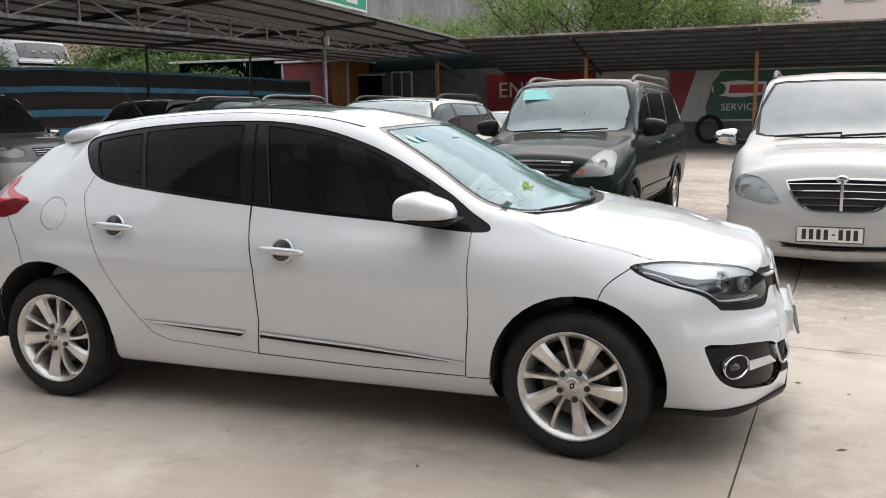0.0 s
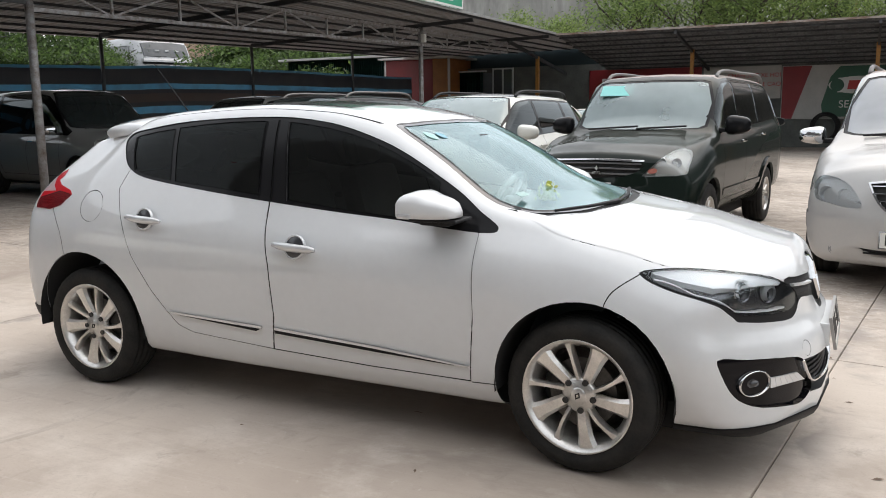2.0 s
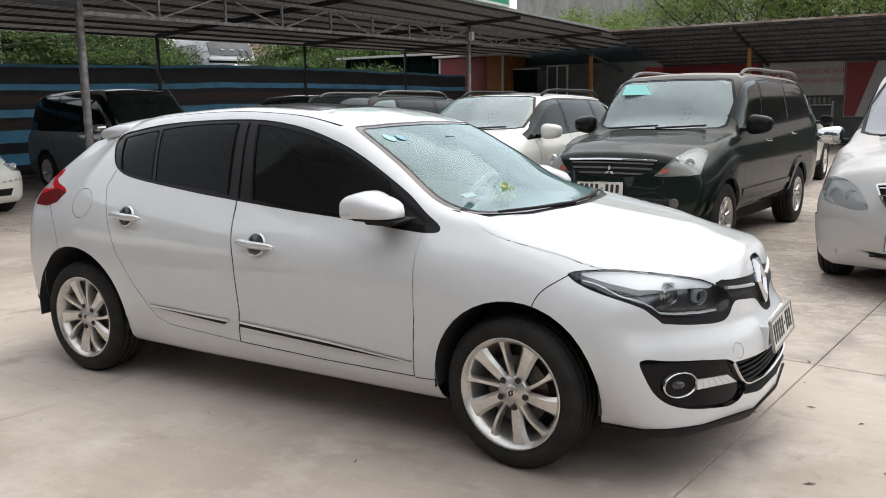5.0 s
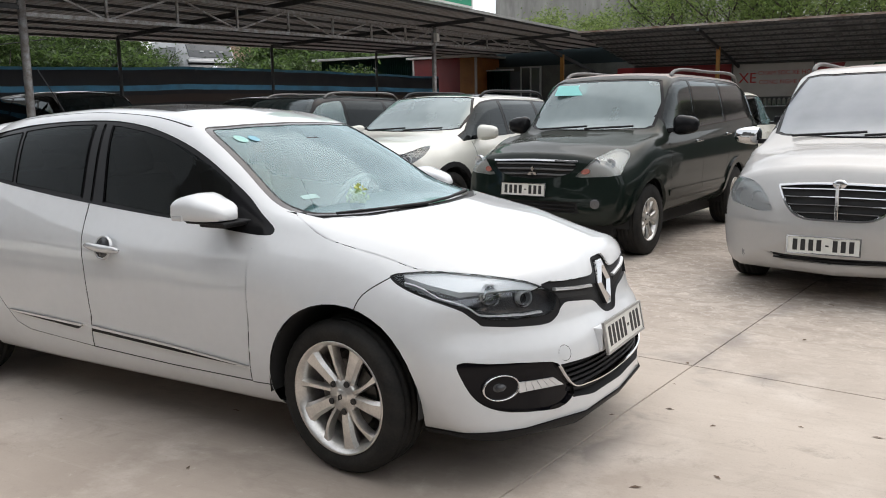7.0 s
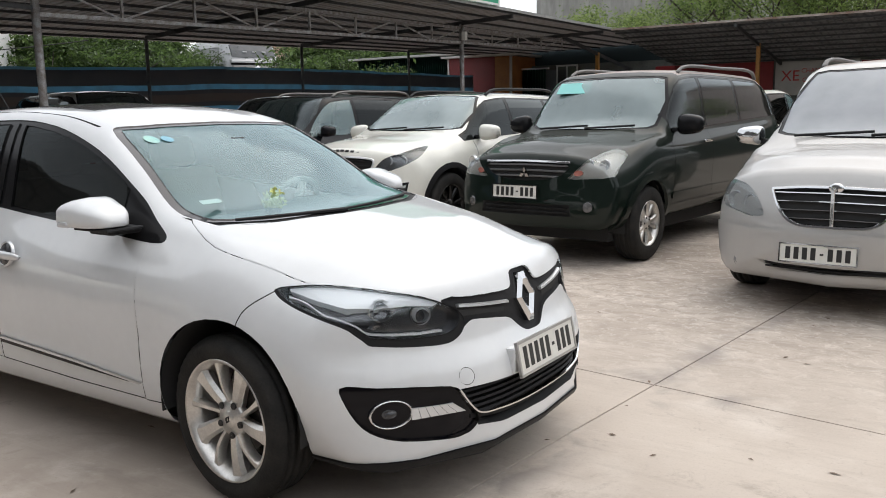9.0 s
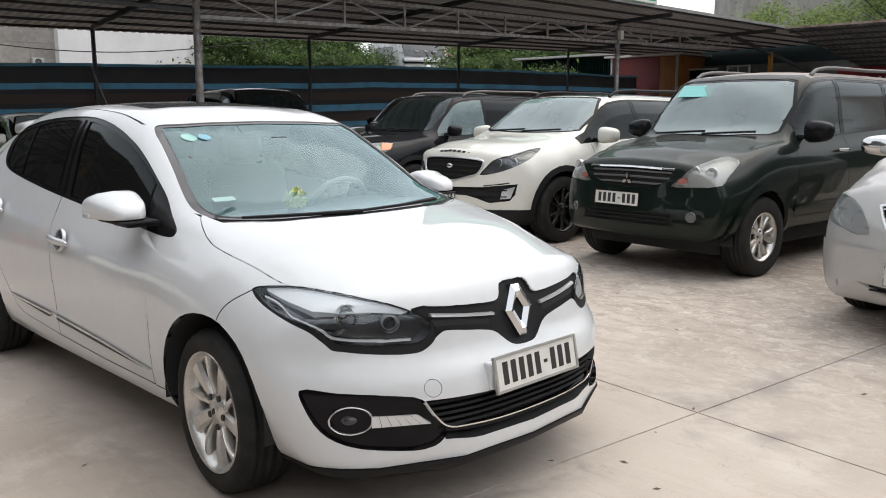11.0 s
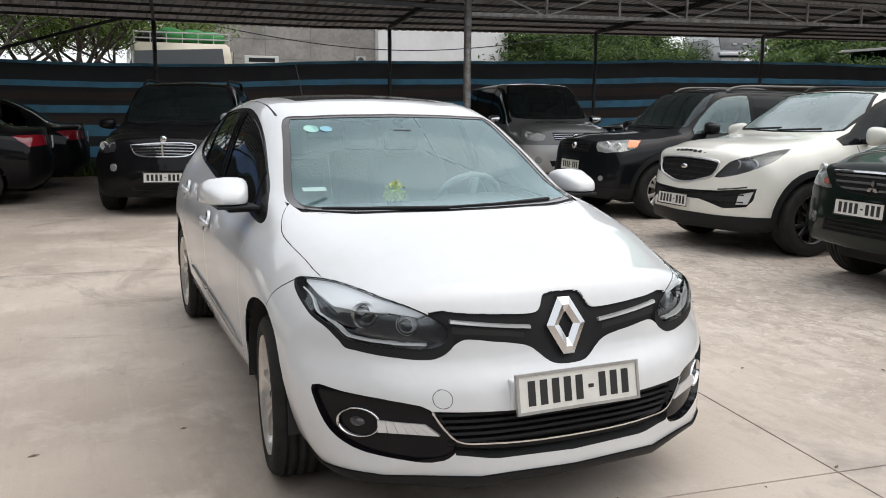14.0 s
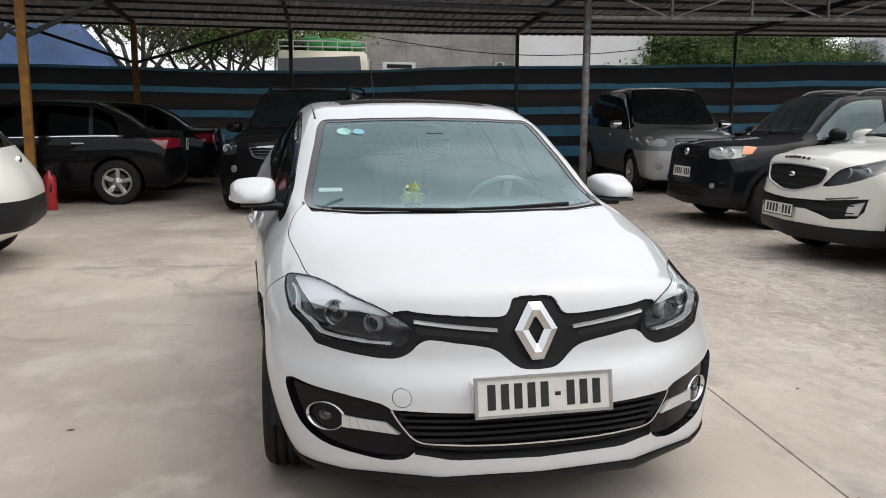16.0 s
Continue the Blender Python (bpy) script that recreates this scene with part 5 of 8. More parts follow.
fb = bmesh.new()
uvl = fb.loops.layers.uv.new("uv")
FX, FY0, FY1, NY, NZ = -15.8, -26.0, 26.6, 320, 14
cols = []
for i in range(NY + 1):
    y = FY0 + (FY1 - FY0) * i / NY
    top = float(pchip([-27, -5, -1, 1.4, 4, 7, 11, 14, 20, 27], [2.3, 2.3, 2.25, 2.29, 2.42, 2.5, 2.62, 2.72, 2.78, 2.8], y)) + 0.015 * noise.noise((y * 0.5, 0, 7)) + 0.012 * noise.noise((y * 1.7, 3, 7))
    col = []
    for j in range(NZ + 1):
        f = j / NZ
        z = 0.12 + (top - 0.12) * f + 0.02 * noise.noise((y * 0.5, f * 2, 1))
        x = FX + 0.05 * noise.noise((y * 0.9, f * 1.5, 2)) + 0.02 * noise.noise((y * 3.0, f * 3, 4))
        col.append((fb.verts.new((x, y, z)), f))
    cols.append(col)
for a, b in zip(cols, cols[1:]):
    for j in range(NZ):
        q = (a[j], b[j], b[j + 1], a[j + 1])
        f = fb.faces.new([v for v, _ in q])
        f.smooth = True
        for lo, (v, w) in zip(f.loops, q):
            lo[uvl].uv = (v.co.y, w)
bmesh.ops.solidify(fb, geom=list(fb.faces), thickness=0.01)
fence = tagged(new("fence", mesh_of("fence", fb, fence_material())), "black and blue striped tarpaulin fence tied to posts", "fence", kind="structure")
M_kerb = material("rough_kerb_concrete", (0.30, 0.28, 0.25), 0.9, var=0.4, scale=5, bump=0.4, bscale=40)
tagged(new("kerb", mesh_of("kerb", box_bm((-16.3, -26, -0.02), (-15.25, 26.6, 0.14), 0.02), M_kerb)), "low rough concrete kerb along the fence", "kerb", kind="structure")

# ---------------------------------------------------------------- first roof: posts, truss, rafters, purlins, sheet
M_steel = material("grey_painted_steel", (0.38, 0.39, 0.40), 0.5, 0.3, var=0.35, scale=10, color2=(0.16, 0.13, 0.11))
M_steel_dark = material("dark_steel", (0.06, 0.062, 0.065), 0.6, 0.3, var=0.4, scale=8)
M_steel_mid = material("dull_grey_steel", (0.15, 0.152, 0.155), 0.6, 0.3, var=0.4, scale=8)
M_orange = material("orange_painted_steel", (0.42, 0.20, 0.03), 0.55, var=0.4, scale=9, color2=(0.22, 0.10, 0.03))
M_sheet = material("weathered_roof_sheet", (0.27, 0.265, 0.26), 0.55, 0.2, var=0.5, scale=1.3, color2=(0.20, 0.17, 0.15), stretch=(1, 4, 1))
M_sheet2 = material("brown_tile_sheet", (0.22, 0.21, 0.20), 0.6, 0.1, var=0.6, scale=2.2, color2=(0.035, 0.032, 0.03), stretch=(2.5, 0.8, 1))


def post(name, x, y, z1, r, mat, label, square=False):
    p = thing(name, label, "post", pose(x, y, 0))
    if square:
        part("shaft", box_bm((-r, -r, 0), (r, r, z1), 0.006), mat, p)
    else:
        part("shaft", smooth_all(rod_bm((0, 0, 0), (0, 0, z1), r, 16)), mat, p)
    part("base_plate", box_bm((-0.13, -0.13, 0), (0.13, 0.13, 0.012), 0.002), mat, p)
    for a, b in ((-0.1, -0.1), (0.1, -0.1), (-0.1, 0.1), (0.1, 0.1)):
        part("bolt", rod_bm((a, b, 0.012), (a, b, 0.03), 0.012, 6), mat, p)
    return p


def roof_z(x, y=0.0):
    """Height of the sheet; its back edge rises along the yard."""
    return 3.86 - (x + 8.3) * -0.104 + (0.13 + max(0, 0.021 * (y - 3.7))) * min(1, max(0, (-8.3 - x) / 7.7))


for y in (4.6, 16.5):
    p = post("roof_post", -9.95, y, roof_z(-9.95, y) - 0.12, 0.062, M_steel, "round grey steel roof post")
    bx = part("lamp_box", box_bm((0.03, -0.06, 3.25), (0.15, 0.06, 3.47), 0.015), material("white_plastic_box", (0.6, 0.6, 0.58), 0.5), p)
    part("bracket", rod_bm((0.05, 0, 3.45), (0.05, 0, 3.58), 0.012, 6), M_steel, bx)
for y in (0.1, 5.25, 10.85, 16.4, 21.9):
    post("fence_post", -15.6, y, roof_z(-15.6, y) - 0.06, 0.045, M_steel_mid, "thin dark steel post behind the parked cars")
for x, y in ((-9.55, -3.86), (-15.55, -3.1), (-9.6, -10.5), (-15.55, -10.0)):
    post("roof_post", x, y, roof_z(x, y) - 0.06, 0.06, M_orange, "square orange steel roof post", True)

truss = thing("roof_truss", "grey steel lattice truss along the roof's front", "truss", pose(0, 0, 0))


def tz(y):
    return 2.93 + (y - 4.6) * 0.022


part("bottom_chord", beam_bm((-9.95, 4.6, tz(4.6)), (-9.95, 22.6, tz(22.6)), 0.05, 0.06), M_steel, truss)
part("top_chord", beam_bm((-9.95, 4.6, tz(4.6) + 0.52), (-9.95, 22.6, tz(22.6) + 0.30), 0.05, 0.06), M_steel, truss)
nb = 12
for k in range(nb):
    y0, y1 = 4.6 + 18 * k / nb, 4.6 + 18 * (k + 1) / nb
    h0, h1 = 0.52 - 0.22 * k / nb, 0.52 - 0.22 * (k + 1) / nb
    part("upright", beam_bm((-9.95, y1, tz(y1)), (-9.95, y1, tz(y1) + h1), 0.04, 0.04), M_steel, truss)
    a, b = ((y0, tz(y0) + h0), (y1, tz(y1))) if k % 2 == 0 else ((y0, tz(y0)), (y1, tz(y1) + h1))
    part("diagonal", beam_bm((-9.95, a[0], a[1]), (-9.95, b[0], b[1]), 0.03, 0.03), M_steel, truss)
truss2 = thing("roof_truss", "dark steel lattice truss over the orange posts", "truss", pose(0, 0, 0))
part("bottom_chord", beam_bm((-9.75, -16, 3.12), (-9.95, 4.6, 3.02), 0.05, 0.06), M_steel_dark, truss2)
part("top_chord", beam_bm((-9.75, -16, 3.55), (-9.95, 4.6, 3.5), 0.05, 0.06), M_steel_dark, truss2)
for k in range(10):
    y = -14 + 1.8 * k
    part("upright", beam_bm((-9.8, y, 3.1), (-9.8, y, 3.53), 0.035, 0.035), M_steel_dark, truss2)
    part("diagonal", beam_bm((-9.8, y, 3.1 if k % 2 else 3.53), (-9.8, y + 1.8, 3.53 if k % 2 else 3.1), 0.03, 0.03), M_steel_dark, truss2)
for x, y, dy in ((-9.55, -3.86, 2.6), (-9.55, -3.86, -2.4), (-15.55, -3.1, 2.6), (-15.55, -3.1, -2.4)):
    br = thing("brace", "slanting dark steel brace from an orange post", "brace")
    part("tube", beam_bm((x, y, 2.35), (x + 0.1, y + dy, roof_z(x) - 0.1), 0.06, 0.06), M_steel_dark, br)
for y0, y1 in ((0.1, -0.6), (5.25, 4.6), (10.85, 10.5), (16.4, 16.5), (21.9, 22.3), (-3.1, -3.86), (-10, -10.5)):
    rf = thing("rafter", "dark steel rafter under the corrugated roof", "rafter")
    part("beam", beam_bm((-15.6, y0, roof_z(-15.6, y0) - 0.06), (-8.4, y1, roof_z(-8.4, y1) - 0.10), 0.06, 0.10), M_steel_dark, rf)
for k in range(11):
    x = -15.9 + 0.75 * k
    pu = thing("purlin", "steel purlin carrying the roof sheets", "purlin")
    for ya, yb in ((-16, 3.7), (3.7, 29.0)):
        part("channel", beam_bm((x, ya, roof_z(x, ya) - 0.03), (x, yb, roof_z(x, yb) - 0.03), 0.05, 0.05), M_steel_dark, pu)


def corrugated(length, x0, z0, x1, z1, pitch=0.2, depth=0.035, rows=6):
    """A ribbed sheet; ribs run from (x0, z0) to (x1, z1), side by side along +y."""
    bm = bmesh.new()
    prof = []
    n = int(length / pitch)
    for k in range(n):
        y = k * pitch
        prof += [(y, 0), (y + pitch * 0.55, 0), (y + pitch * 0.65, depth), (y + pitch * 0.9, depth)]
    prof.append((n * pitch, 0))
    grid = []
    for r in range(rows + 1):
        f = r / rows
        grid.append([bm.verts.new((x0 + (x1 - x0) * f, y, z0 + (z1 - z0) * f + d)) for y, d in prof])
    for a, b in zip(grid, grid[1:]):
        for i in range(len(prof) - 1):
            bm.faces.new((a[i], b[i], b[i + 1], a[i + 1]))
    bmesh.ops.solidify(bm, geom=list(bm.faces), thickness=0.004)
    return bm


sheet = corrugated(45.2, -16.3, 0, -8.3, 0)
for v in sheet.verts:
    v.co.z += roof_z(v.co.x, v.co.y - 16)
roof_1 = tagged(new("ceiling_roof_west", mesh_of("roof_sheet", sheet, M_sheet)), "weathered grey corrugated roof sheet", "roof", kind="structure")
roof_1.location = (0, -16, 0)
ev = thing("eave_trim", "pale metal edge along the corrugated roof", "trim")
part("strip", beam_bm((-8.3, -16, 3.87), (-8.3, 22.7, 3.87), 0.03, 0.07), material("pale_galvanised_edge", (0.34, 0.34, 0.33), 0.5, 0.4, var=0.3, scale=5), ev)

# unseen walls added behind the camera to close the yard and block skylight
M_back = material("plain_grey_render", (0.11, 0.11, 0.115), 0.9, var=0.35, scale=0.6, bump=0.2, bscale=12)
tagged(new("wall_south", mesh_of("wall_south", box_bm((-15.7, -9.4, 0), (-3.3, -9.2, 5.2)), M_back)), "unseen plain grey wall added to close the yard", "wall", kind="structure")
# two tall blocks, sized to dim the hatchback's side and the ground
tagged(new("wall_blocker_south", mesh_of("wall_blocker_south", box_bm((-3.3, -12.0, 0), (1.3, -5.6, 6.2)), M_back)), "unseen plain grey wall added to block the southern skylight", "wall", kind="structure")
tagged(new("wall_blocker_southwest", mesh_of("wall_blocker_southwest", box_bm((-8.1, -12.0, 0), (-3.32, -7.0, 9.0)), M_back)), "unseen plain grey wall added to block the southern skylight", "wall", kind="structure")
tagged(new("wall_southeast", mesh_of("wall_southeast", box_bm((1.3, -12.2, 0), (19.0, -12.0, 4.2)), M_back)), "unseen plain grey wall added to close the yard", "wall", kind="structure")
tagged(new("wall_east", mesh_of("wall_east", box_bm((19.0, -12.0, 0), (19.2, 22.0, 5.2)), M_back)), "unseen plain grey wall added to close the yard", "wall", kind="structure")

# second roof, along the back of the yard
EY, EZ, WY, WZ = 22.7, 3.82, 29.0, 2.95
roof_2 = tagged(new("ceiling_roof_north", mesh_of("roof_sheet", corrugated(36, -EY, EZ, -WY - 0.3, WZ - 0.04, rows=14), M_sheet2)), "brown-grey ribbed roof over the back of the yard", "roof", kind="structure")
roof_2.matrix_basis = pose(-8.3, 0, 0, 0, 0, -90)
ev2 = thing("eave_trim", "rusty pale metal edge of the brown roof", "trim")
part("strip", beam_bm((-8.3, EY, EZ + 0.02), (27.7, EY, EZ + 0.02), 0.03, 0.06), material("pale_rusty_edge", (0.36, 0.33, 0.30), 0.6, 0.2, var=0.6, scale=2, color2=(0.15, 0.09, 0.06)), ev2)
for k in range(9):
    f = (k + 0.5) / 9
    y, z = EY + (WY - EY) * f, EZ + (WZ - EZ) * f - 0.03
    pu = thing("purlin", "dark purlin under the brown roof", "purlin")
    part("channel", beam_bm((-8.3, y, z), (27.7, y, z), 0.05, 0.05), M_steel_dark, pu)
for x in (-10.0, -4.5, 1.05, 6.6, 12.2, 17.8):
    post("roof_post", x, 25.6, 3.36, 0.06, M_orange, "rusty orange roof post under the brown roof", True)
    rf = thing("rafter", "dark rafter under the brown roof", "rafter")
    part("beam", beam_bm((x, EY + 0.05, EZ - 0.1), (x, WY - 0.1, WZ - 0.1), 0.07, 0.11), M_steel_dark, rf)

# back wall and what hangs on it
M_wall = material("dim_green_grey_wall", (0.14, 0.15, 0.14), 0.85, var=0.4, scale=2, bump=0.2, bscale=20)
tagged(new("wall_north", mesh_of("wall_north", box_bm((-15, WY, 0), (28, WY + 0.2, 3.2)), M_wall)), "dim grey-green plastered wall", "wall", kind="structure")
M_red = material("red_board", (0.24, 0.014, 0.018), 0.5, var=0.15, scale=3)
M_green = material("green_board", (0.010, 0.085, 0.045), 0.45, var=0.15, scale=3)
M_wboard = material("white_board", (0.46, 0.45, 0.43), 0.6, var=0.15, scale=3)
M_redink = material("red_ink", (0.42, 0.03, 0.03), 0.5)
M_wink = material("white_ink", (0.62, 0.62, 0.60), 0.5)


def glyphs(words, size):
    cu = bpy.data.curves.new("lettering", "FONT")
    cu.body, cu.size, cu.extrude = words, size, 0.004
    tmp = bpy.data.objects.new("lettering", cu)
    scene.collection.objects.link(tmp)
    me = bpy.data.meshes.new_from_object(tmp.evaluated_get(bpy.context.evaluated_depsgraph_get()))
    bpy.data.objects.remove(tmp)
    bpy.data.curves.remove(cu)
    return me


def writing(words, size, mat, m, parent, name="letter"):
    """Words as raised letters, each a piece of its own, centred on m."""
    xs = []
    right = lambda me: max(v.co.x for v in me.vertices)
    whole = right(glyphs(words, size))
    for i, ch in enumerate(words):
        if ch == " ":
            continue
        me = glyphs(ch, size)
        me.materials.clear()
        me.materials.append(mat)
        ob = new(name, me)
        ob.parent = parent
        ob.matrix_basis = m @ Matrix.Translation((right(glyphs(words[:i + 1], size)) - right(me) - whole / 2, -size * 0.35, 0))


def board(name, label, x0, x1, z0, z1, mat, y=28.93):
    b = thing(name, label, "sign", pose((x0 + x1) / 2, y, z0))
    part("panel", box_bm((-(x1 - x0) / 2, -0.03, 0), ((x1 - x0) / 2, 0.03, z1 - z0), 0.008), mat, b)
    return b


def poly_panel(pts, y0, y1):
    bm = bmesh.new()
    a = [bm.verts.new((x, y0, z)) for x, z in pts]
    b = [bm.verts.new((x, y1, z)) for x, z in pts]
    bm.faces.new(a)
    bm.faces.new(b[::-1])
    for i in range(len(pts)):
        j = (i + 1) % len(pts)
        bm.faces.new((a[i], b[i], b[j], a[j]))
    bmesh.ops.recalc_face_normals(bm, faces=bm.faces)
    return bm
# boards on the back wall
b1 = board("sign_board", "dark red sign board with white capitals on the back wall", -9.05, -4.75, 1.35, 2.95, M_red)
writing("ENE", 0.85, M_wink, pose(-0.95, -0.036, 0.98, 90), b1)
b2 = board("sign_board", "white sign board with red capitals on the back wall", -4.68, -1.98, 1.75, 2.92, M_wboard)
writing("XE", 0.52, M_redink, pose(-0.85, -0.036, 0.68, 90), b2)
writing("CHAM SOC XE HOI", 0.21, M_redink, pose(0.42, -0.036, 0.84, 90), b2)
writing("CONG NGHE CAO", 0.21, M_redink, pose(0.45, -0.036, 0.52, 90), b2)
b3 = board("sign_board", "green sign board with red and white end and an oval mark", -1.95, 9.5, 1.0, 2.88, M_wboard)
part("red_field", poly_panel([(-5.7, 0.02), (-5.35, 0.02), (-4.75, 1.86), (-5.7, 1.86)], -0.036, -0.02), M_red, b3)
part("green_field", poly_panel([(-4.15, 0.08), (5.7, 0.08), (5.7, 1.82), (-3.85, 1.82), (-4.15, 1.45), (-4.4, 0.5), (-4.35, 0.18)], -0.036, -0.02), M_green, b3)
part("white_oval", poly_panel([(-3.25 + 0.95 * math.cos(a) + 0.0, 1.17 + 0.30 * math.sin(a)) for a in [2 * math.pi * k / 28 for k in range(28)]], -0.042, -0.03), M_wink, b3).location = (0, 0, 0)
part("white_bar", poly_panel([(-3.9, 0.92), (-2.3, 0.92), (-2.3, 1.42), (-3.9, 1.42)], -0.044, -0.032), M_wink, b3)
part("green_disc", poly_panel([(-3.92 + 0.22 * math.cos(a), 1.17 + 0.22 * math.sin(a)) for a in [2 * math.pi * k / 20 for k in range(20)]], -0.05, -0.04), M_green, b3)
part("red_bar", poly_panel([(-3.6, 1.02), (-2.45, 1.02), (-2.4, 1.32), (-3.55, 1.32)], -0.05, -0.04), M_redink, b3)
writing("SERVICE", 0.36, M_wink, pose(-3.2, -0.042, 0.52, 90), b3)
# green sign on the roof's edge
gs = thing("roof_sign", "bright green sign board with a pale border on the roof edge", "sign", pose(-8.24, 13.0, 3.90))
part("panel", box_bm((-0.02, -4.2, 0), (0.02, 2.5, 1.2), 0.005), material("bright_green_board", (0.02, 0.30, 0.17), 0.5, var=0.1, scale=2), gs)
part("border", box_bm((0.015, -4.2, 0.0), (0.028, 2.5, 0.05)), M_wink, gs)
part("border", box_bm((0.015, 2.45, 0.05), (0.028, 2.5, 1.2)), M_wink, gs)
for k in range(8):
    part("bar", box_bm((0.021, -3.9 + k * 0.75, 0.14), (0.027, -3.3 + k * 0.75, 0.24)), M_wink, gs)

# sheds in the far corner
M_shed = material("red_container_paint", (0.17, 0.010, 0.012), 0.5, var=0.5, scale=1.2, color2=(0.12, 0.012, 0.014))
M_shedo = material("faded_orange_paint", (0.34, 0.13, 0.03), 0.6, var=0.4, scale=2)
M_gcorr = material("green_corrugated_steel", (0.05, 0.16, 0.13), 0.5, 0.2, var=0.3, scale=3)
M_frame = material("white_aluminium_frame", (0.5, 0.52, 0.53), 0.4)
shed = thing("container_shed", "dark red container shed with a faded orange corner", "shed", pose(-15.9, 27.2, 0))
part("wall", box_bm((-1.5, 0, 0), (0.75, 2.4, 3.55), 0.02), M_shed, shed)
part("corner_panel", box_bm((0.75, 0.0, 1.2), (1.5, 2.4, 3.55), 0.02), M_shedo, shed)
part("corner_panel", box_bm((0.75, 0.0, 0.0), (1.5, 2.4, 1.196), 0.02), M_shed, shed)
part("roof", box_bm((-1.7, -0.25, 3.56), (1.8, 2.6, 3.64), 0.01), M_wboard, shed)
for x in (-1.52, 1.45):
    part("corner_post", box_bm((x, -0.02, 0), (x + 0.08, 0.06, 3.6)), M_wboard, shed)


def ribbed_wall(w, h, pitch=0.12, depth=0.03):
    bm = bmesh.new()
    n = int(w / pitch)
    prof = []
    for k in range(n):
        x = k * pitch
        prof += [(x, 0), (x + pitch * 0.4, 0), (x + pitch * 0.5, -depth), (x + pitch * 0.9, -depth)]
    lo = [bm.verts.new((x, y, 0)) for x, y in prof]
    hi = [bm.verts.new((x, y, h)) for x, y in prof]
    for i in range(len(prof) - 1):
        bm.faces.new((lo[i], lo[i + 1], hi[i + 1], hi[i]))
    bmesh.ops.solidify(bm, geom=list(bm.faces), thickness=-0.006)
    return bm


gd = thing("metal_hut", "green corrugated metal hut wall", "hut", pose(-14.3, 28.0, 0))
part("wall", ribbed_wall(1.15, 3.0), M_gcorr, gd)
part("lintel", box_bm((-0.02, -0.06, 3.0), (1.2, 0.02, 3.06)), M_frame, gd)
hut = thing("metal_hut", "green corrugated hut with a pale roof edge behind the fence", "hut", pose(-24.5, 30.0, 0))
part("wall", ribbed_wall(6.4, 3.9), M_gcorr, hut)
part("roof", box_bm((-0.3, -0.4, 3.9), (6.8, 3.0, 4.0), 0.01), M_wboard, hut)
win = thing("window_1", "white framed double window in the dim back wall", "window", pose(-13.2, 28.9, 2.0))
tagged(win, kind="structure")
for a, b in (((-0.02, -0.03, -0.6), (0.04, 0.05, 1.12)), ((0.42, -0.03, -0.6), (0.48, 0.05, 1.12)), ((0.86, -0.03, -0.6), (0.92, 0.05, 1.12))):
    part("window_frame", box_bm(a, b, 0.004), M_frame, win)
part("window_frame", box_bm((-0.02, -0.03, 1.12), (0.92, 0.05, 1.18), 0.004), M_frame, win)
for x in (0.04, 0.48):
    part("pane", box_bm((x, 0.0, -0.6), (x + 0.38, 0.012, 1.12)), M_tint_pane, win)
gp = thing("wall_panel", "grey sheet panel beside the window", "panel", pose(-14.0, 28.95, 0))
part("sheet", box_bm((0, -0.02, 0.3), (0.75, 0.02, 3.0)), material("grey_blue_sheet", (0.16, 0.19, 0.21), 0.5, var=0.2), gp)
# dark wall carried up to roof height, standing in for the shade under the roofs
tagged(new("wall_corner", mesh_of("wall_corner", box_bm((-16.4, 29.3, 0), (-8.0, 29.5, 4.1)), material("dark_blue_green_wall", (0.02, 0.035, 0.04), 0.8))), "dark corner wall, carried up in place of the shaded roof underside", "wall", kind="structure")
# shelf with cans and a hose on the back wall
sh = thing("shelf_rack", "metal shelf rack with cans below the white sign", "shelf", pose(-3.0, 28.6, 0))
for x in (-0.75, 0.75):
    part("upright", box_bm((x - 0.02, -0.2, 0), (x + 0.02, 0.2, 1.55)), M_frame, sh)
for z in (0.3, 0.85, 1.4):
    part("shelf", box_bm((-0.75, -0.2, z), (0.75, 0.2, z + 0.03)), M_frame, sh)
can_me = mesh_of("oil_can", lathe_bm([(0.001, 0), (0.06, 0), (0.06, 0.2), (0.03, 0.24), (0.03, 0.27), (0.001, 0.27)], 10, "Z"), material("mixed_can_paint", (0.25, 0.24, 0.22), 0.4, var=0.8, scale=6, color2=(0.03, 0.1, 0.06)))
for k in range(9):
    c = new("oil_can", can_me)
    c.location = (-3.65 + 0.16 * k, 28.55, 1.43)
    tagged(c, "small oil can on the metal shelf rack", "can", "cans on the shelf")
hose = bmesh.new()
for j in range(5):
    pts = [Vector((math.cos(a) * (0.36 + 0.03 * j), 0.04 * j, math.sin(a) * (0.42 + 0.02 * j))) for a in [2 * math.pi * k / 20 for k in range(20)]]
    for a, b in zip(pts, pts[1:] + pts[:1]):
        rod_bm(a, b, 0.03, 6, hose)
ho = tagged(new("hose_coil", mesh_of("hose_coil", hose, M_black)), "black hose coil hung on the back wall", "hose")
ho.location = (-0.45, 28.65, 0.72)

# red fire extinguisher beside the orange post
fe = thing("fire_extinguisher", "red fire extinguisher standing beside the orange post", "fire extinguisher", pose(-9.30, -3.58, 0))
part("cylinder", smooth_all(lathe_bm([(0.001, 0), (0.08, 0.0), (0.085, 0.02), (0.085, 0.42), (0.07, 0.48), (0.03, 0.52), (0.03, 0.55), (0.001, 0.55)], 20, "Z")), material("extinguisher_red", (0.42, 0.018, 0.02), 0.35, coat=0.5), fe)
part("valve", box_bm((-0.02, -0.05, 0.55), (0.02, 0.05, 0.60), 0.008), M_black, fe)
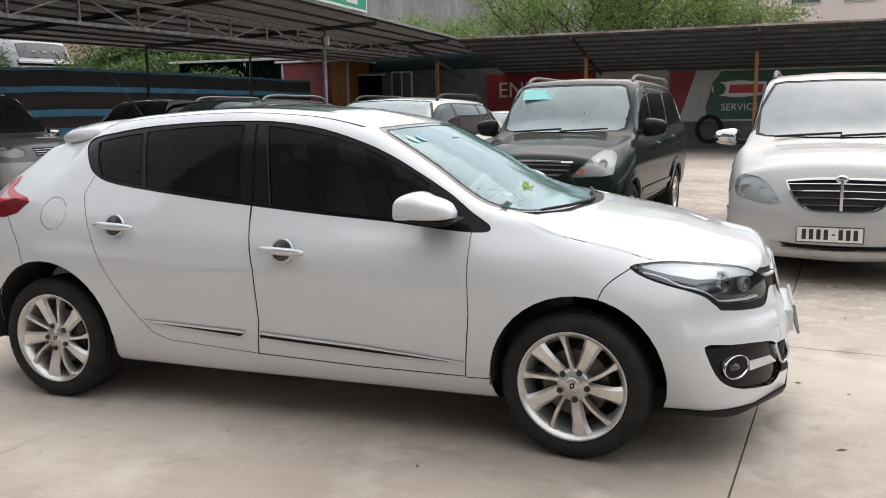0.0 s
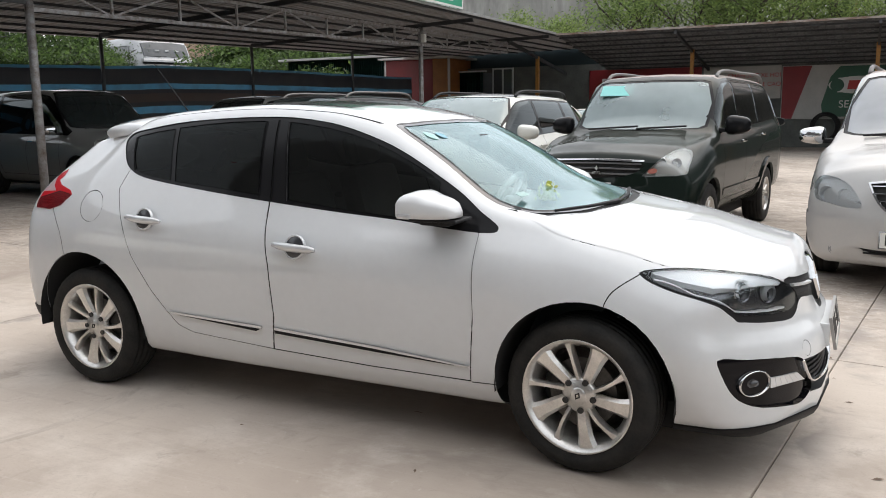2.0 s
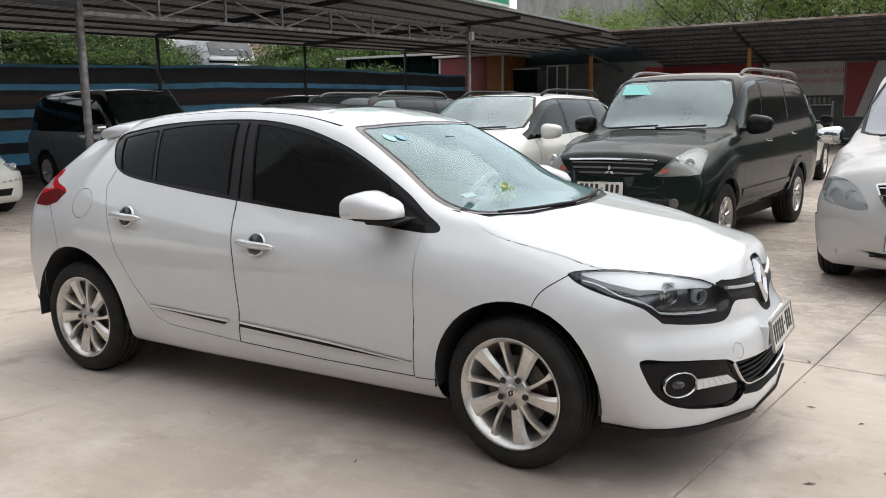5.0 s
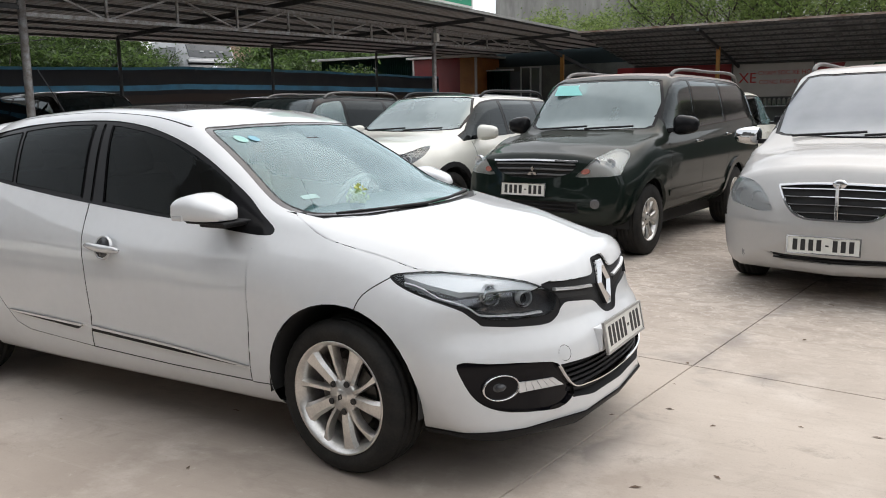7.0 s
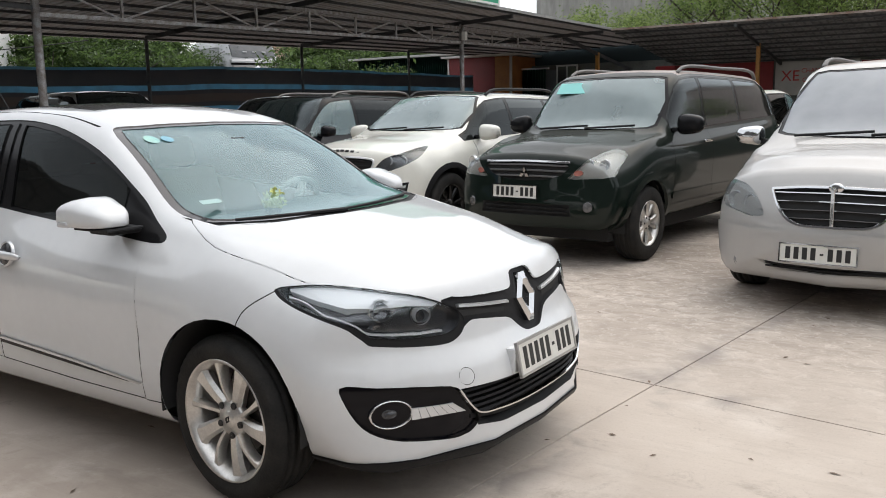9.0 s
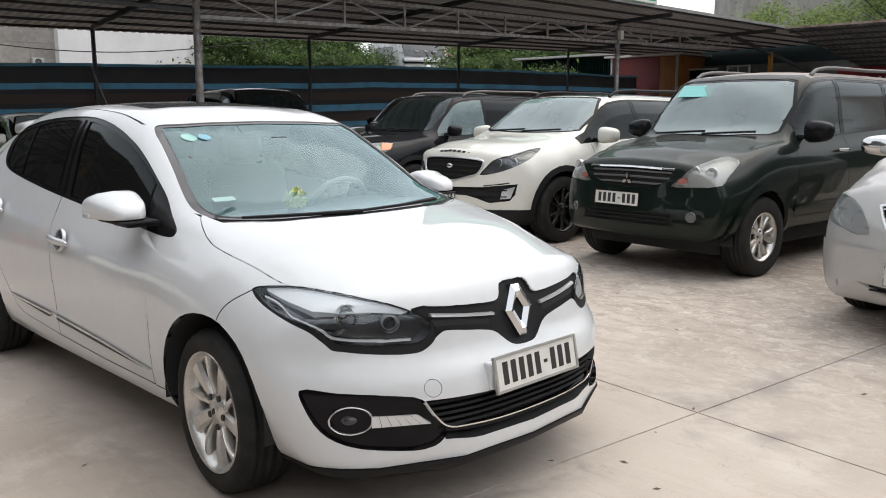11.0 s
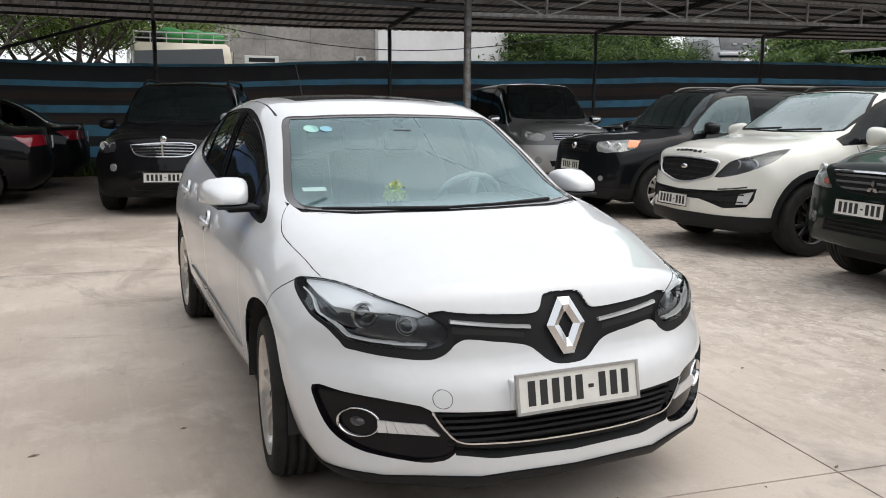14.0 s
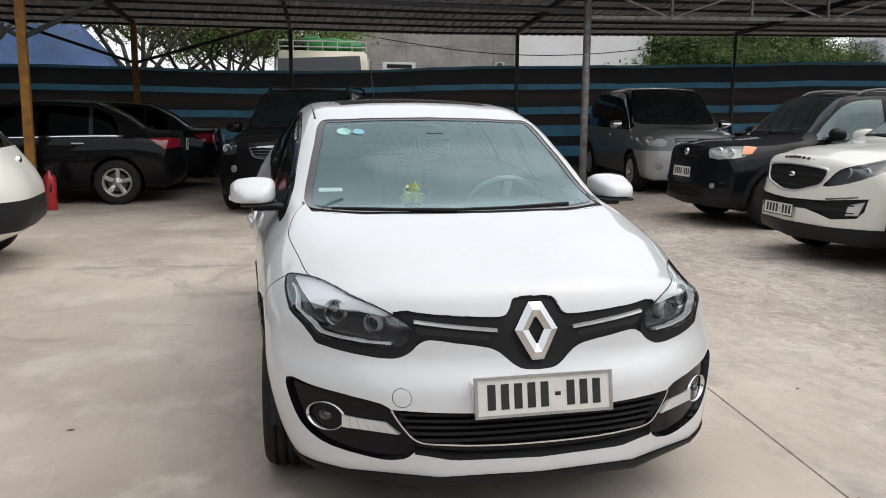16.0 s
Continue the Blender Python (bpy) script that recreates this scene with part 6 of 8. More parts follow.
part("nozzle_hose", rod_bm((0.03, 0.05, 0.56), (0.09, 0.02, 0.25), 0.012, 6), M_black, fe)

# ---------------------------------------------------------------- beyond the fence
M_cream = material("cream_truck_paint", (0.58, 0.53, 0.42), 0.4, var=0.15, scale=3, coat=0.4)
M_visor_grey = material("grey_visor_panel", (0.11, 0.115, 0.12), 0.4, var=0.3, scale=3)
M_cab = material("silver_truck_paint", (0.42, 0.425, 0.435), 0.4, 0.1, var=0.2, scale=3, coat=0.4)
M_bundle = material("green_tarpaulin_bundle", (0.03, 0.26, 0.06), 0.6, var=0.4, scale=5)


def truck_cab(name, label, m, paint_, w, h, l, rack=False, face=0.8):
    t = thing(name, label, "truck", m)
    bm = bmesh.new()
    prof = [(0, 0.5), (0.06, 1.0), (0.02, 1.5), (-0.12, h * 0.86), (-0.30, h - 0.03), (-0.6, h), (-l, h), (-l, 0.5)]
    a = [bm.verts.new((x, -w / 2 + (0.12 if z > h * 0.8 else 0), z)) for x, z in prof]
    b = [bm.verts.new((x, w / 2 - (0.12 if z > h * 0.8 else 0), z)) for x, z in prof]
    bm.faces.new(a)
    bm.faces.new(b[::-1])
    for i in range(len(prof)):
        j = (i + 1) % len(prof)
        bm.faces.new((a[i], b[i], b[j], a[j]))
    bmesh.ops.recalc_face_normals(bm, faces=bm.faces)
    bmesh.ops.bevel(bm, geom=list(bm.edges), offset=0.06, segments=3, affect="EDGES")
    part("cab", smooth_all(bm), paint_, t)
    z0, z1 = (h * 0.62, h * 0.93) if rack else (h * 0.55, h * 0.80)
    sc = poly_panel([(-w * 0.44, z0), (w * 0.44, z0), (w * 0.42, z1), (-w * 0.42, z1)], -0.03, 0.03)
    o = part("windscreen", sc, M_tint_pane, t)
    o.matrix_basis = pose(-0.01, 0, 0.0, 0, -3, 90)
    vz = poly_panel([(-w * 0.42, z1 + 0.06), (w * 0.42, z1 + 0.06), (w * 0.38, h - 0.12), (-w * 0.38, h - 0.12)], -0.05, 0.04)
    if not rack:
        o = part("roof_panel", vz, M_visor_grey, t)
        o.matrix_basis = pose(-0.22, 0, 0, 0, -12, 90)
        part("visor", box_bm((-0.06, -w * 0.46, z1 - 0.02), (0.16, w * 0.46, z1 + 0.05), 0.03), M_black, t)
        for y in (-0.35, 0.0, 0.35):
            part("marker_lamp", box_bm((-0.14, y - 0.06, z1 + 0.14), (-0.08, y + 0.06, z1 + 0.2), 0.01), M_lamp_white, t)
    for s in (-1, 1):
        part("side_window", box_bm((-1.0, s * w / 2 - 0.02 * s - 0.01, z0), (-0.35, s * w / 2 - 0.02 * s + 0.01, z1)), M_tint_pane, t)
        part("mirror", box_bm((0.05, s * (w / 2 + 0.22) - 0.07, h * 0.52), (0.12, s * (w / 2 + 0.22) + 0.07, h * 0.72), 0.02), M_black, t)
        part("mirror_arm", rod_bm((0, s * w / 2, h * 0.74), (0.08, s * (w / 2 + 0.22), h * 0.73), 0.015, 6), M_black, t)
        for x in (-0.9, -l + 0.4):
            part("wheel", lathe_bm([(0.2, -0.13), (0.5, -0.13), (0.52, 0), (0.5, 0.13), (0.2, 0.13)], 20), M_rubber, t).location = (x, s * (w / 2 - 0.2), 0.52)
    if rack:
        for z in (h + 0.10, h + 0.26):
            for s in (-1, 1):
                part("rack_rail", rod_bm((-0.5, s * w * 0.46, z), (-3.0, s * w * 0.46, z), 0.02, 6), M_wboard, t)
            part("rack_rail", rod_bm((-0.5, -w * 0.46, z), (-0.5, w * 0.46, z), 0.02, 6), M_wboard, t)
        for k in range(7):
            part("rack_post", rod_bm((-0.5, -w * 0.46 + k * w * 0.92 / 6, h - 0.02), (-0.5, -w * 0.46 + k * w * 0.92 / 6, h + 0.26), 0.015, 6), M_wboard, t)
    return t


cream = truck_cab("truck", "cream truck cab with a roof rack behind the fence", pose(-21.2, 1.35, 0), M_cream, 2.75, 3.12, 4.5, True)
for k, (y, r, mt) in enumerate(((-0.75, 0.2, M_black), (-0.25, 0.26, M_bundle), (0.35, 0.24, M_bundle), (0.85, 0.22, M_bundle))):
    bb = bmesh.new()
    bmesh.ops.create_icosphere(bb, subdivisions=3, radius=1)
    for v in bb.verts:
        q = v.co.normalized()
        v.co = Vector((q.x * 0.5, q.y * 0.42, q.z * r)) * (1 + 0.14 * noise.noise(q * 2.2 + Vector((k * 3, 0, 0))))
    o = tagged(new("rolled_tarpaulin", mesh_of("rolled_tarpaulin", smooth_all(bb), mt)), "crumpled tarpaulin bundle on the truck's roof rack", "bundle", "bundles on the truck")
    o.location = (-21.2 - 1.2, 1.35 + y, 3.07 + r * 0.95)
silver_truck = thing("truck", "silver long-haul truck cab with a dark roof panel behind the fence", "truck", pose(-45.2, 43.2, 0, 0, 0, -15) @ Matrix.Scale(1.76, 4))
cab = bmesh.new()
CW, CL = 1.31, 3.3
for zz, xf_, w_ in ((0.6, 0.10, 1.0), (1.6, 0.12, 1.0), (2.4, 0.06, 1.0), (2.95, 0.02, 0.99), (3.2, -0.10, 0.98), (3.7, -0.34, 0.95), (3.92, -0.52, 0.92), (4.0, -0.80, 0.86)):
    ring = [(-CL, -CW * w_), (xf_ - 0.55, -CW * w_), (xf_ - 0.18, -CW * w_ * 0.94), (xf_, -CW * w_ * 0.72), (xf_ + 0.04, 0), (xf_, CW * w_ * 0.72), (xf_ - 0.18, CW * w_ * 0.94), (xf_ - 0.55, CW * w_), (-CL, CW * w_)]
    cur = [cab.verts.new((x, y, zz)) for x, y in ring]
    if zz > 0.7:
        for k in range(9):
            cab.faces.new((prev[k], prev[(k + 1) % 9], cur[(k + 1) % 9], cur[k]))
    else:
        cab.faces.new(cur[::-1])
    prev = cur
cab.faces.new(prev)
bmesh.ops.recalc_face_normals(cab, faces=cab.faces)
part("cab", smooth_all(cab), M_cab, silver_truck)


def cab_skin(y, z, out=0.03):
    """A place just off the front of the cab."""
    x = float(pchip([0.6, 1.6, 2.4, 2.95, 3.2, 3.7, 3.92, 4.0], [0.10, 0.12, 0.06, 0.02, -0.10, -0.34, -0.52, -0.80], z))
    return (x + out + 0.04 - 0.16 * (abs(y) / CW) ** 3, y, z)


# the black strip right below the visor paints the shade under it
for nm, y1, z0, z1, mt, out, lab in (("roof_panel", 1.02, 3.22, 3.80, M_visor_grey, 0.03, "dark ribbed roof panel"), ("visor", 1.16, 2.98, 3.12, M_cab, 0.16, ""), ("visor_shade", 1.12, 2.90, 2.975, M_black, 0.06, ""),
                                     ("header", 1.08, 2.62, 2.885, M_wboard, 0.05, ""), ("windscreen", 1.12, 1.75, 2.60, M_tint_pane, 0.03, "")):
    pb = bmesh.new()
    prev = None
    for k in range(13):
        y = -y1 + 2 * y1 * k / 12
        q = abs(k - 6) / 6
        top_z = z1 - 0.10 * (z1 - z0) * q ** 4
        cur = [pb.verts.new(cab_skin(y, z0, out)), pb.verts.new(cab_skin(y, (z0 + z1) / 2, out + 0.015)), pb.verts.new(cab_skin(y, top_z, out)), pb.verts.new(cab_skin(y, top_z, -0.05)), pb.verts.new(cab_skin(y, z0, -0.05))]
        if prev:
            for i in range(5):
                pb.faces.new((prev[i], prev[(i + 1) % 5], cur[(i + 1) % 5], cur[i]))
        else:
            pb.faces.new(cur)
        prev = cur
    pb.faces.new(prev)
    bmesh.ops.recalc_face_normals(pb, faces=pb.faces)
    part(nm, pb, mt, silver_truck, lab)
for y in (-0.45, 0.0, 0.45):
    part("marker_lamp", box_bm((-0.03, -0.09, -0.03), (0.03, 0.09, 0.03), 0.01), M_lamp_white, silver_truck).location = cab_skin(y, 3.45, 0.06)
part("emblem", smooth_all(lathe_bm([(0.001, 0.05), (0.10, 0.04), (0.13, 0.0)], 18, "X")), M_chrome, silver_truck).location = cab_skin(0, 2.76, 0.06)
for sd in (-1, 1):
    part("side_recess", box_bm((-2.4, min(sd * 1.26, sd * 1.285), 2.66), (-0.85, max(sd * 1.26, sd * 1.285), 3.66), 0.06), material("cab_side_grey", (0.33, 0.335, 0.345), 0.45, 0.1, var=0.15, scale=3), silver_truck)
    part("side_window", box_bm((-1.15, min(sd * 1.30, sd * 1.325), 1.7), (-0.45, max(sd * 1.30, sd * 1.325), 2.5), 0.03), M_tint_pane, silver_truck)
    part("mirror", box_bm((0.10, min(sd * 1.45, sd * 1.65), 2.0), (0.20, max(sd * 1.45, sd * 1.65), 2.62), 0.04), M_black, silver_truck)
    for x in (-0.8, -2.7):
        part("wheel", lathe_bm([(0.2, -0.13), (0.48, -0.13), (0.5, 0), (0.48, 0.13), (0.2, 0.13)], 20), M_rubber, silver_truck).location = (x, sd * 1.1, 0.5)
small_truck = truck_cab("truck", "pale small truck with a name board on its roof", pose(-24.0, 4.12, 0, 0, 0, 0), M_wboard, 1.9, 2.72, 4.0)
part("name_board", box_bm((-0.7, -0.55, 2.74), (-0.6, 0.55, 3.0), 0.02), M_wink, small_truck)
part("bar", box_bm((-0.6, -0.42, 2.80), (-0.592, 0.42, 2.93)), M_black, small_truck)

M_block = material("grey_block_wall", (0.42, 0.39, 0.36), 0.9, var=0.45, scale=0.8, bump=0.4, bscale=12)
M_plaster = material("pale_plaster", (0.80, 0.79, 0.78), 0.85, var=0.12, scale=0.6)
M_pink = material("pale_pink_plaster", (0.75, 0.62, 0.57), 0.85, var=0.12, scale=0.5)
M_oldgrey = material("stained_grey_concrete", (0.42, 0.41, 0.385), 0.95, var=0.6, scale=0.5, bump=0.3, bscale=10, stretch=(1, 1, 0.25))
M_brick = material("old_brick", (0.42, 0.29, 0.22), 0.9, var=0.4, scale=3)


def house(name, label, a, b, wall_m, roof_m=None):
    cx, cy = (a[0] + b[0]) / 2, (a[1] + b[1]) / 2
    hs = thing(name, label, "building", pose(cx, cy, 0))
    part("wall", box_bm((a[0] - cx, a[1] - cy, 0), (b[0] - cx, b[1] - cy, b[2])), wall_m, hs)
    part("roof", box_bm((a[0] - cx - 0.25, a[1] - cy - 0.25, b[2] + 0.002), (b[0] - cx + 0.25, b[1] - cy + 0.25, b[2] + 0.25), 0.02), roof_m or M_oldgrey, hs)
    return hs


def window_on(hs, x, y, z, w, h, face, frame_m=None):
    """A window with frame, sill and two panes; face is the outward side."""
    wn_ = part("window", box_bm((-w / 2, -0.02, 0), (w / 2, 0.0, h)), M_clear_dark, hs)
    wn_.matrix_basis = pose(x, y, z, 0, 0, {"y-": 0, "x+": 90}[face])
    for p, q in (((-w / 2 - 0.06, -0.07, -0.06), (w / 2 + 0.06, 0.02, 0.0)), ((-w / 2 - 0.06, -0.07, h), (w / 2 + 0.06, 0.02, h + 0.06)), ((-w / 2 - 0.06, -0.07, 0), (-w / 2, 0.02, h)), ((w / 2, -0.07, 0), (w / 2 + 0.06, 0.02, h)), ((-0.02, -0.06, 0), (0.02, 0.02, h))):
        part("frame", box_bm(p, q), frame_m or M_wboard, wn_)


h1 = house("block_building", "grey block-built wall behind the trucks", (-40, 3.0, 0), (-32, 10.5, 8.5), M_block)
for k in range(9):
    part("block_course", box_bm((4.0, -3.75, 0.9 + k * 0.8), (4.012, 3.75, 0.93 + k * 0.8)), M_oldgrey, h1)
for k in range(4):
    part("block_joint", box_bm((4.0, -2.9 + k * 1.9, 0), (4.011, -2.87 + k * 1.9, 8)), M_oldgrey, h1)
ac = thing("air_conditioner", "white air conditioner box on the grey wall", "air conditioner", pose(-31.8, 9.75, 3.2) @ Matrix.Scale(0.62, 4))
part("case", box_bm((-0.2, -0.35, 0), (0.15, 0.35, 0.5), 0.03), M_wboard, ac)
part("fan_grille", lathe_bm([(0.02, 0.16), (0.18, 0.165), (0.2, 0.15)], 20, "X"), M_clear_dark, ac).location = (0, 0, 0.25)
house("white_building", "plain pale white building end wall", (-40, 10.5, 0), (-31.6, 16.7, 9), M_plaster, M_wboard)
house("brick_building", "brownish brick building half hidden by bushes", (-60, 51, 0), (-51, 68, 9.0), M_brick)
h4 = house("grey_building", "stained grey concrete building behind the roof", (-24, 48, 0), (-8, 58, 10.5), M_oldgrey)
h5 = house("pink_house", "pale pink plastered house with white columns", (1.4, 46, 0), (20, 56, 12), M_pink, M_wboard)
for x in (-7.0, -4.4):
    window_on(h5, x, -5.0, 7.0, 1.4, 1.9, "y-")
window_on(h5, -1.6, -5.0, 7.0, 1.6, 1.2, "y-")
h6 = house("white_house", "narrow white house with an orange shutter", (-5.2, 45.5, 0), (1.3, 55, 12), M_plaster, M_wboard)
part("shutter", box_bm((1.0, -4.82, 5.6), (2.0, -4.76, 8.2)), M_orange, h6)
window_on(h6, 1.5, -4.84, 6.2, 0.6, 1.4, "y-")
for x in (2.75, 3.15):
    part("column", smooth_all(lathe_bm([(0.2, 0), (0.2, 10.5), (0.28, 10.6), (0.28, 10.9)], 14, "Z")), M_wboard, h6).location = (x, -5.0, 0)
# blue tent
tb = bmesh.new()
pk = [tb.verts.new(v) for v in ((-25, -13, 2.2), (-20, -13, 2.2), (-22.5, -13, 4.3), (-25, -4.0, 2.2), (-20, -4.0, 2.2), (-22.5, -5.8, 4.2))]
for f in ((0, 3, 5, 2), (1, 2, 5, 4), (3, 4, 5), (0, 2, 1)):
    tb.faces.new([pk[i] for i in f])
bmesh.ops.subdivide_edges(tb, edges=list(tb.edges), cuts=6, use_grid_fill=True)
for v in tb.verts:
    v.co.z += 0.09 * noise.noise(v.co * 0.8) - 0.02
bmesh.ops.recalc_face_normals(tb, faces=tb.faces)
bmesh.ops.solidify(tb, geom=list(tb.faces), thickness=0.01)
tent = thing("market_tent", "sagging blue tarpaulin tent behind the fence", "tent")
part("canopy", smooth_all(tb), material("blue_tarpaulin", (0.07, 0.15, 0.36), 0.5, var=0.3, scale=2), tent)
for x, y in ((-25, -13), (-20, -13), (-25, -4.1), (-20, -4.1)):
    part("pole", rod_bm((x, y, 0), (x, y, 2.2), 0.03, 8), M_steel_dark, tent)
# overhead cable
cb = bmesh.new()
prev = None
for k in range(25):
    c = Vector((-30, 2 + 17 * k / 24, 4.6 - 0.9 * math.sin(math.pi * k / 24)))
    cur = [cb.verts.new(c + Vector((0.02 * math.cos(a), 0, 0.02 * math.sin(a)))) for a in (0, 1.26, 2.51, 3.77, 5.03)]
    if prev:
        for q in range(5):
            cb.faces.new((prev[q], prev[(q + 1) % 5], cur[(q + 1) % 5], cur[q]))
    prev = cur
tagged(new("overhead_cable", mesh_of("overhead_cable", cb, M_black)), "sagging black overhead cable", "cable")

# ---------------------------------------------------------------- trees
M_bark = material("grey_bark", (0.10, 0.085, 0.07), 0.95, var=0.5, scale=6, bump=0.6, bscale=25, stretch=(1, 1, 0.3))


def leaf_material(name, c1, c2):
    m = bpy.data.materials.new(name)
    m.use_nodes = True
    nt = m.node_tree
    L = nt.links.new
    b = nt.nodes["Principled BSDF"]
    g, r = nt.nodes.new("ShaderNodeNewGeometry"), nt.nodes.new("ShaderNodeMixRGB")
    r.inputs[1].default_value, r.inputs[2].default_value = (*c1, 1), (*c2, 1)
    L(g.outputs["Random Per Island"], r.inputs[0])
    L(r.outputs[0], b.inputs["Base Color"])
    b.inputs["Roughness"].default_value = 0.55
    tr, ad = nt.nodes.new("ShaderNodeBsdfTranslucent"), nt.nodes.new("ShaderNodeMixShader")
    L(r.outputs[0], tr.inputs[0])
    ad.inputs[0].default_value = 0.5
    L(b.outputs[0], ad.inputs[1])
    L(tr.outputs[0], ad.inputs[2])
    L(ad.outputs[0], nt.nodes["Material Output"].inputs[0])
    return m


M_leaf = leaf_material("green_leaves", (0.024, 0.044, 0.015), (0.13, 0.205, 0.058))
M_leaf2 = leaf_material("light_green_leaves", (0.07, 0.11, 0.03), (0.32, 0.42, 0.13))
M_leaf3 = leaf_material("fresh_green_leaves", (0.06, 0.10, 0.028), (0.28, 0.38, 0.11))


def tree_meshes(seed, h, spread, leaves, size, leaf_m, low=0.35):
    """Trunk with limbs, and a crown of clustered leaves."""
    rn = random.Random(seed)
    wood = bmesh.new()
    tips = []

    def limb(a, d, length, r, depth):
        n = 4
        p = a
        for k in range(n):
            q = p + (d + Vector((rn.uniform(-0.25, 0.25), rn.uniform(-0.25, 0.25), rn.uniform(-0.08, 0.15)))).normalized() * (length / n)
            rod_bm(p, q, r * (1 - 0.15 * k), 7, wood, r * (1 - 0.15 * (k + 1)))
            p = q
            if depth > 0 and k >= 1:
                for _ in range(2):
                    a2 = rn.uniform(0, 6.28)
                    nd = (d * 0.6 + Vector((math.cos(a2), math.sin(a2), rn.uniform(0.0, 0.6))) * 0.9).normalized()
                    limb(p, nd, length * rn.uniform(0.5, 0.7), r * 0.5, depth - 1)
        tips.append(p)
    trunk_h = h * low
    rod_bm((0, 0, -0.1), (0.1, 0.05, trunk_h), 0.055 * h * 0.5, 10, wood, 0.04 * h * 0.5)
    for k in range(5):
        a = 6.28 * k / 5 + rn.uniform(-0.4, 0.4)
        limb(Vector((0.1, 0.05, trunk_h * rn.uniform(0.8, 1.0))), Vector((math.cos(a) * spread, math.sin(a) * spread, 1)).normalized(), h * 0.42, 0.02 * h * 0.5, 1)
    vs, fs = [], []
    heavy = [rn.random() ** 2 + 0.03 for _ in tips]
    for t in rn.choices(tips, heavy, k=leaves):
        g = Vector((rn.gauss(0, 1), rn.gauss(0, 1), rn.gauss(0, 0.6))) * (h * 0.062)
        p = t + g
        q = Euler((rn.uniform(-0.9, 0.9), rn.uniform(-0.9, 0.9), rn.uniform(0, 6.28))).to_matrix()
        s = size * rn.uniform(0.6, 1.3)
        i = len(vs)
        vs += [tuple(p + q @ Vector(c)) for c in ((-s, 0, 0), (0, -s * 0.38, s * 0.1), (s, 0, -0.15 * s), (0, s * 0.38, s * 0.1))]
        fs.append((i, i + 1, i + 2, i + 3))
    cm = bpy.data.meshes.new("crown")
    cm.from_pydata(vs, [], fs)
    cm.materials.append(leaf_m)
    return mesh_of("trunk", smooth_all(wood), M_bark), cm


def make_tree(meshes, m, label, group=""):
    t = thing("tree", label, "tree", m, group)
    for nm, me in zip(("trunk", "crown"), meshes):
        o = new(nm, me)
        o.parent = t
    return t


T1 = tree_meshes(3, 9.0, 1.0, 9000, 0.10, M_leaf3, 0.38)
T2 = tree_meshes(8, 8.0, 1.2, 9000, 0.095, M_leaf2, 0.35)
T5 = tree_meshes(4, 9.0, 1.0, 9000, 0.12, M_leaf, 0.30)
T6 = tree_meshes(4, 9.0, 1.0, 15000, 0.085, M_leaf3, 0.24)
T7 = tree_meshes(27, 9.0, 1.0, 5500, 0.085, M_leaf3, 0.28)
T3 = tree_meshes(15, 6.0, 1.3, 13000, 0.12, M_leaf, 0.22)
T4 = tree_meshes(21, 4.2, 1.4, 7000, 0.10, M_leaf, 0.12)
for me, x, y, sc, rz in ((T2, -11.8, 33, 0.66, 0), (T1, -7.2, 35, 0.95, 40), (T1, -4.6, 34.5, 0.92, 130), (T2, -2.6, 36, 1.0, 200), (T1, -0.8, 37, 0.9, 300), (T2, -14.6, 38, 0.95, 90)):
    make_tree(me, pose(x, y, 0, 0, 0, rz) @ Matrix.Scale(sc, 4), "leafy green tree behind the brown roof", "trees behind the roofs")
for me, x, y, sc, rz in ((T3, -32.6, 20.6, 1.14, 0), (T3, -33.0, 18.4, 1.08, 140), (T3, -33.6, 23.4, 1.12, 70), (T5, -36, 22, 0.92, 20), (T3, -36, 25.8, 1.22, 200), (T3, -40, 27.6, 1.25, 100), (T3, -39, 23.6, 1.25, 310), (T5, -42.5, 28.4, 0.85, 80), (T4, -22.5, 25.5, 1.35, 30), (T4, -21.5, 28.2, 1.2, 200), (T4, -21.8, 23.2, 1.1, 80), (T3, -28, 33.5, 1.15, 40), (T3, -31, 36.5, 1.3, 150), (T3, -34.5, 40.5, 1.3, 260), (T3, -25.5, 35, 1.1, 300), (T3, -22.5, 36, 1.2, 20), (T4, -23, 30, 1.1, 250), (T5, -50, 40, 0.95, 10), (T3, -45, 35.5, 1.15, 60), (T3, -48, 36.5, 1.25, 160), (T5, -52, 50, 1.0, 90),
                         (T6, -24, -1.6, 0.92, 60), (T7, -22.5, -3.9, 0.9, 170), (T7, -27, -7.5, 0.95, 280), (T2, -29, -3, 0.9, 330), (T7, -19.5, -8.0, 0.85, 80), (T6, -26, -0.2, 0.8, 120)):
    make_tree(me, pose(x, y, 0, 0, 0, rz) @ Matrix.Scale(sc, 4), "leafy green tree beyond the tarpaulin fence", "trees beyond the fence")
for x, y, sc, rz in ((3.5, -14.6, 1.05, 15), (7.5, -15.4, 1.15, 100), (12, -14.8, 1.0, 220), (22, -6, 1.1, 40), (22.5, 3, 1.0, 160)):
    make_tree(T5, pose(x, y, 0, 0, 0, rz) @ Matrix.Scale(sc, 4), "leafy tree beyond the plain yard wall", "trees beyond the yard wall")
# an overhanging branch of the tree by the pink house is part of its crown
make_tree(T2, pose(13.2, 33.5, 0, 0, 0, 10) @ Matrix.Scale(0.92, 4), "leafy tree overhanging the brown roof", "trees behind the roofs")
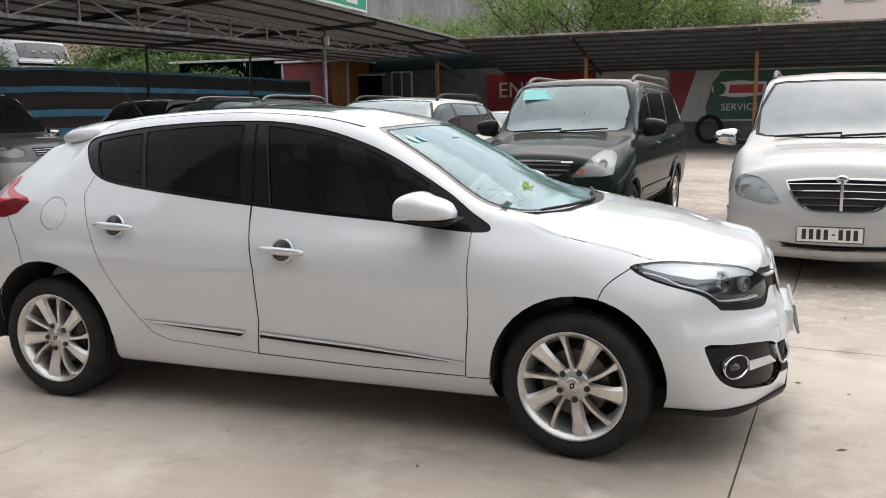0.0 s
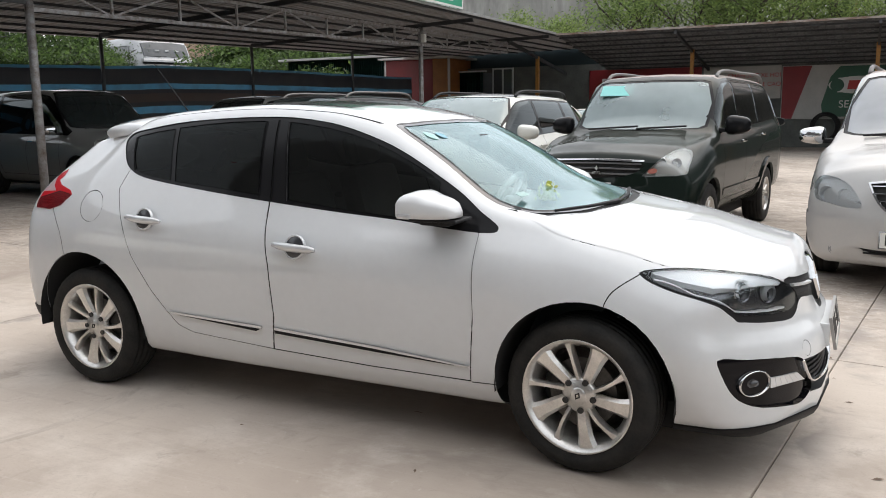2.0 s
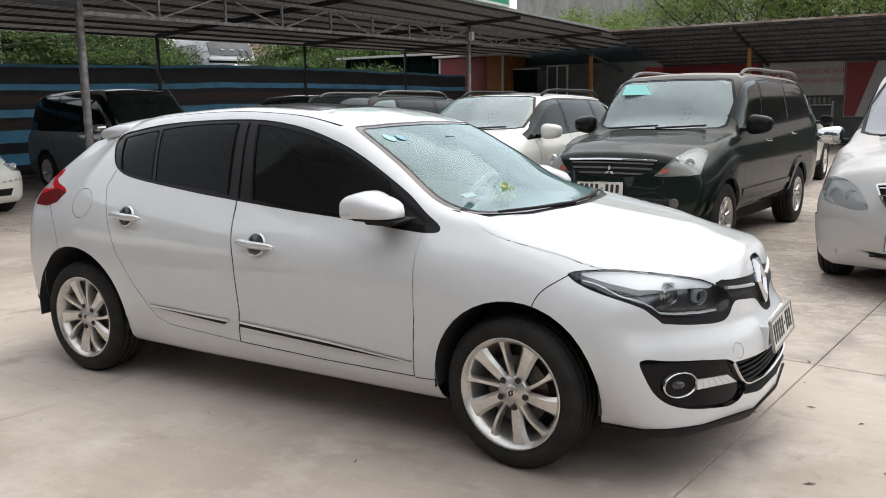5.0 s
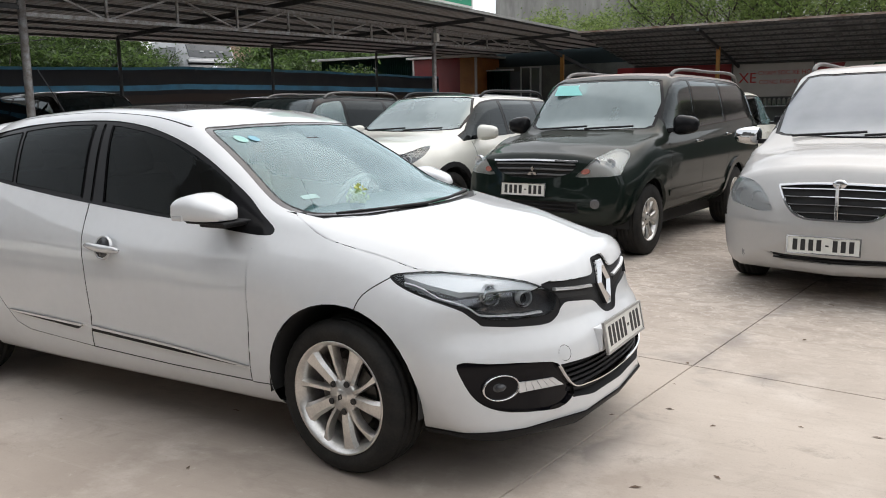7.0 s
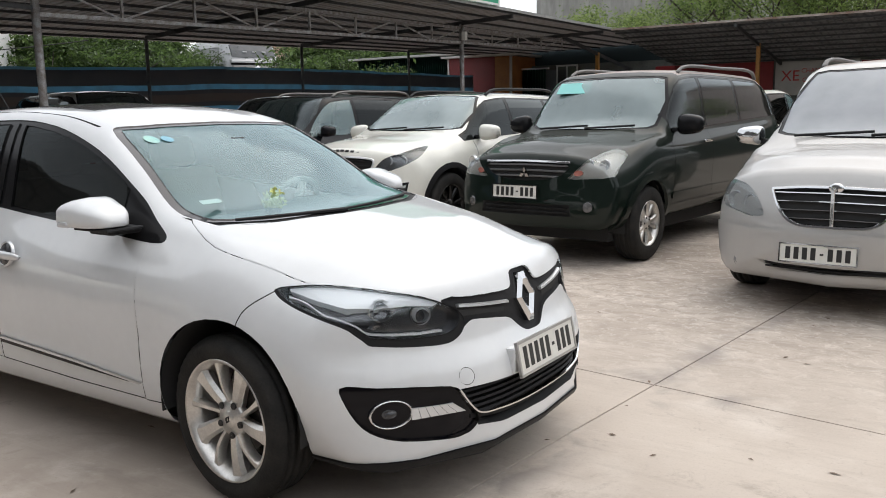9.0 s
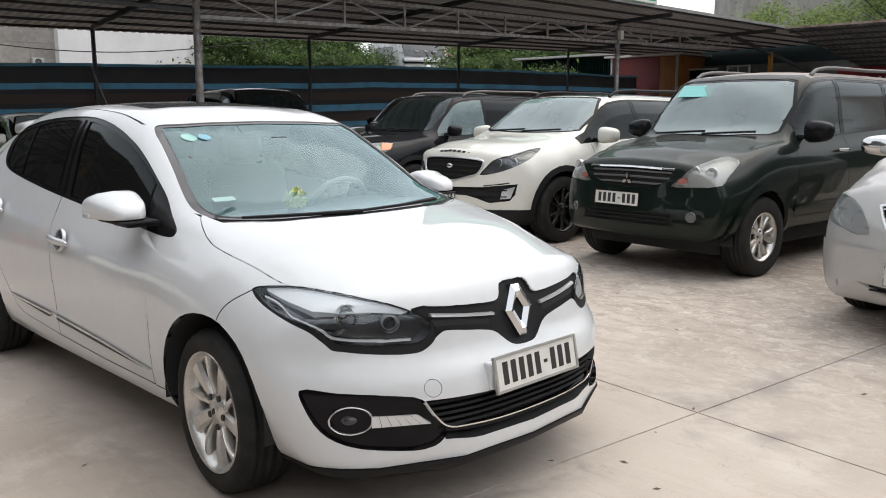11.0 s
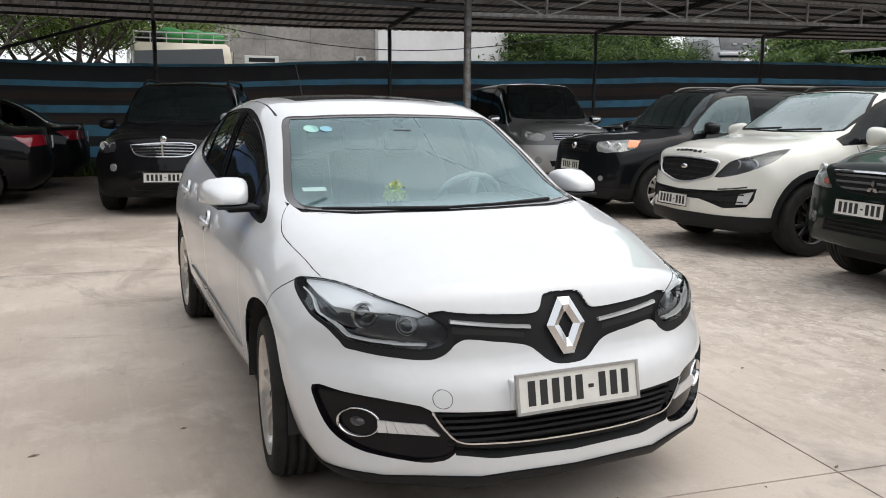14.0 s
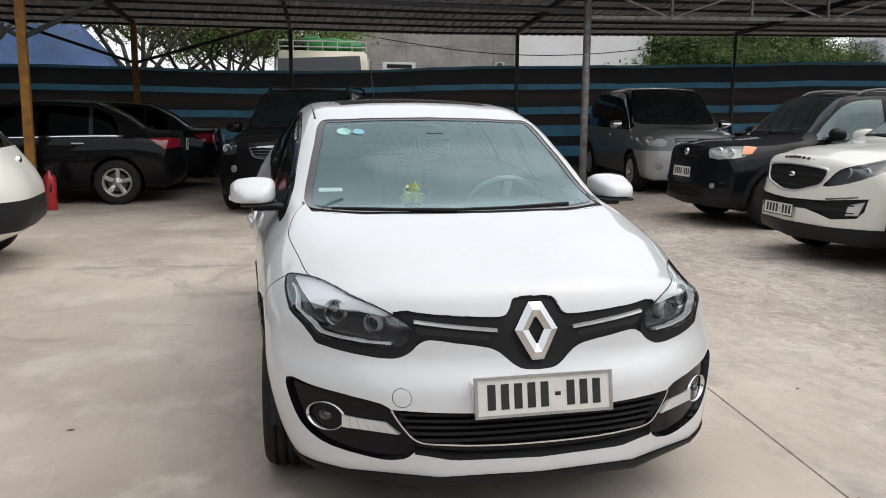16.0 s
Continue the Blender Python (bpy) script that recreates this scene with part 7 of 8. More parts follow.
# weeds at the kerb
vs, fs = [], []
rn = random.Random(9)
for k in range(1500):
    p = Vector((-15.1 + rn.uniform(-0.25, 0.2), rn.uniform(-3.2, 1.2), 0))
    hh, a, w = rn.uniform(0.08, 0.32), rn.uniform(0, 6.28), rn.uniform(0.01, 0.03)
    d = Vector((math.cos(a), math.sin(a), 0))
    i = len(vs)
    vs += [tuple(p - d * w), tuple(p + d * w), tuple(p + d * (w + 0.05) + Vector((0, 0, hh))), tuple(p + d * 0.08 + Vector((0, 0, hh * 1.2)))]
    fs.append((i, i + 1, i + 2, i + 3))
me = bpy.data.meshes.new("weeds")
me.from_pydata(vs, [], fs)
me.materials.append(M_leaf2)
tagged(new("weeds", me), "green weeds along the kerb under the fence", "weeds", kind="stuff")
# dry leaves and crumbs on the concrete
vs, fs = [], []
spots = [(0.93, 0.45), (1.155, 0.33), (1.29, -0.2), (1.045, -0.43), (-1.53, -1.01), (-0.58, -1.11), (-0.5, -1.7), (-0.32, 1.79), (-8.31, -2.63), (-7.33, -3.2)]
spots += [(rn.uniform(-8, 3), rn.uniform(-4, 4)) for _ in range(14)] + [(rn.uniform(-9, 3), rn.uniform(1.5, 4.5)) for _ in range(34)] + [(rn.uniform(0.5, 4), rn.uniform(0.2, 5)) for _ in range(36)]
for x, y in spots:
    a, s = rn.uniform(0, 6.28), rn.uniform(0.004, 0.017)
    c, sn = math.cos(a), math.sin(a)
    i = len(vs)
    for u, v, z in ((-s * 1.7, 0, 0.002), (s * 0.2, -s * 0.5, 0.004), (s * 1.6, 0, 0.003), (-s * 0.1, s * 0.5, 0.006)):
        vs.append((x + u * c - v * sn, y + u * sn + v * c, z))
    fs += [(i, i + 1, i + 3), (i + 1, i + 2, i + 3)]
me = bpy.data.meshes.new("dry_leaves")
me.from_pydata(vs, [], fs)
me.materials.append(material("dry_leaf_brown", (0.20, 0.13, 0.085), 0.8, var=0.6, scale=20))
tagged(new("dry_leaves", me), "scattered dry brown leaves on the concrete", "leaves", kind="stuff")
# ---------------------------------------------------------------- the other parked cars
def car_spec(fo, wb, ro, W, H, nose, cowl, top, end, belt, tail="hatch", deck=None, bf=0.30, br=0.25, wr=0.70, sill=0.24, lean=0.10, rear_lean=0.35, hoodw=0.74):
    """Tables for a car from its main measures; x runs forward from the front axle."""
    h, xf, xr = W / 2, fo, -wb - ro
    cx, cz = cowl
    b0, b1 = belt
    bz = lambda x: b0 + (b1 - b0) * min(1, max(0, (cx - x) / (cx - xr)))
    rows = []

    def row(x, zc, zr, w, belt_z, k=1.0):
        rows.append((x, sill - 0.04, h * 0.93 * k, sill + 0.02, h * 0.995 * k, sill + 0.33, h * 0.985 * k, belt_z - 0.14, h * 0.905 * k, belt_z, w, zr, zc))
    row(xf, nose, nose - 0.06, h * hoodw * 0.95, nose - 0.13, 0.95)
    row(xf * 0.55, nose + (cz - nose) * 0.45, nose + (cz - nose) * 0.4 - 0.05, h * hoodw, nose - 0.07, 0.99)
    row(0, nose + (cz - nose) * 0.72, nose + (cz - nose) * 0.7 - 0.05, h * (hoodw + 0.02), b0 - 0.055)
    row(cx + 0.1, cz - 0.02, cz - 0.07, h * (hoodw + 0.06), b0 - 0.01)
    row(cx - 0.12, cz + 0.07, cz, h * 0.81, b0)
    mid = (cx + top) / 2
    row(mid, (cz + H) / 2 + 0.015, (cz + H) / 2 - 0.07, h * (0.81 + wr) / 2, bz(mid))
    row(top, H - 0.035, H - 0.10, h * (wr + 0.01), bz(top))
    row(top - 0.45, H, H - 0.062, h * wr, bz(top - 0.45))
    row(end, H - 0.03, H - 0.09, h * (wr - 0.03), bz(end))
    if tail == "sedan":
        dx, dz = deck
        row((end + dx) / 2, (H + dz) / 2 + 0.02, (H + dz) / 2 - 0.06, h * 0.70, bz(end))
        row(dx, dz, dz - 0.05, h * 0.74, b1 - 0.03)
        row(xr, dz - 0.02, dz - 0.07, h * 0.72, b1 - 0.09, 0.95)
        lr = [(0.15, 0.1), (0.4, 0.0), (0.6, 0.0), (dz, 0.12), (dz + 0.3, 0.2)]
    else:
        row(xr, H - 0.09, H - 0.15, h * (wr - 0.06), bz(xr), 0.95)
        lr = [(0.15, 0.1), (0.4, 0.0), (0.7, 0.0), (b1, 0.06), (H - 0.1, rear_lean), (H, rear_lean + 0.05)]
    return dict(W=W, xf=xf, xr=xr, xf0=-0.2, xr0=-wb + 0.3, bf=bf, br=br, pf=3.2, pr=4, round=0.05, lf0=xf - 0.45, lr0=xr + 0.8,
                lean_f=[(0.15, 0.08), (0.28, 0.01), (0.55, 0.0), (0.68, 0.02), (nose - 0.1, lean * 0.6), (nose, lean), (nose + 0.2, lean + 0.05)], lean_r=lr, tab=rows,
                cowl=cowl, top=top, end=end, wb=wb, H=H, tail=tail, deck=deck)


def tab_at(S, k, x):
    return float(pchip([r[0] for r in S["tab"]], [r[k] for r in S["tab"]], x))


def make_car(name, label, S, F, paint_m, m, tyre=0.345, rim=0.215, wheel=None):
    car = thing(name, label, "car", m)
    bm = hull_bm(S, 0.62)
    skin = skin_of(S, 0.62)
    h = S["W"] / 2
    cx, cz = S["cowl"]

    def put(nm, faces, mat, off=0.0, rim_=-0.015, lab=""):
        if faces:
            return flow(part(nm, lift(bm, faces, off, rim_), mat, car, lab), skin)

    def nx(y, z):
        le = pchip([a for a, _ in S["lean_f"]], [b for _, b in S["lean_f"]], z)
        return S["xf"] - S["bf"] * (abs(y) / h) ** 3.2 - float(le)

    def strip(path, hh, off, mat, nm, parent):
        sb = bmesh.new()
        prev = None
        pts = spline([(0, y, z) for y, z in path], 4)
        for i, p in enumerate(pts):
            t = (pts[min(i + 1, len(pts) - 1)] - pts[max(i - 1, 0)]).normalized()
            n = Vector((0, -t.z, t.y))
            cur = []
            for a, b in ((0.5, 0.0), (0.3, 0.008), (-0.3, 0.008), (-0.5, 0.0), (0, -0.03)):
                q = p + n * (hh * a)
                cur.append(sb.verts.new((nx(q.y, q.z) + off + b, q.y, q.z)))
            if prev:
                for k in range(5):
                    sb.faces.new((prev[k], prev[(k + 1) % 5], cur[(k + 1) % 5], cur[k]))
            else:
                sb.faces.new(cur)
            prev = cur
        sb.faces.new(prev)
        bmesh.ops.recalc_face_normals(sb, faces=sb.faces)
        return part(nm, sb, mat, parent)
    # side windows between the pillars
    P = F["pillars"]
    for s in (-1, 1):
        side = (lambda c: c.y < -0.3) if s < 0 else (lambda c: c.y > 0.3)
        pans = []
        for k, (x1, x0) in enumerate(zip(P, P[1:])):
            a, b = x1 - 0.03, x0 + 0.03
            tops, bots = [], []
            for j in range(9):
                x = a + (b - a) * j / 8
                zt, zb = tab_at(S, 11, x) - 0.035, tab_at(S, 9, x) + 0.02
                if k == len(P) - 2 and j >= 7:
                    zt -= 0.05 * (j - 6)
                if zt > zb + 0.015:
                    tops.append((x, 0.7 * s, zt))
                    bots.append((x, 0.7 * s, zb))
            if len(tops) > 2:
                pans.append((tops, bots))
        for k, (tops, bots) in enumerate(pans):
            gm = F.get("side_glass", M_tint_b)
            if k == 0 and "front_glass" in F:
                gm = F["front_glass"]
            put("side_window", cut_faces(bm, tops + bots[::-1], (0, s, 0), test=side), gm, -0.004, -0.001)
        allt = [p for t, b in pans for p in t]
        allb = [p for t, b in pans for p in b]
        ring = [(x, y, z + 0.015) for x, y, z in allt] + [(x, y, z - 0.012) for x, y, z in allb[::-1]]
        ring[0] = (ring[0][0] + 0.03, ring[0][1], ring[0][2])
        put("window_surround", cut_faces(bm, ring, (0, s, 0), test=side), M_black_gloss, -0.002, 0.0)
        # indicators set in the lamps
        ld = (0.75, 0.6 * s, 0.25)
        if "amber" in F:
            pts = [(x, y * -s if s > 0 else y, z) for x, y, z in F["amber"]]
            put("indicator", cut_faces(bm, pts, ld, test=(lambda c: c.x > -0.2 and c.y < 0) if s < 0 else (lambda c: c.x > -0.2 and c.y > 0)), F.get("amber_mat", M_amber), 0.002)
        # head lamps
        pts = [(x, y * -s if s > 0 else y, z) for x, y, z in F["lamp"]]
        pts = spline(pts, 2, True)
        ld = (0.75, 0.6 * s, 0.25)
        lf = cut_faces(bm, pts, ld, test=(lambda c: c.x > -0.2 and c.y < 0) if s < 0 else (lambda c: c.x > -0.2 and c.y > 0))
        if lf:
            bowl = part("headlight", lift(bm, lf, -0.035, -0.001, True), F.get("bowl", M_bowl), car, "clear headlight with a bright reflector")
            part("lens", lift(bm, lf, 0.0, -0.003), M_lens, bowl)
            c = sum((Vector(p) for p in pts), Vector()) / len(pts)
            span_y = max(p[1] for p in pts) - min(p[1] for p in pts)
            for k, dy in enumerate((-0.20, 0.16)):
                r = (0.050, 0.042)[k] * F.get("bulb", 1.0)
                cup = lathe_bm([(r * 0.25, -0.02), (r * 0.6, -0.012), (r, 0.012), (r * 1.08, 0.012), (r * 1.1, -0.02)], 18, "X")
                o = part("reflector", smooth_all(cup), M_lamp_white, bowl)
                yy = c.y + dy * span_y
                o.matrix_basis = Matrix.Translation((nx(yy, c.z) - 0.055, yy, c.z - 0.005)) @ Matrix.Rotation(0.3 * s, 4, "Z")
        if "fog" in F:
            fy, fz, fr = F["fog"]
            o = part("fog_lamp", smooth_all(lathe_bm([(0.001, 0.0), (fr * 0.7, 0.006), (fr, 0.0), (fr * 1.2, 0.004), (fr * 1.25, -0.04)], 16, "X")), F.get("fog_mat", M_fog_glass), car)
            o.matrix_basis = Matrix.Translation((nx(fy, fz) + 0.004, fy * s, fz)) @ Matrix.Rotation(0.45 * s, 4, "Z")
        if "fog_box" in F:
            pts = [(x, y * -s if s > 0 else y, z) for x, y, z in F["fog_box"]]
            put("fog_lamp", cut_faces(bm, pts, (0.8, 0.6 * s, 0), test=(lambda c: c.x > 0.2 and c.y < 0) if s < 0 else (lambda c: c.x > 0.2 and c.y > 0)), M_lamp_white, -0.012)
        if "brow" in F:
            strip([(y * s, z) for y, z in F["brow"]], 0.016, 0.002, M_chrome, "chrome_brow", car)
        if "tail" in F:
            pts = [(x, y * -s if s > 0 else y, z) for x, y, z in F["tail"]]
            put("tail_light", cut_faces(bm, pts, F.get("tail_dir", (-0.8, 0.7 * s, 0.1)) if s > 0 else (-0.8, -0.7, 0.1), test=(lambda c: c.y < 0) if s < 0 else (lambda c: c.y > 0)), F.get("tail_mat", M_red_lens), 0.006)
        # arches
        for ax in (0, -S["wb"]):
            r = tyre + F.get("arch", 0.055)
            dd = (0, s, 0)
            t2 = (lambda c: c.y < -0.45) if s < 0 else (lambda c: c.y > 0.45)
            if F.get("cladding"):
                clad = cut_faces(bm, circle((ax, 0.8 * s, tyre), r + 0.06, dd, 28), dd, test=t2)
            if F.get("flare"):
                cut_faces(bm, circle((ax, 0.8 * s, tyre), r + 0.07, dd, 28), dd, test=t2)
            hole = cut_faces(bm, circle((ax, 0.8 * s, tyre), r, dd, 28), dd, facing=-0.9, test=t2)
            bmesh.ops.delete(bm, geom=hole, context="FACES")
            if F.get("flare"):
                put("arch_flare", cut_faces(bm, circle((ax, 0.8 * s, tyre), r + 0.07, dd, 28), dd, test=t2), paint_m, 0.022, -0.01)
            if F.get("cladding"):
                put("arch_cladding", cut_faces(bm, circle((ax, 0.8 * s, tyre), r + 0.06, dd, 28), dd, test=t2), M_black, 0.012, -0.01)
            wheel_well(h * 0.93, r + 0.003, car, ax, s, tyre, M_liner)
        # doors: a gap round each, a handle
        for k, (x1, x0) in enumerate(zip(P, P[1:3])):
            z0, z1 = S["tab"][3][1] + 0.14, tab_at(S, 9, (x1 + x0) / 2) - 0.0
            a = min(x1 - 0.0, -tyre - 0.16) if k == 0 else x1
            ring = [(a, 0.8 * s, z1 - 0.02), (x0, 0.8 * s, z1 + 0.0), (x0 + (0.25 if k == 1 else 0), 0.8 * s, z0), (a, 0.8 * s, z0)]
            for i in range(4):
                p, q = Vector(ring[i]), Vector(ring[(i + 1) % 4])
                if i == 0:
                    continue
                n = Vector((0, s, 0)).cross(q - p).normalized() * 0.0035
                for piece in sorted(islands(cut_faces(bm, [p + n, q + n, q - n, p - n], (0, s, 0), test=side)), key=len):
                    put("panel_gap", piece, M_gap, -0.004, 0.0)
            hx, hz = x0 + 0.17, z1 - 0.10
            put_y = tab_at(S, 6, hx) * 1.0
            o = part("door_handle", box_bm((-0.09, -0.012, -0.012), (0.09, 0.016, 0.012), 0.008), F.get("handle", paint_m), car)
            o.location = (hx, (put_y + 0.018) * s, hz)
        if "moulding" in F:
            mz = F["moulding"]
            put("side_moulding", cut_faces(bm, [(-tyre - 0.14, 0.8 * s, mz + 0.03), (-S["wb"] + tyre + 0.1, 0.8 * s, mz + 0.03), (-S["wb"] + tyre + 0.1, 0.8 * s, mz - 0.03), (-tyre - 0.14, 0.8 * s, mz - 0.03)], (0, s, 0), test=side), F.get("moulding_mat", paint_m), 0.014)
        # mirrors
        my, mz = h * 0.97, tab_at(S, 9, cx - 0.35) + 0.075
        mb = bmesh.new()
        mc = Vector((cx - 0.33, s * (my + 0.10), mz + 0.01))
        mw, mh = F.get("mirror_size", (0.115, 0.075))
        bmesh.ops.create_uvsphere(mb, u_segments=20, v_segments=12, radius=1)
        for v in mb.verts:
            q = Vector([math.copysign(abs(c) ** e, c) for c, e in zip(v.co, (1.0, 0.62, 0.62))])
            v.co = mc + Vector((max(q.x * 0.09, -0.04), q.y * mw, q.z * mh * (1 - 0.18 * q.y * s)))
        mir = part("door_mirror", smooth_all(mb), F.get("mirror", paint_m), car)
        part("mirror_foot", box_bm((cx - 0.38, min(s * (my - 0.10), s * (my + 0.04)), mz - 0.06), (cx - 0.30, max(s * (my - 0.10), s * (my + 0.04)), mz - 0.02), 0.01), M_black, mir)
        if F.get("rails"):
            rb = bmesh.new()
            y = tab_at(S, 10, S["top"] - 0.5) * 0.93
            x0, x1 = S["top"] - 0.25, S["end"] + 0.15
            z = S["H"] - 0.005
            pts = spline([(x0 + 0.12, y * s, z - 0.05), (x0, y * s, z + 0.005), ((x0 + x1) / 2, y * s, z + 0.025), (x1, y * s, z + 0.0), (x1 - 0.1, y * s, z - 0.07)], 5)
            prev = None
            for p in pts:
                cur = [rb.verts.new(p + Vector((0, 0.022 * math.cos(a), 0.018 * math.sin(a)))) for a in [2 * math.pi * q / 10 for q in range(10)]]
                if prev:
                    for q in range(10):
                        rb.faces.new((prev[q], prev[(q + 1) % 10], cur[(q + 1) % 10], cur[q]))
                else:
                    rb.faces.new(cur)
                prev = cur
            rb.faces.new(prev)
            bmesh.ops.recalc_face_normals(rb, faces=rb.faces)
            part("roof_rail", smooth_all(rb), F["rails"], car)
    # windscreen and rear window
    tx = S["top"]
    w0, w1 = tab_at(S, 10, cx - 0.12) * 0.99, tab_at(S, 10, tx) * 0.92
    sl = Vector((-(S["H"] - cz), 0, (tx - cx))).normalized() * -1
    sdir = (S["H"] - cz, 0, cx - tx)
    dz_ = F.get("drop", 0.0)
    dx_ = dz_ * (cx - tx) / (S["H"] - cz)
    scr = [(tx + 0.03 + dx_, 0, S["H"] - 0.045 - dz_), (tx + 0.01 + dx_, -w1 * 0.6, S["H"] - 0.06 - dz_), (tx - 0.02 + dx_, -w1, S["H"] - 0.115 - dz_), (cx - 0.16, -w0 + 0.015, cz + 0.03), (cx - 0.06, -w0 * 0.72, cz + 0.0), (cx + 0.03, 0, cz + 0.0)]
    scr = scr + flip(scr)[-2:0:-1]
    scr = spline(scr, 2, True)
    tst = lambda c: c.x < cx + 0.15 and c.x > tx - 0.25 and c.z > cz - 0.1
    cut_faces(bm, scr, sdir, test=tst)
    put("windscreen", cut_faces(bm, inset_outline(scr, sdir, 0.03), sdir, test=tst), F.get("screen", M_screen_b), -0.003, -0.005, "windscreen glass")
    put("windscreen_border", cut_faces(bm, scr, sdir, test=tst), M_black_gloss, -0.003, 0.0)
    for a, b in (((cx - 0.02, -w0 * 0.75, cz + 0.015), (cx - 0.03, w0 * 0.02, cz + 0.045)), ((cx + 0.0, w0 * 0.0, cz + 0.02), (cx - 0.06, w0 * 0.72, cz + 0.045))):
        part("wiper", rod_bm(a, b, 0.010, 6), M_black, car)
    H = S["H"]
    if S["tail"] == "sedan":
        dx, dz = S["deck"]
        e = S["end"]
        rw = [(e - 0.05, -w1 * 0.95, H), (e - 0.05, w1 * 0.95, H), (dx + 0.08, w1 * 1.12, H), (dx + 0.08, -w1 * 1.12, H)]
        put("rear_window", cut_faces(bm, rw, (0, 0, 1), test=lambda c: c.z > dz + 0.01), M_tint_b, -0.003, 0.0)
    else:
        xr = S["xr"]
        zb = tab_at(S, 9, xr) + 0.04
        rw = [(xr, -w1 * 0.92, H - 0.16), (xr, w1 * 0.92, H - 0.16), (xr, h * 0.76, zb), (xr, -h * 0.76, zb)]
        put("rear_window", cut_faces(bm, rw, (-1, 0, 0.15), test=lambda c: c.x < S["end"] + 0.1), M_tint_b, -0.003, 0.0)
    if F.get("roof_paint"):
        rp_ = [(tx - 0.06, -w1 * 1.06, H), (tx - 0.0, 0, H), (tx - 0.06, w1 * 1.06, H), (S["end"] - 0.1, w1 * 1.04, H), (S["end"] - 0.1, -w1 * 1.04, H)]
        put("roof_panel", cut_faces(bm, rp_, (0, 0, 1), test=lambda c: c.z > H - 0.2), F["roof_paint"], 0.001, -0.01, "roof thick with pinkish dust")
    if F.get("dark_roof"):
        rw_ = [(tx - 0.06, -w1 * 0.97, H), (tx - 0.02, 0, H), (tx - 0.06, w1 * 0.97, H), (S["end"] + 0.1, w1 * 0.95, H), (S["end"] + 0.1, -w1 * 0.95, H)]
        put("roof_glass", cut_faces(bm, rw_, (0, 0, 1), test=lambda c: c.z > H - 0.25), M_black_gloss, 0.002, -0.01, "dark glass roof panel")
    # nose: grille, intake, plate, badge
    if "grille" in F:
        g = F["grille"]
        go = put("grille", cut_faces(bm, [(S["xf"], y, z) for y, z in g], (1, 0, 0), test=lambda c: c.x > 0.2), M_gap, -0.03, 0.0, "black grille with bars")
        zs = [z for _, z in g]
        ys = max(y for y, _ in g)
        nb = F.get("bars", 4)
        for k in range(nb):
            z = min(zs) + (max(zs) - min(zs)) * (k + 0.8) / (nb + 0.6)
            yy = ys * (0.96 - 0.10 * (1 - (k + 0.8) / (nb + 0.6)))
            strip([(-yy, z), (0, z + 0.006), (yy, z)], F.get("bar_h", 0.012), -0.012, F.get("bar_mat") or M_black, "bar", go)
        if F.get("frame_mat"):
            strip(list(g) + [g[0]], 0.022, -0.002, F["frame_mat"], "grille_frame", go)
        if F.get("top_bar"):
            strip([(-ys, max(zs) - 0.012), (0, max(zs) + 0.0), (ys, max(zs) - 0.012)], 0.022, 0.0, M_chrome, "chrome_bar", go)
        by, bz_ = 0, F.get("badge", (max(zs) + min(zs)) / 2)
        if F.get("diamonds"):
            tri = bmesh.new()
            for k in range(3):
                a = math.radians(90 + 120 * k)
                u, v = Vector((0, math.cos(a), math.sin(a))), Vector((0, -math.sin(a), math.cos(a)))
                q = [u * 0.003, u * 0.03 + v * 0.017, u * 0.057, u * 0.03 - v * 0.017]
                f1, f0 = [tri.verts.new(p + Vector((0.012, 0, 0))) for p in q], [tri.verts.new(p - Vector((0.01, 0, 0))) for p in q]
                tri.faces.new(f1)
                for i in range(4):
                    tri.faces.new((f1[i], f1[(i + 1) % 4], f0[(i + 1) % 4], f0[i]))
            bmesh.ops.recalc_face_normals(tri, faces=tri.faces)
            bo = part("badge", tri, M_chrome, go)
        else:
            bo = part("badge", smooth_all(lathe_bm([(0.001, 0.012), (0.03, 0.012), (0.045, 0.006), (0.05, -0.02)], 18, "X")), M_chrome, go)
            bo.scale = F.get("badge_scale", (1, 1, 1))
        bo.location = (nx(0, bz_) + 0.004, 0, bz_)
        if F.get("spine"):
            part("spine", box_bm((nx(0, min(zs)) - 0.03, -0.012, min(zs)), (nx(0, min(zs)) + 0.004, 0.012, max(zs)), 0.004), M_chrome, go)
    if "intake" in F:
        io = put("lower_intake", cut_faces(bm, [(S["xf"], y, z) for y, z in F["intake"]], (1, 0, 0), test=lambda c: c.x > 0.2), M_gap, -0.03, 0.0)
        iz = [z for _, z in F["intake"]]
        iy = max(y for y, _ in F["intake"]) * 0.9
        for k in range(2):
            z = min(iz) + (max(iz) - min(iz)) * (k + 1) / 3
            strip([(-iy, z), (0, z), (iy, z)], 0.012, -0.015, M_black, "bar", io)
    if F.get("cladding"):
        zc_ = F["cladding"]
        fs = [f for f in bm.faces if f.calc_center_median().z < zc_ + 0.1]
        geom = list({*fs, *(e for f in fs for e in f.edges), *(v for f in fs for v in f.verts)})
        bmesh.ops.bisect_plane(bm, geom=geom, dist=1e-6, plane_co=(0, 0, zc_), plane_no=(0, 0, 1))
        put("lower_cladding", [f for f in bm.faces if f.calc_center_median().z < zc_], F.get("cladding_mat", M_black), 0.008, -0.01)
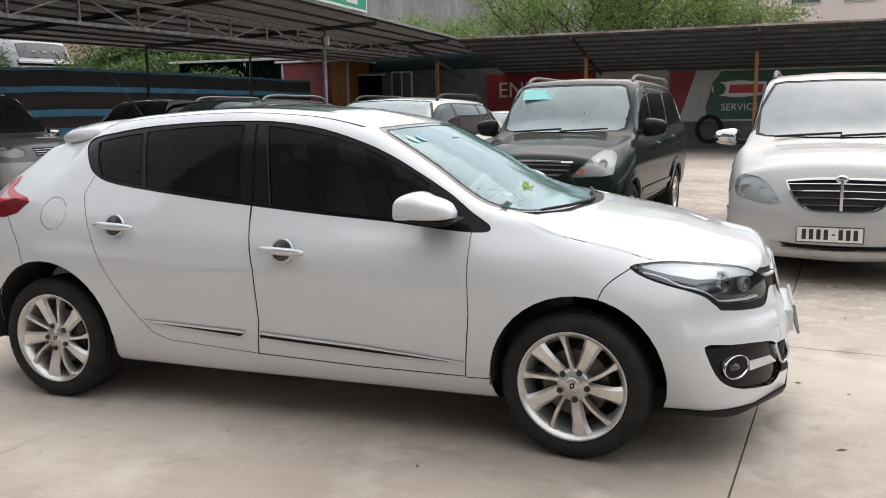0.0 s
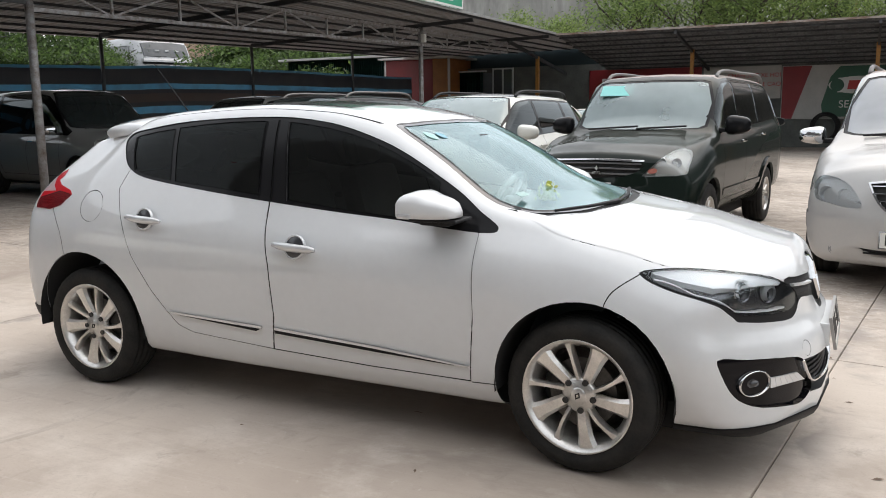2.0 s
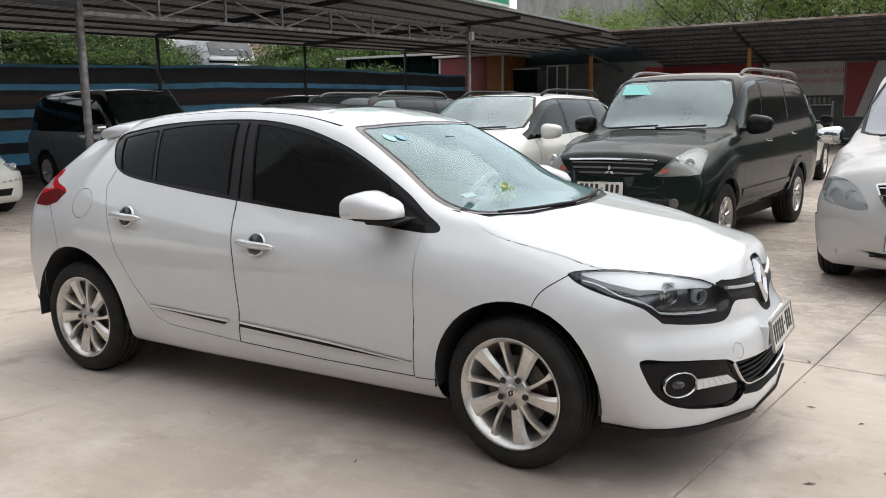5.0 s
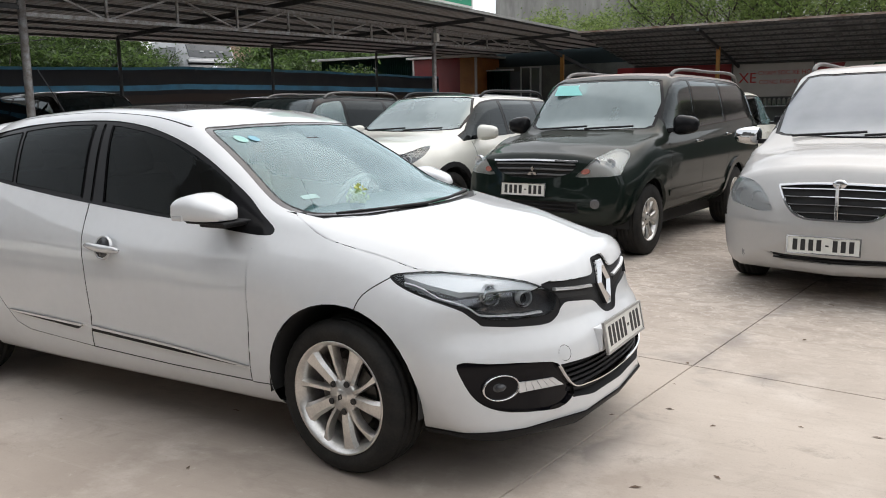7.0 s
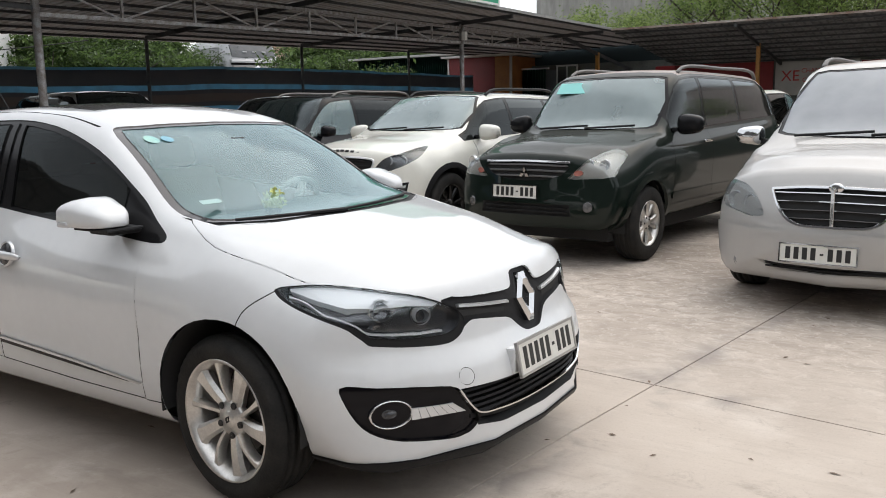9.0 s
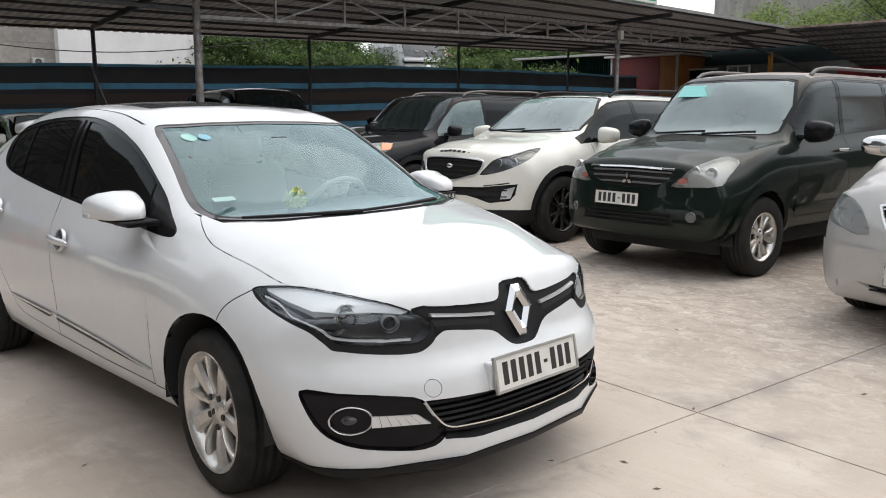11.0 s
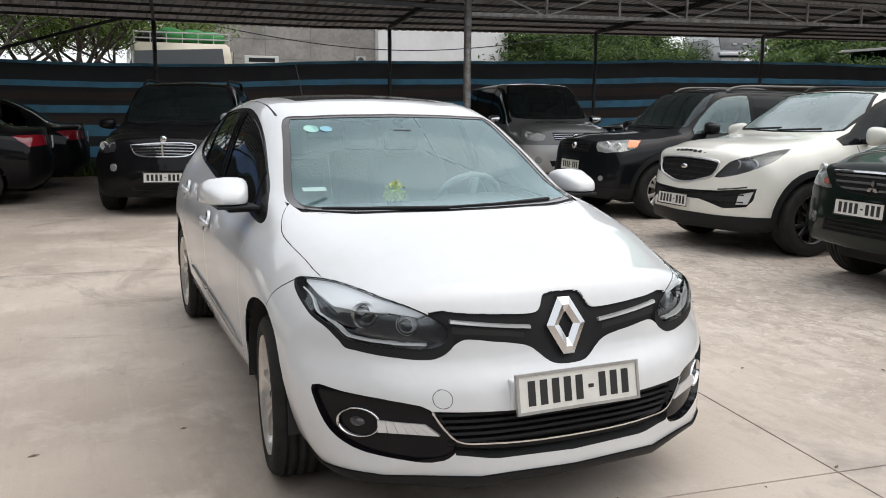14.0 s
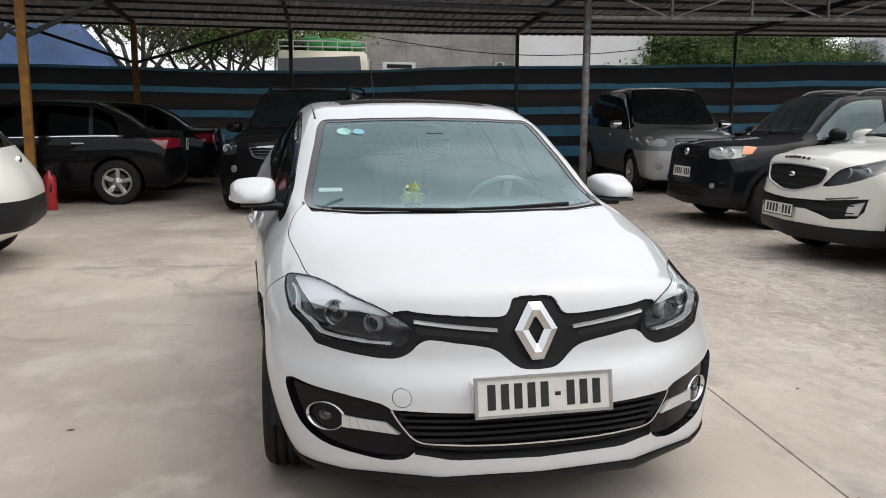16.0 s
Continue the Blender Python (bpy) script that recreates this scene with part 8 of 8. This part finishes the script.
    if "rear_band" in F:
        b0, b1 = F["rear_band"]
        for co, no in (((0, 0, b0), (0, 0, 1)), ((0, 0, b1), (0, 0, 1)), ((S["xr"] + 0.34, 0, 0), (1, 0, 0))):
            fs = [f for f in bm.faces if f.calc_center_median().x < S["xr"] + 0.6 and f.calc_center_median().z < b1 + 0.2]
            geom = list({*fs, *(e for f in fs for e in f.edges), *(v for f in fs for v in f.verts)})
            bmesh.ops.bisect_plane(bm, geom=geom, dist=1e-6, plane_co=co, plane_no=no)
        inset = [f for f in bm.faces if b0 < f.calc_center_median().z < b1 and f.calc_center_median().x < S["xr"] + 0.34]
        put("bumper_insert", inset, M_black, 0.004, -0.01, "black band set in the rear bumper")
    if F.get("chrome_line"):
        for s in (-1, 1):
            xs = [P[0] - 0.05 + (P[-1] - P[0]) * k / 6 for k in range(7)]
            ln = [(x, 0.7 * s, tab_at(S, 9, x) + 0.004) for x in xs] + [(x, 0.7 * s, tab_at(S, 9, x) - 0.010) for x in xs[::-1]]
            put("chrome_line", cut_faces(bm, ln, (0, s, 0), test=(lambda c: c.y < -0.3) if s < 0 else (lambda c: c.y > 0.3)), M_chrome, 0.004, -0.002)
    if "bumper_color" in F:
        zc_, mt, bo_ = F["bumper_color"]
        fs = [f for f in bm.faces if f.calc_center_median().x > 0.2 and f.calc_center_median().z < zc_ + 0.1]
        geom = list({*fs, *(e for f in fs for e in f.edges), *(v for f in fs for v in f.verts)})
        bmesh.ops.bisect_plane(bm, geom=geom, dist=1e-6, plane_co=(0, 0, zc_), plane_no=(0, 0, 1))
        put("front_bumper", [f for f in bm.faces if f.calc_center_median().x > 0.2 and f.calc_center_median().z < zc_], mt, bo_, -0.01)
    if "plate" in F:
        pz = F["plate"]
        py_ = F.get("plate_y", 0.0)
        number_plate(car, pose(nx(py_, pz) + 0.012, py_, pz, 0, -4, 0), frame_mat=M_chrome)
    if "rear_plate" in F:
        o = number_plate(car, pose(S["xr"] + F["rear_plate"][0], 0, F["rear_plate"][1], 0, 0, 180), w=0.33, h=0.165, n=5, gap=9)
    # dark cabin behind the glass
    part("cabin_floor", box_bm((-S["wb"] - 0.5, -h * 0.8, 0.42), (cx - 0.1, h * 0.8, 0.46)), M_cabin, car)
    dsh = box_bm((cx - 0.55, -h * 0.78, 0.46), (cx - 0.1, h * 0.78, cz - 0.05), 0.05)
    part("dashboard", dsh, M_cabin, car)
    for sx in (cx - 1.25, max(cx - 2.1, S["end"] + 0.5)):
        for sy in (-0.38, 0.38):
            st = part("seat", box_bm((sx - 0.22, sy - 0.24, 0.46), (sx + 0.26, sy + 0.24, 0.68), 0.06), M_seat, car)
            b_ = part("backrest", box_bm((-0.07, -0.23, 0.0), (0.07, 0.23, 0.60), 0.05), M_seat, st)
            b_.matrix_basis = pose(sx - 0.24, sy, 0.62, 0, -15)
            b_ = part("headrest", box_bm((-0.045, -0.12, 0.62), (0.045, 0.12, 0.78), 0.04), M_seat, st)
            b_.matrix_basis = pose(sx - 0.24, sy, 0.62, 0, -15)
    part("underbody", box_bm((-S["wb"] - 0.3, -h * 0.75, 0.2), (0.4, h * 0.75, 0.36), 0.02), M_liner, car)
    flow(part("body", bm, paint_m, car), skin)
    wa = dict(R=tyre, rim=rim, width=0.22)
    wa.update(wheel or {})
    ty = h - 0.125
    w = make_wheel(car, pose(0, -ty, tyre, 0, 15), wa, F.get("wheel_mats"))
    same_wheel(w, car, pose(-S["wb"], -ty, tyre, 0, 40))
    same_wheel(w, car, pose(0, ty, tyre, 0, 20, 180))
    same_wheel(w, car, pose(-S["wb"], ty, tyre, 0, 5, 180))
    return car


M_tint_b = glass("smoked_side_glass", (0.028, 0.032, 0.032), ior=1.2)
M_tint_d = glass("black_side_glass", (0.010, 0.011, 0.011), ior=1.07)
M_tint_c = glass("dusty_smoked_side_glass", (0.06, 0.066, 0.062), rough=0.1, ior=1.2, film=0.018, haze=(0.40, 0.40, 0.36))
M_clear_b = glass("pale_green_side_glass", (0.55, 0.68, 0.60), rough=0.1, ior=1.5, film=0.16)
M_screen_b = glass("dusty_windscreen_glass", (0.50, 0.62, 0.60), rough=0.12, ior=1.62, film=0.27, haze=(0.56, 0.68, 0.68))
M_screen_c = glass("hazy_grey_windscreen_glass", (0.50, 0.56, 0.58), rough=0.12, ior=1.6, film=0.42, haze=(0.60, 0.61, 0.65))
M_bowl_dim = material("lamp_bowl_dim", (0.50, 0.50, 0.49), 0.3, 0.2)
M_screen_dark = glass("dark_windscreen_glass", (0.10, 0.11, 0.115), rough=0.08, ior=1.3, film=0.02)
M_bowl = material("lamp_bowl_silver", (0.46, 0.45, 0.42), 0.3, 0.2)
M_red_disc = material("dull_pink_red_indicator", (0.36, 0.13, 0.10), 0.2, coat=0.8)
DUST = (0.34, 0.31, 0.27)
P_green = paint("dusty_dark_green_paint", (0.006, 0.012, 0.009), (*DUST, 0.09), coat=0.55, spec=0.06)
P_ivory = paint("ivory_white_paint", (0.78, 0.77, 0.70))
P_black = paint("black_car_paint", (0.006, 0.006, 0.007), (*DUST, 0.008), coat=0.38, spec=0.04)
P_black2 = paint("blue_black_car_paint", (0.006, 0.007, 0.009), (*DUST, 0.01), coat=0.42, spec=0.04)
P_grey = paint("grey_green_metallic_paint", (0.18, 0.19, 0.188), (*DUST, 0.15), metal=0.3)
P_silver = paint("dusty_silver_paint", (0.47, 0.465, 0.455), (0.52, 0.48, 0.44, 0.35), metal=0.4)
M_black_wheel = material("gloss_black_alloy", (0.014, 0.014, 0.014), 0.25, 0.3)
M_roof_dust = material("dusty_roof_paint", (0.42, 0.36, 0.33), 0.75, var=0.35, scale=2.5, coat=0.1)
M_bar = material("dull_grey_grille_bar", (0.16, 0.16, 0.16), 0.35, 0.4)
M_rail = material("dark_grey_roof_rail", (0.15, 0.142, 0.135), 0.5, var=0.15, scale=6)

# dark green people carrier
S1 = car_spec(0.78, 2.72, 1.28, 1.78, 1.79, 1.0, (-0.34, 1.18), -1.0, -3.5, (1.13, 1.28), bf=0.24, wr=0.74, rear_lean=0.24, lean=0.08, sill=0.38)
F1 = dict(pillars=[-0.30, -1.46, -2.48, -3.70], drop=0.05, lamp=[(0.723, -0.43, 0.79), (0.705, -0.475, 0.835), (0.638, -0.574, 0.945), (0.52, -0.61, 0.985), (0.42, -0.632, 1.01), (0.265, -0.681, 1.03), (0.232, -0.739, 1.003), (0.278, -0.772, 0.965), (0.458, -0.791, 0.874), (0.554, -0.80, 0.806), (0.679, -0.597, 0.788)],
          amber=[(0.69 - 0.028 * math.cos(a), -0.515 - 0.028 * math.cos(a), 0.834 + 0.026 * math.sin(a)) for a in [2 * math.pi * k / 12 for k in range(12)]], amber_mat=M_red_disc,
          grille=[(-0.445, 0.885), (-0.40, 0.92), (-0.15, 0.938), (0.15, 0.938), (0.40, 0.92), (0.445, 0.885), (0.375, 0.818), (0.23, 0.775), (0, 0.76), (-0.23, 0.775), (-0.375, 0.818)], bars=3, bar_h=0.018, bar_mat=M_bar, top_bar=True, frame_mat=None, badge=0.826, diamonds=True,
          intake=[(-0.46, 0.56), (0.46, 0.56), (0.48, 0.455), (-0.48, 0.455)], fog=(0.62, 0.544, 0.036), fog_mat=M_lamp_grey, plate=0.66, plate_y=-0.09, rails=M_rail, roof_paint=M_roof_dust, cladding=None, moulding=0.56, handle=M_chrome,
          side_glass=M_tint_c, mirror=M_black_gloss, mirror_size=(0.13, 0.095), flare=True)
zing = make_car("people_carrier", "dusty dark green people carrier with roof rails", S1, F1, P_green, pose(-1.28, 4.66, 0, 0, 0, -95), 0.345, 0.205)
o = part("windscreen_card", box_bm((-0.002, -0.18, -0.085), (0.002, 0.18, 0.085), 0.001), material("cyan_card", (0.24, 0.60, 0.57), 0.6), zing)
o.matrix_basis = pose(-0.785, -0.37, 1.603, 0, -49.5, 5)
# white crossover with black wheels
S2 = car_spec(0.89, 2.64, 0.90, 1.855, 1.63, 1.01, (-0.30, 1.165), -1.02, -2.9, (1.05, 1.17), bf=0.48, wr=0.68, rear_lean=0.42, lean=0.10, sill=0.28)
F2 = dict(pillars=[-0.32, -1.45, -2.4, -3.1], lamp=[(0.816, -0.438, 0.75), (0.787, -0.488, 0.818), (0.737, -0.553, 0.90), (0.613, -0.655, 0.95), (0.346, -0.70, 1.004), (0.173, -0.725, 1.021), (0.354, -0.787, 0.948), (0.51, -0.798, 0.885), (0.645, -0.707, 0.816), (0.75, -0.577, 0.766)],
          bowl=M_lamp_grey, grille=[(-0.46, 0.885), (-0.42, 0.905), (-0.13, 0.925), (0.13, 0.925), (0.42, 0.905), (0.46, 0.885), (0.42, 0.77), (0.26, 0.715), (0.1, 0.680), (-0.1, 0.680), (-0.26, 0.715), (-0.42, 0.77)], bars=4, frame_mat=M_satin, badge=0.83, badge_scale=(0.7, 0.9, 0.55),
          intake=[(-0.78, 0.66), (-0.49, 0.625), (0, 0.605), (0.49, 0.625), (0.78, 0.66), (0.77, 0.55), (0.73, 0.485), (0.56, 0.46), (0.44, 0.50), (0.30, 0.53), (0, 0.525), (-0.30, 0.53), (-0.44, 0.50), (-0.56, 0.46), (-0.73, 0.485), (-0.77, 0.55)],
          fog_box=[(0.711, -0.669, 0.60), (0.614, -0.765, 0.634), (0.656, -0.737, 0.509), (0.73, -0.653, 0.499)], brow=[(0.50, 0.640), (0.62, 0.655), (0.72, 0.672)], plate=0.495, plate_y=-0.09, dark_roof=True, rails=M_black, cladding=0.39,
          wheel_mats=(M_black_wheel, M_black_wheel), front_glass=M_tint_b, screen=M_screen_b, mirror_size=(0.135, 0.088))
crossover = make_car("crossover_car", "ivory white crossover with black wheels and black cladding", S2, F2, P_ivory, pose(-3.70, 4.98, 0, 0, 0, -93), 0.362, 0.235)
for k in range(9):
    y = -0.18 + 0.07 * k
    o = part("bar", box_bm((-0.012, -0.024, -0.004), (0.012, 0.024, 0.006), 0.002), M_black, crossover)
    o.matrix_basis = pose(0.800 - 0.40 * (abs(y) / 0.9) ** 2.4, y, 0.992 - 0.06 * abs(y), 0, 42, 0)
# black off-roader
S3 = car_spec(0.87, 2.66, 0.95, 1.815, 1.68, 1.0, (-0.30, 1.13), -0.98, -2.9, (1.06, 1.10), bf=0.30, wr=0.70, rear_lean=0.25, lean=0.08, sill=0.30)
F3 = dict(pillars=[-0.32, -1.42, -2.4, -3.2], lamp=[(0.70, -0.46, 0.96), (0.55, -0.64, 1.01), (0.34, -0.80, 1.02), (0.44, -0.86, 0.93), (0.58, -0.78, 0.85), (0.72, -0.50, 0.84)],
          amber=[(0.46, -0.72, 1.02), (0.34, -0.80, 1.02), (0.42, -0.86, 0.93), (0.50, -0.80, 0.92)],
          grille=[(-0.42, 0.97), (0.42, 0.97), (0.38, 0.84), (-0.38, 0.84)], bars=3, badge=0.91, intake=[(-0.5, 0.48), (0.5, 0.48), (0.45, 0.36), (-0.45, 0.36)], fog=(0.64, 0.52, 0.028), fog_mat=M_fog_glass, plate=0.66, rails=M_rail,
          front_glass=M_clear_b, screen=M_screen_dark, cladding=0.40, mirror=M_black_gloss)
make_car("off_road_car", "black off-road car with amber-cornered headlights", S3, F3, P_black2, pose(-6.50, 5.42, 0, 0, 0, -94), 0.36, 0.225)
# grey van-like family car with a silver bumper
S4 = car_spec(0.84, 2.75, 0.98, 1.77, 1.75, 0.98, (-0.25, 1.10), -1.05, -3.2, (1.0, 1.04), bf=0.30, wr=0.70, rear_lean=0.20, lean=0.10, sill=0.28)
F4 = dict(pillars=[-0.30, -1.45, -2.5, -3.55], lamp=[(0.70, -0.48, 0.86), (0.58, -0.62, 0.93), (0.38, -0.78, 0.96), (0.42, -0.84, 0.88), (0.56, -0.76, 0.78), (0.72, -0.52, 0.77)],
          grille=[(-0.40, 0.90), (0.40, 0.90), (0.36, 0.78), (-0.36, 0.78)], bars=3, bar_mat=M_chrome, badge=0.84, intake=[(-0.45, 0.45), (0.45, 0.45), (0.40, 0.35), (-0.40, 0.35)],
          fog=(0.62, 0.46, 0.05), plate=0.58, bumper_color=(0.70, P_silver, 0.004), screen=M_screen_dark, side_glass=M_tint_b, mirror=M_chrome, handle=M_chrome)
make_car("minivan", "dark grey minivan with a silver front bumper and tinted glass", S4, F4, P_grey, pose(-10.5, 6.72, 0, 0, 0, -9) @ Matrix.Scale(1.08, 4), 0.33, 0.20)
# black estate-like car behind
make_car("suv_car", "dark grey tall car parked close to the tarpaulin fence", S3, dict(F3, front_glass=M_tint_b, rails=None), P_grey, pose(-10.8, 9.05, 0, 0, 0, -93) @ Matrix.Scale(1.06, 4), 0.36, 0.225)
# black off-roader with a chrome grille under the roof
S6 = car_spec(0.87, 2.74, 1.05, 1.88, 1.74, 1.0, (-0.30, 1.14), -1.0, -3.1, (1.05, 1.09), bf=0.36, wr=0.68, rear_lean=0.3, lean=0.12, sill=0.28)
F6 = dict(bowl=M_lamp_grey, pillars=[-0.32, -1.45, -2.45, -3.3], lamp=[(0.62, -0.52, 0.90), (0.52, -0.64, 0.97), (0.34, -0.80, 0.99), (0.42, -0.87, 0.88), (0.54, -0.80, 0.80), (0.68, -0.56, 0.80)],
          grille=[(-0.40, 0.90), (0, 0.93), (0.40, 0.90), (0.34, 0.79), (0, 0.76), (-0.34, 0.79)], bars=4, bar_mat=M_chrome, spine=True, badge=0.97, frame_mat=M_chrome,
          intake=[(-0.40, 0.40), (0.40, 0.40), (0.36, 0.30), (-0.36, 0.30)], fog=(0.62, 0.62, 0.04), fog_mat=M_fog_glass, plate=0.50, rails=M_black, screen=M_screen_dark)
make_car("station_wagon", "black station wagon with a chrome-barred grille", S6, F6, P_black, pose(-8.82, -0.27, 0, 0, 0, -16), 0.36, 0.225)
# two black saloons seen from behind
S7 = car_spec(0.93, 2.685, 0.98, 1.79, 1.54, 0.86, (-0.32, 1.03), -1.15, -2.35, (0.96, 1.04), tail="sedan", deck=(-3.20, 1.10), bf=0.35, br=0.36, wr=0.66, sill=0.27)
S7["lean_r"] = [(0.15, 0.30), (0.28, 0.12), (0.42, 0.02), (0.62, 0.0), (0.80, 0.04), (1.02, 0.08), (1.10, 0.10), (1.4, 0.2)]
F7 = dict(pillars=[-0.36, -1.45, -2.35, -2.75], lamp=[(0.72, -0.46, 0.78), (0.5, -0.66, 0.84), (0.36, -0.80, 0.84), (0.52, -0.80, 0.72), (0.72, -0.52, 0.70)], grille=[(-0.35, 0.80), (0.35, 0.80), (0.3, 0.62), (-0.3, 0.62)],
          tail=[(-3.62, -0.50, 0.965), (-3.45, -0.72, 0.98), (-3.22, -0.86, 0.975), (-3.30, -0.86, 0.90), (-3.40, -0.85, 0.82), (-3.64, -0.54, 0.84)], chrome_line=True, side_glass=M_tint_d, tail_mat=material("deep_red_lamp_lens", (0.27, 0.012, 0.022), 0.1, coat=1.0), rear_plate=(0.02, 0.86), handle=M_chrome, screen=M_screen_dark)
make_car("saloon_car", "black saloon with red tail lights and five-spoke wheels", S7, F7, P_black, pose(-10.70, -5.46, 0, 0, 0, -90), 0.33, 0.205, dict(twin=False))
make_car("saloon_car", "black saloon parked behind another against the fence", S7, F7, P_black2, pose(-13.0, -4.95, 0, 0, 0, -90), 0.33, 0.205)
# small white cars
S8 = car_spec(0.72, 2.42, 0.62, 1.60, 1.46, 0.84, (-0.25, 1.0), -0.9, -2.5, (0.96, 1.05), bf=0.3, wr=0.66, rear_lean=0.30, sill=0.24)
S8["lean_r"] = [(0.15, 0.42), (0.24, 0.26), (0.34, 0.06), (0.45, 0.0), (0.66, 0.01), (0.80, 0.06), (1.0, 0.20), (1.2, 0.36), (1.42, 0.50), (1.5, 0.55)]
F8 = dict(pillars=[-0.3, -1.3, -2.2, -2.75], lamp=[(0.55, -0.42, 0.78), (0.36, -0.6, 0.84), (0.18, -0.72, 0.86), (0.34, -0.74, 0.74), (0.52, -0.5, 0.70)],           rear_band=(0.36, 0.62))
small = make_car("city_car", "small white hatchback with a black rear bumper", S8, F8, P_ivory, pose(-4.85, -5.79, 0, 0, 0, -88), 0.29, 0.19)
o = part("badge", smooth_all(lathe_bm([(0.001, -0.012), (0.03, -0.012), (0.045, -0.006), (0.05, 0.02)], 18, "X")), M_chrome, small)
o.location = (-2.895, 0.0, 0.93)
S9 = car_spec(0.80, 2.50, 0.95, 1.69, 1.42, 0.76, (-0.30, 0.98), -1.1, -2.2, (0.92, 0.98), tail="sedan", deck=(-2.85, 1.02), bf=0.35, wr=0.64, sill=0.22)
F9 = dict(pillars=[-0.36, -1.4, -2.25, -2.6], lamp=[(0.62, -0.40, 0.72), (0.45, -0.6, 0.77), (0.28, -0.76, 0.77), (0.40, -0.80, 0.66), (0.60, -0.46, 0.60)], grille=[(-0.28, 0.72), (0.28, 0.72), (0.25, 0.62), (-0.25, 0.62)],
          intake=[(-0.5, 0.40), (0.5, 0.40), (0.45, 0.30), (-0.45, 0.30)], plate=0.5)
make_car("saloon_car", "white saloon parked beside the grey minivan", S9, F9, P_ivory, pose(-10.75, 2.85, 0, 0, 0, 0), 0.30, 0.185)
# silver people carrier with a wide chrome grille
S10 = car_spec(0.98, 3.0, 1.10, 1.80, 1.76, 0.98, (-0.08, 1.145), -0.92, -3.4, (1.06, 1.12), bf=0.42, wr=0.70, rear_lean=0.3, lean=0.16, sill=0.26, hoodw=0.70)
F10 = dict(pillars=[-0.30, -1.5, -2.6, -3.7], bulb=1.1, drop=0.06, bowl=M_bowl_dim, lamp=[(0.60, -0.775, 0.862), (0.731, -0.664, 0.868), (0.797, -0.583, 0.842), (0.856, -0.512, 0.787), (0.906, -0.455, 0.702), (0.92, -0.44, 0.66), (0.905, -0.485, 0.645), (0.866, -0.575, 0.651), (0.79, -0.679, 0.67), (0.686, -0.783, 0.688), (0.645, -0.807, 0.735), (0.59, -0.81, 0.80)],
           grille=[(-0.405, 0.838), (-0.23, 0.855), (0, 0.86), (0.23, 0.855), (0.405, 0.838), (0.36, 0.745), (0.315, 0.68), (0.27, 0.64), (0.20, 0.615), (0, 0.61), (-0.20, 0.615), (-0.27, 0.64), (-0.315, 0.68), (-0.36, 0.745)], bars=4, bar_h=0.011, bar_mat=M_chrome, spine=True, frame_mat=M_chrome, badge=0.855, badge_scale=(0.8, 1.0, 0.7),
           intake=[(-0.48, 0.362), (-0.3, 0.347), (0.3, 0.347), (0.46, 0.362), (0.34, 0.300), (0, 0.297), (-0.34, 0.300)], fog=(0.625, 0.326, 0.032), fog_mat=M_fog_glass, plate=0.43, plate_y=-0.07, rails=M_rail, roof_paint=M_roof_dust, mirror=M_chrome, screen=M_screen_c, bumper_color=(0.572, P_silver, 0.012))
make_car("people_carrier", "dusty silver people carrier with a wide barred grille", S10, F10, P_silver, pose(1.425, 3.98, 0, 0, 0, -94), 0.34, 0.21)
# cars far back under the second roof
make_car("off_road_car", "white off-road car parked deep under the corrugated roof", S3, dict(F3, rails=None, tail=[(-3.4, -0.62, 1.15), (-3.3, -0.82, 1.15), (-3.3, -0.85, 0.85), (-3.44, -0.66, 0.85)]), P_ivory, pose(-1.55, 13.9, 0, 0, 0, 88), 0.36, 0.225)
make_car("city_car", "small white hatchback parked behind the ivory crossover", S8, F8, P_ivory, pose(-4.6, 13.2, 0, 0, 0, -95), 0.29, 0.19)
# concrete slabs of the yard, with open joints between them
SX, SY, SW = 5.0, 6.0, 0.005
u, w = Vector((0.992, -0.1262, 0)), Vector((0.112, 0.9937, 0))
o0 = Vector((0.853, 1.183, 0))
sl = bmesh.new()
cs = [(SW, SW), (SX - SW, SW), (SX - SW, SY - SW), (SW, SY - SW)]
top = [sl.verts.new(u * a + w * b) for a, b in cs]
low = [sl.verts.new(u * (a + (0.004 if a > 1 else -0.004)) + w * (b + (0.004 if b > 1 else -0.004)) + Vector((0, 0, -0.02))) for a, b in cs]
sl.faces.new(top)
for i in range(4):
    sl.faces.new((top[i], low[i], low[(i + 1) % 4], top[(i + 1) % 4]))
bmesh.ops.recalc_face_normals(sl, faces=sl.faces)
slab_me = mesh_of("slab", sl, M_concrete)
for i in range(-5, 6):
    for j in range(-4, 6):
        s = new("slab", slab_me)
        s.parent = ground
        s.location = o0 + u * (SX * i) + w * (SY * j)
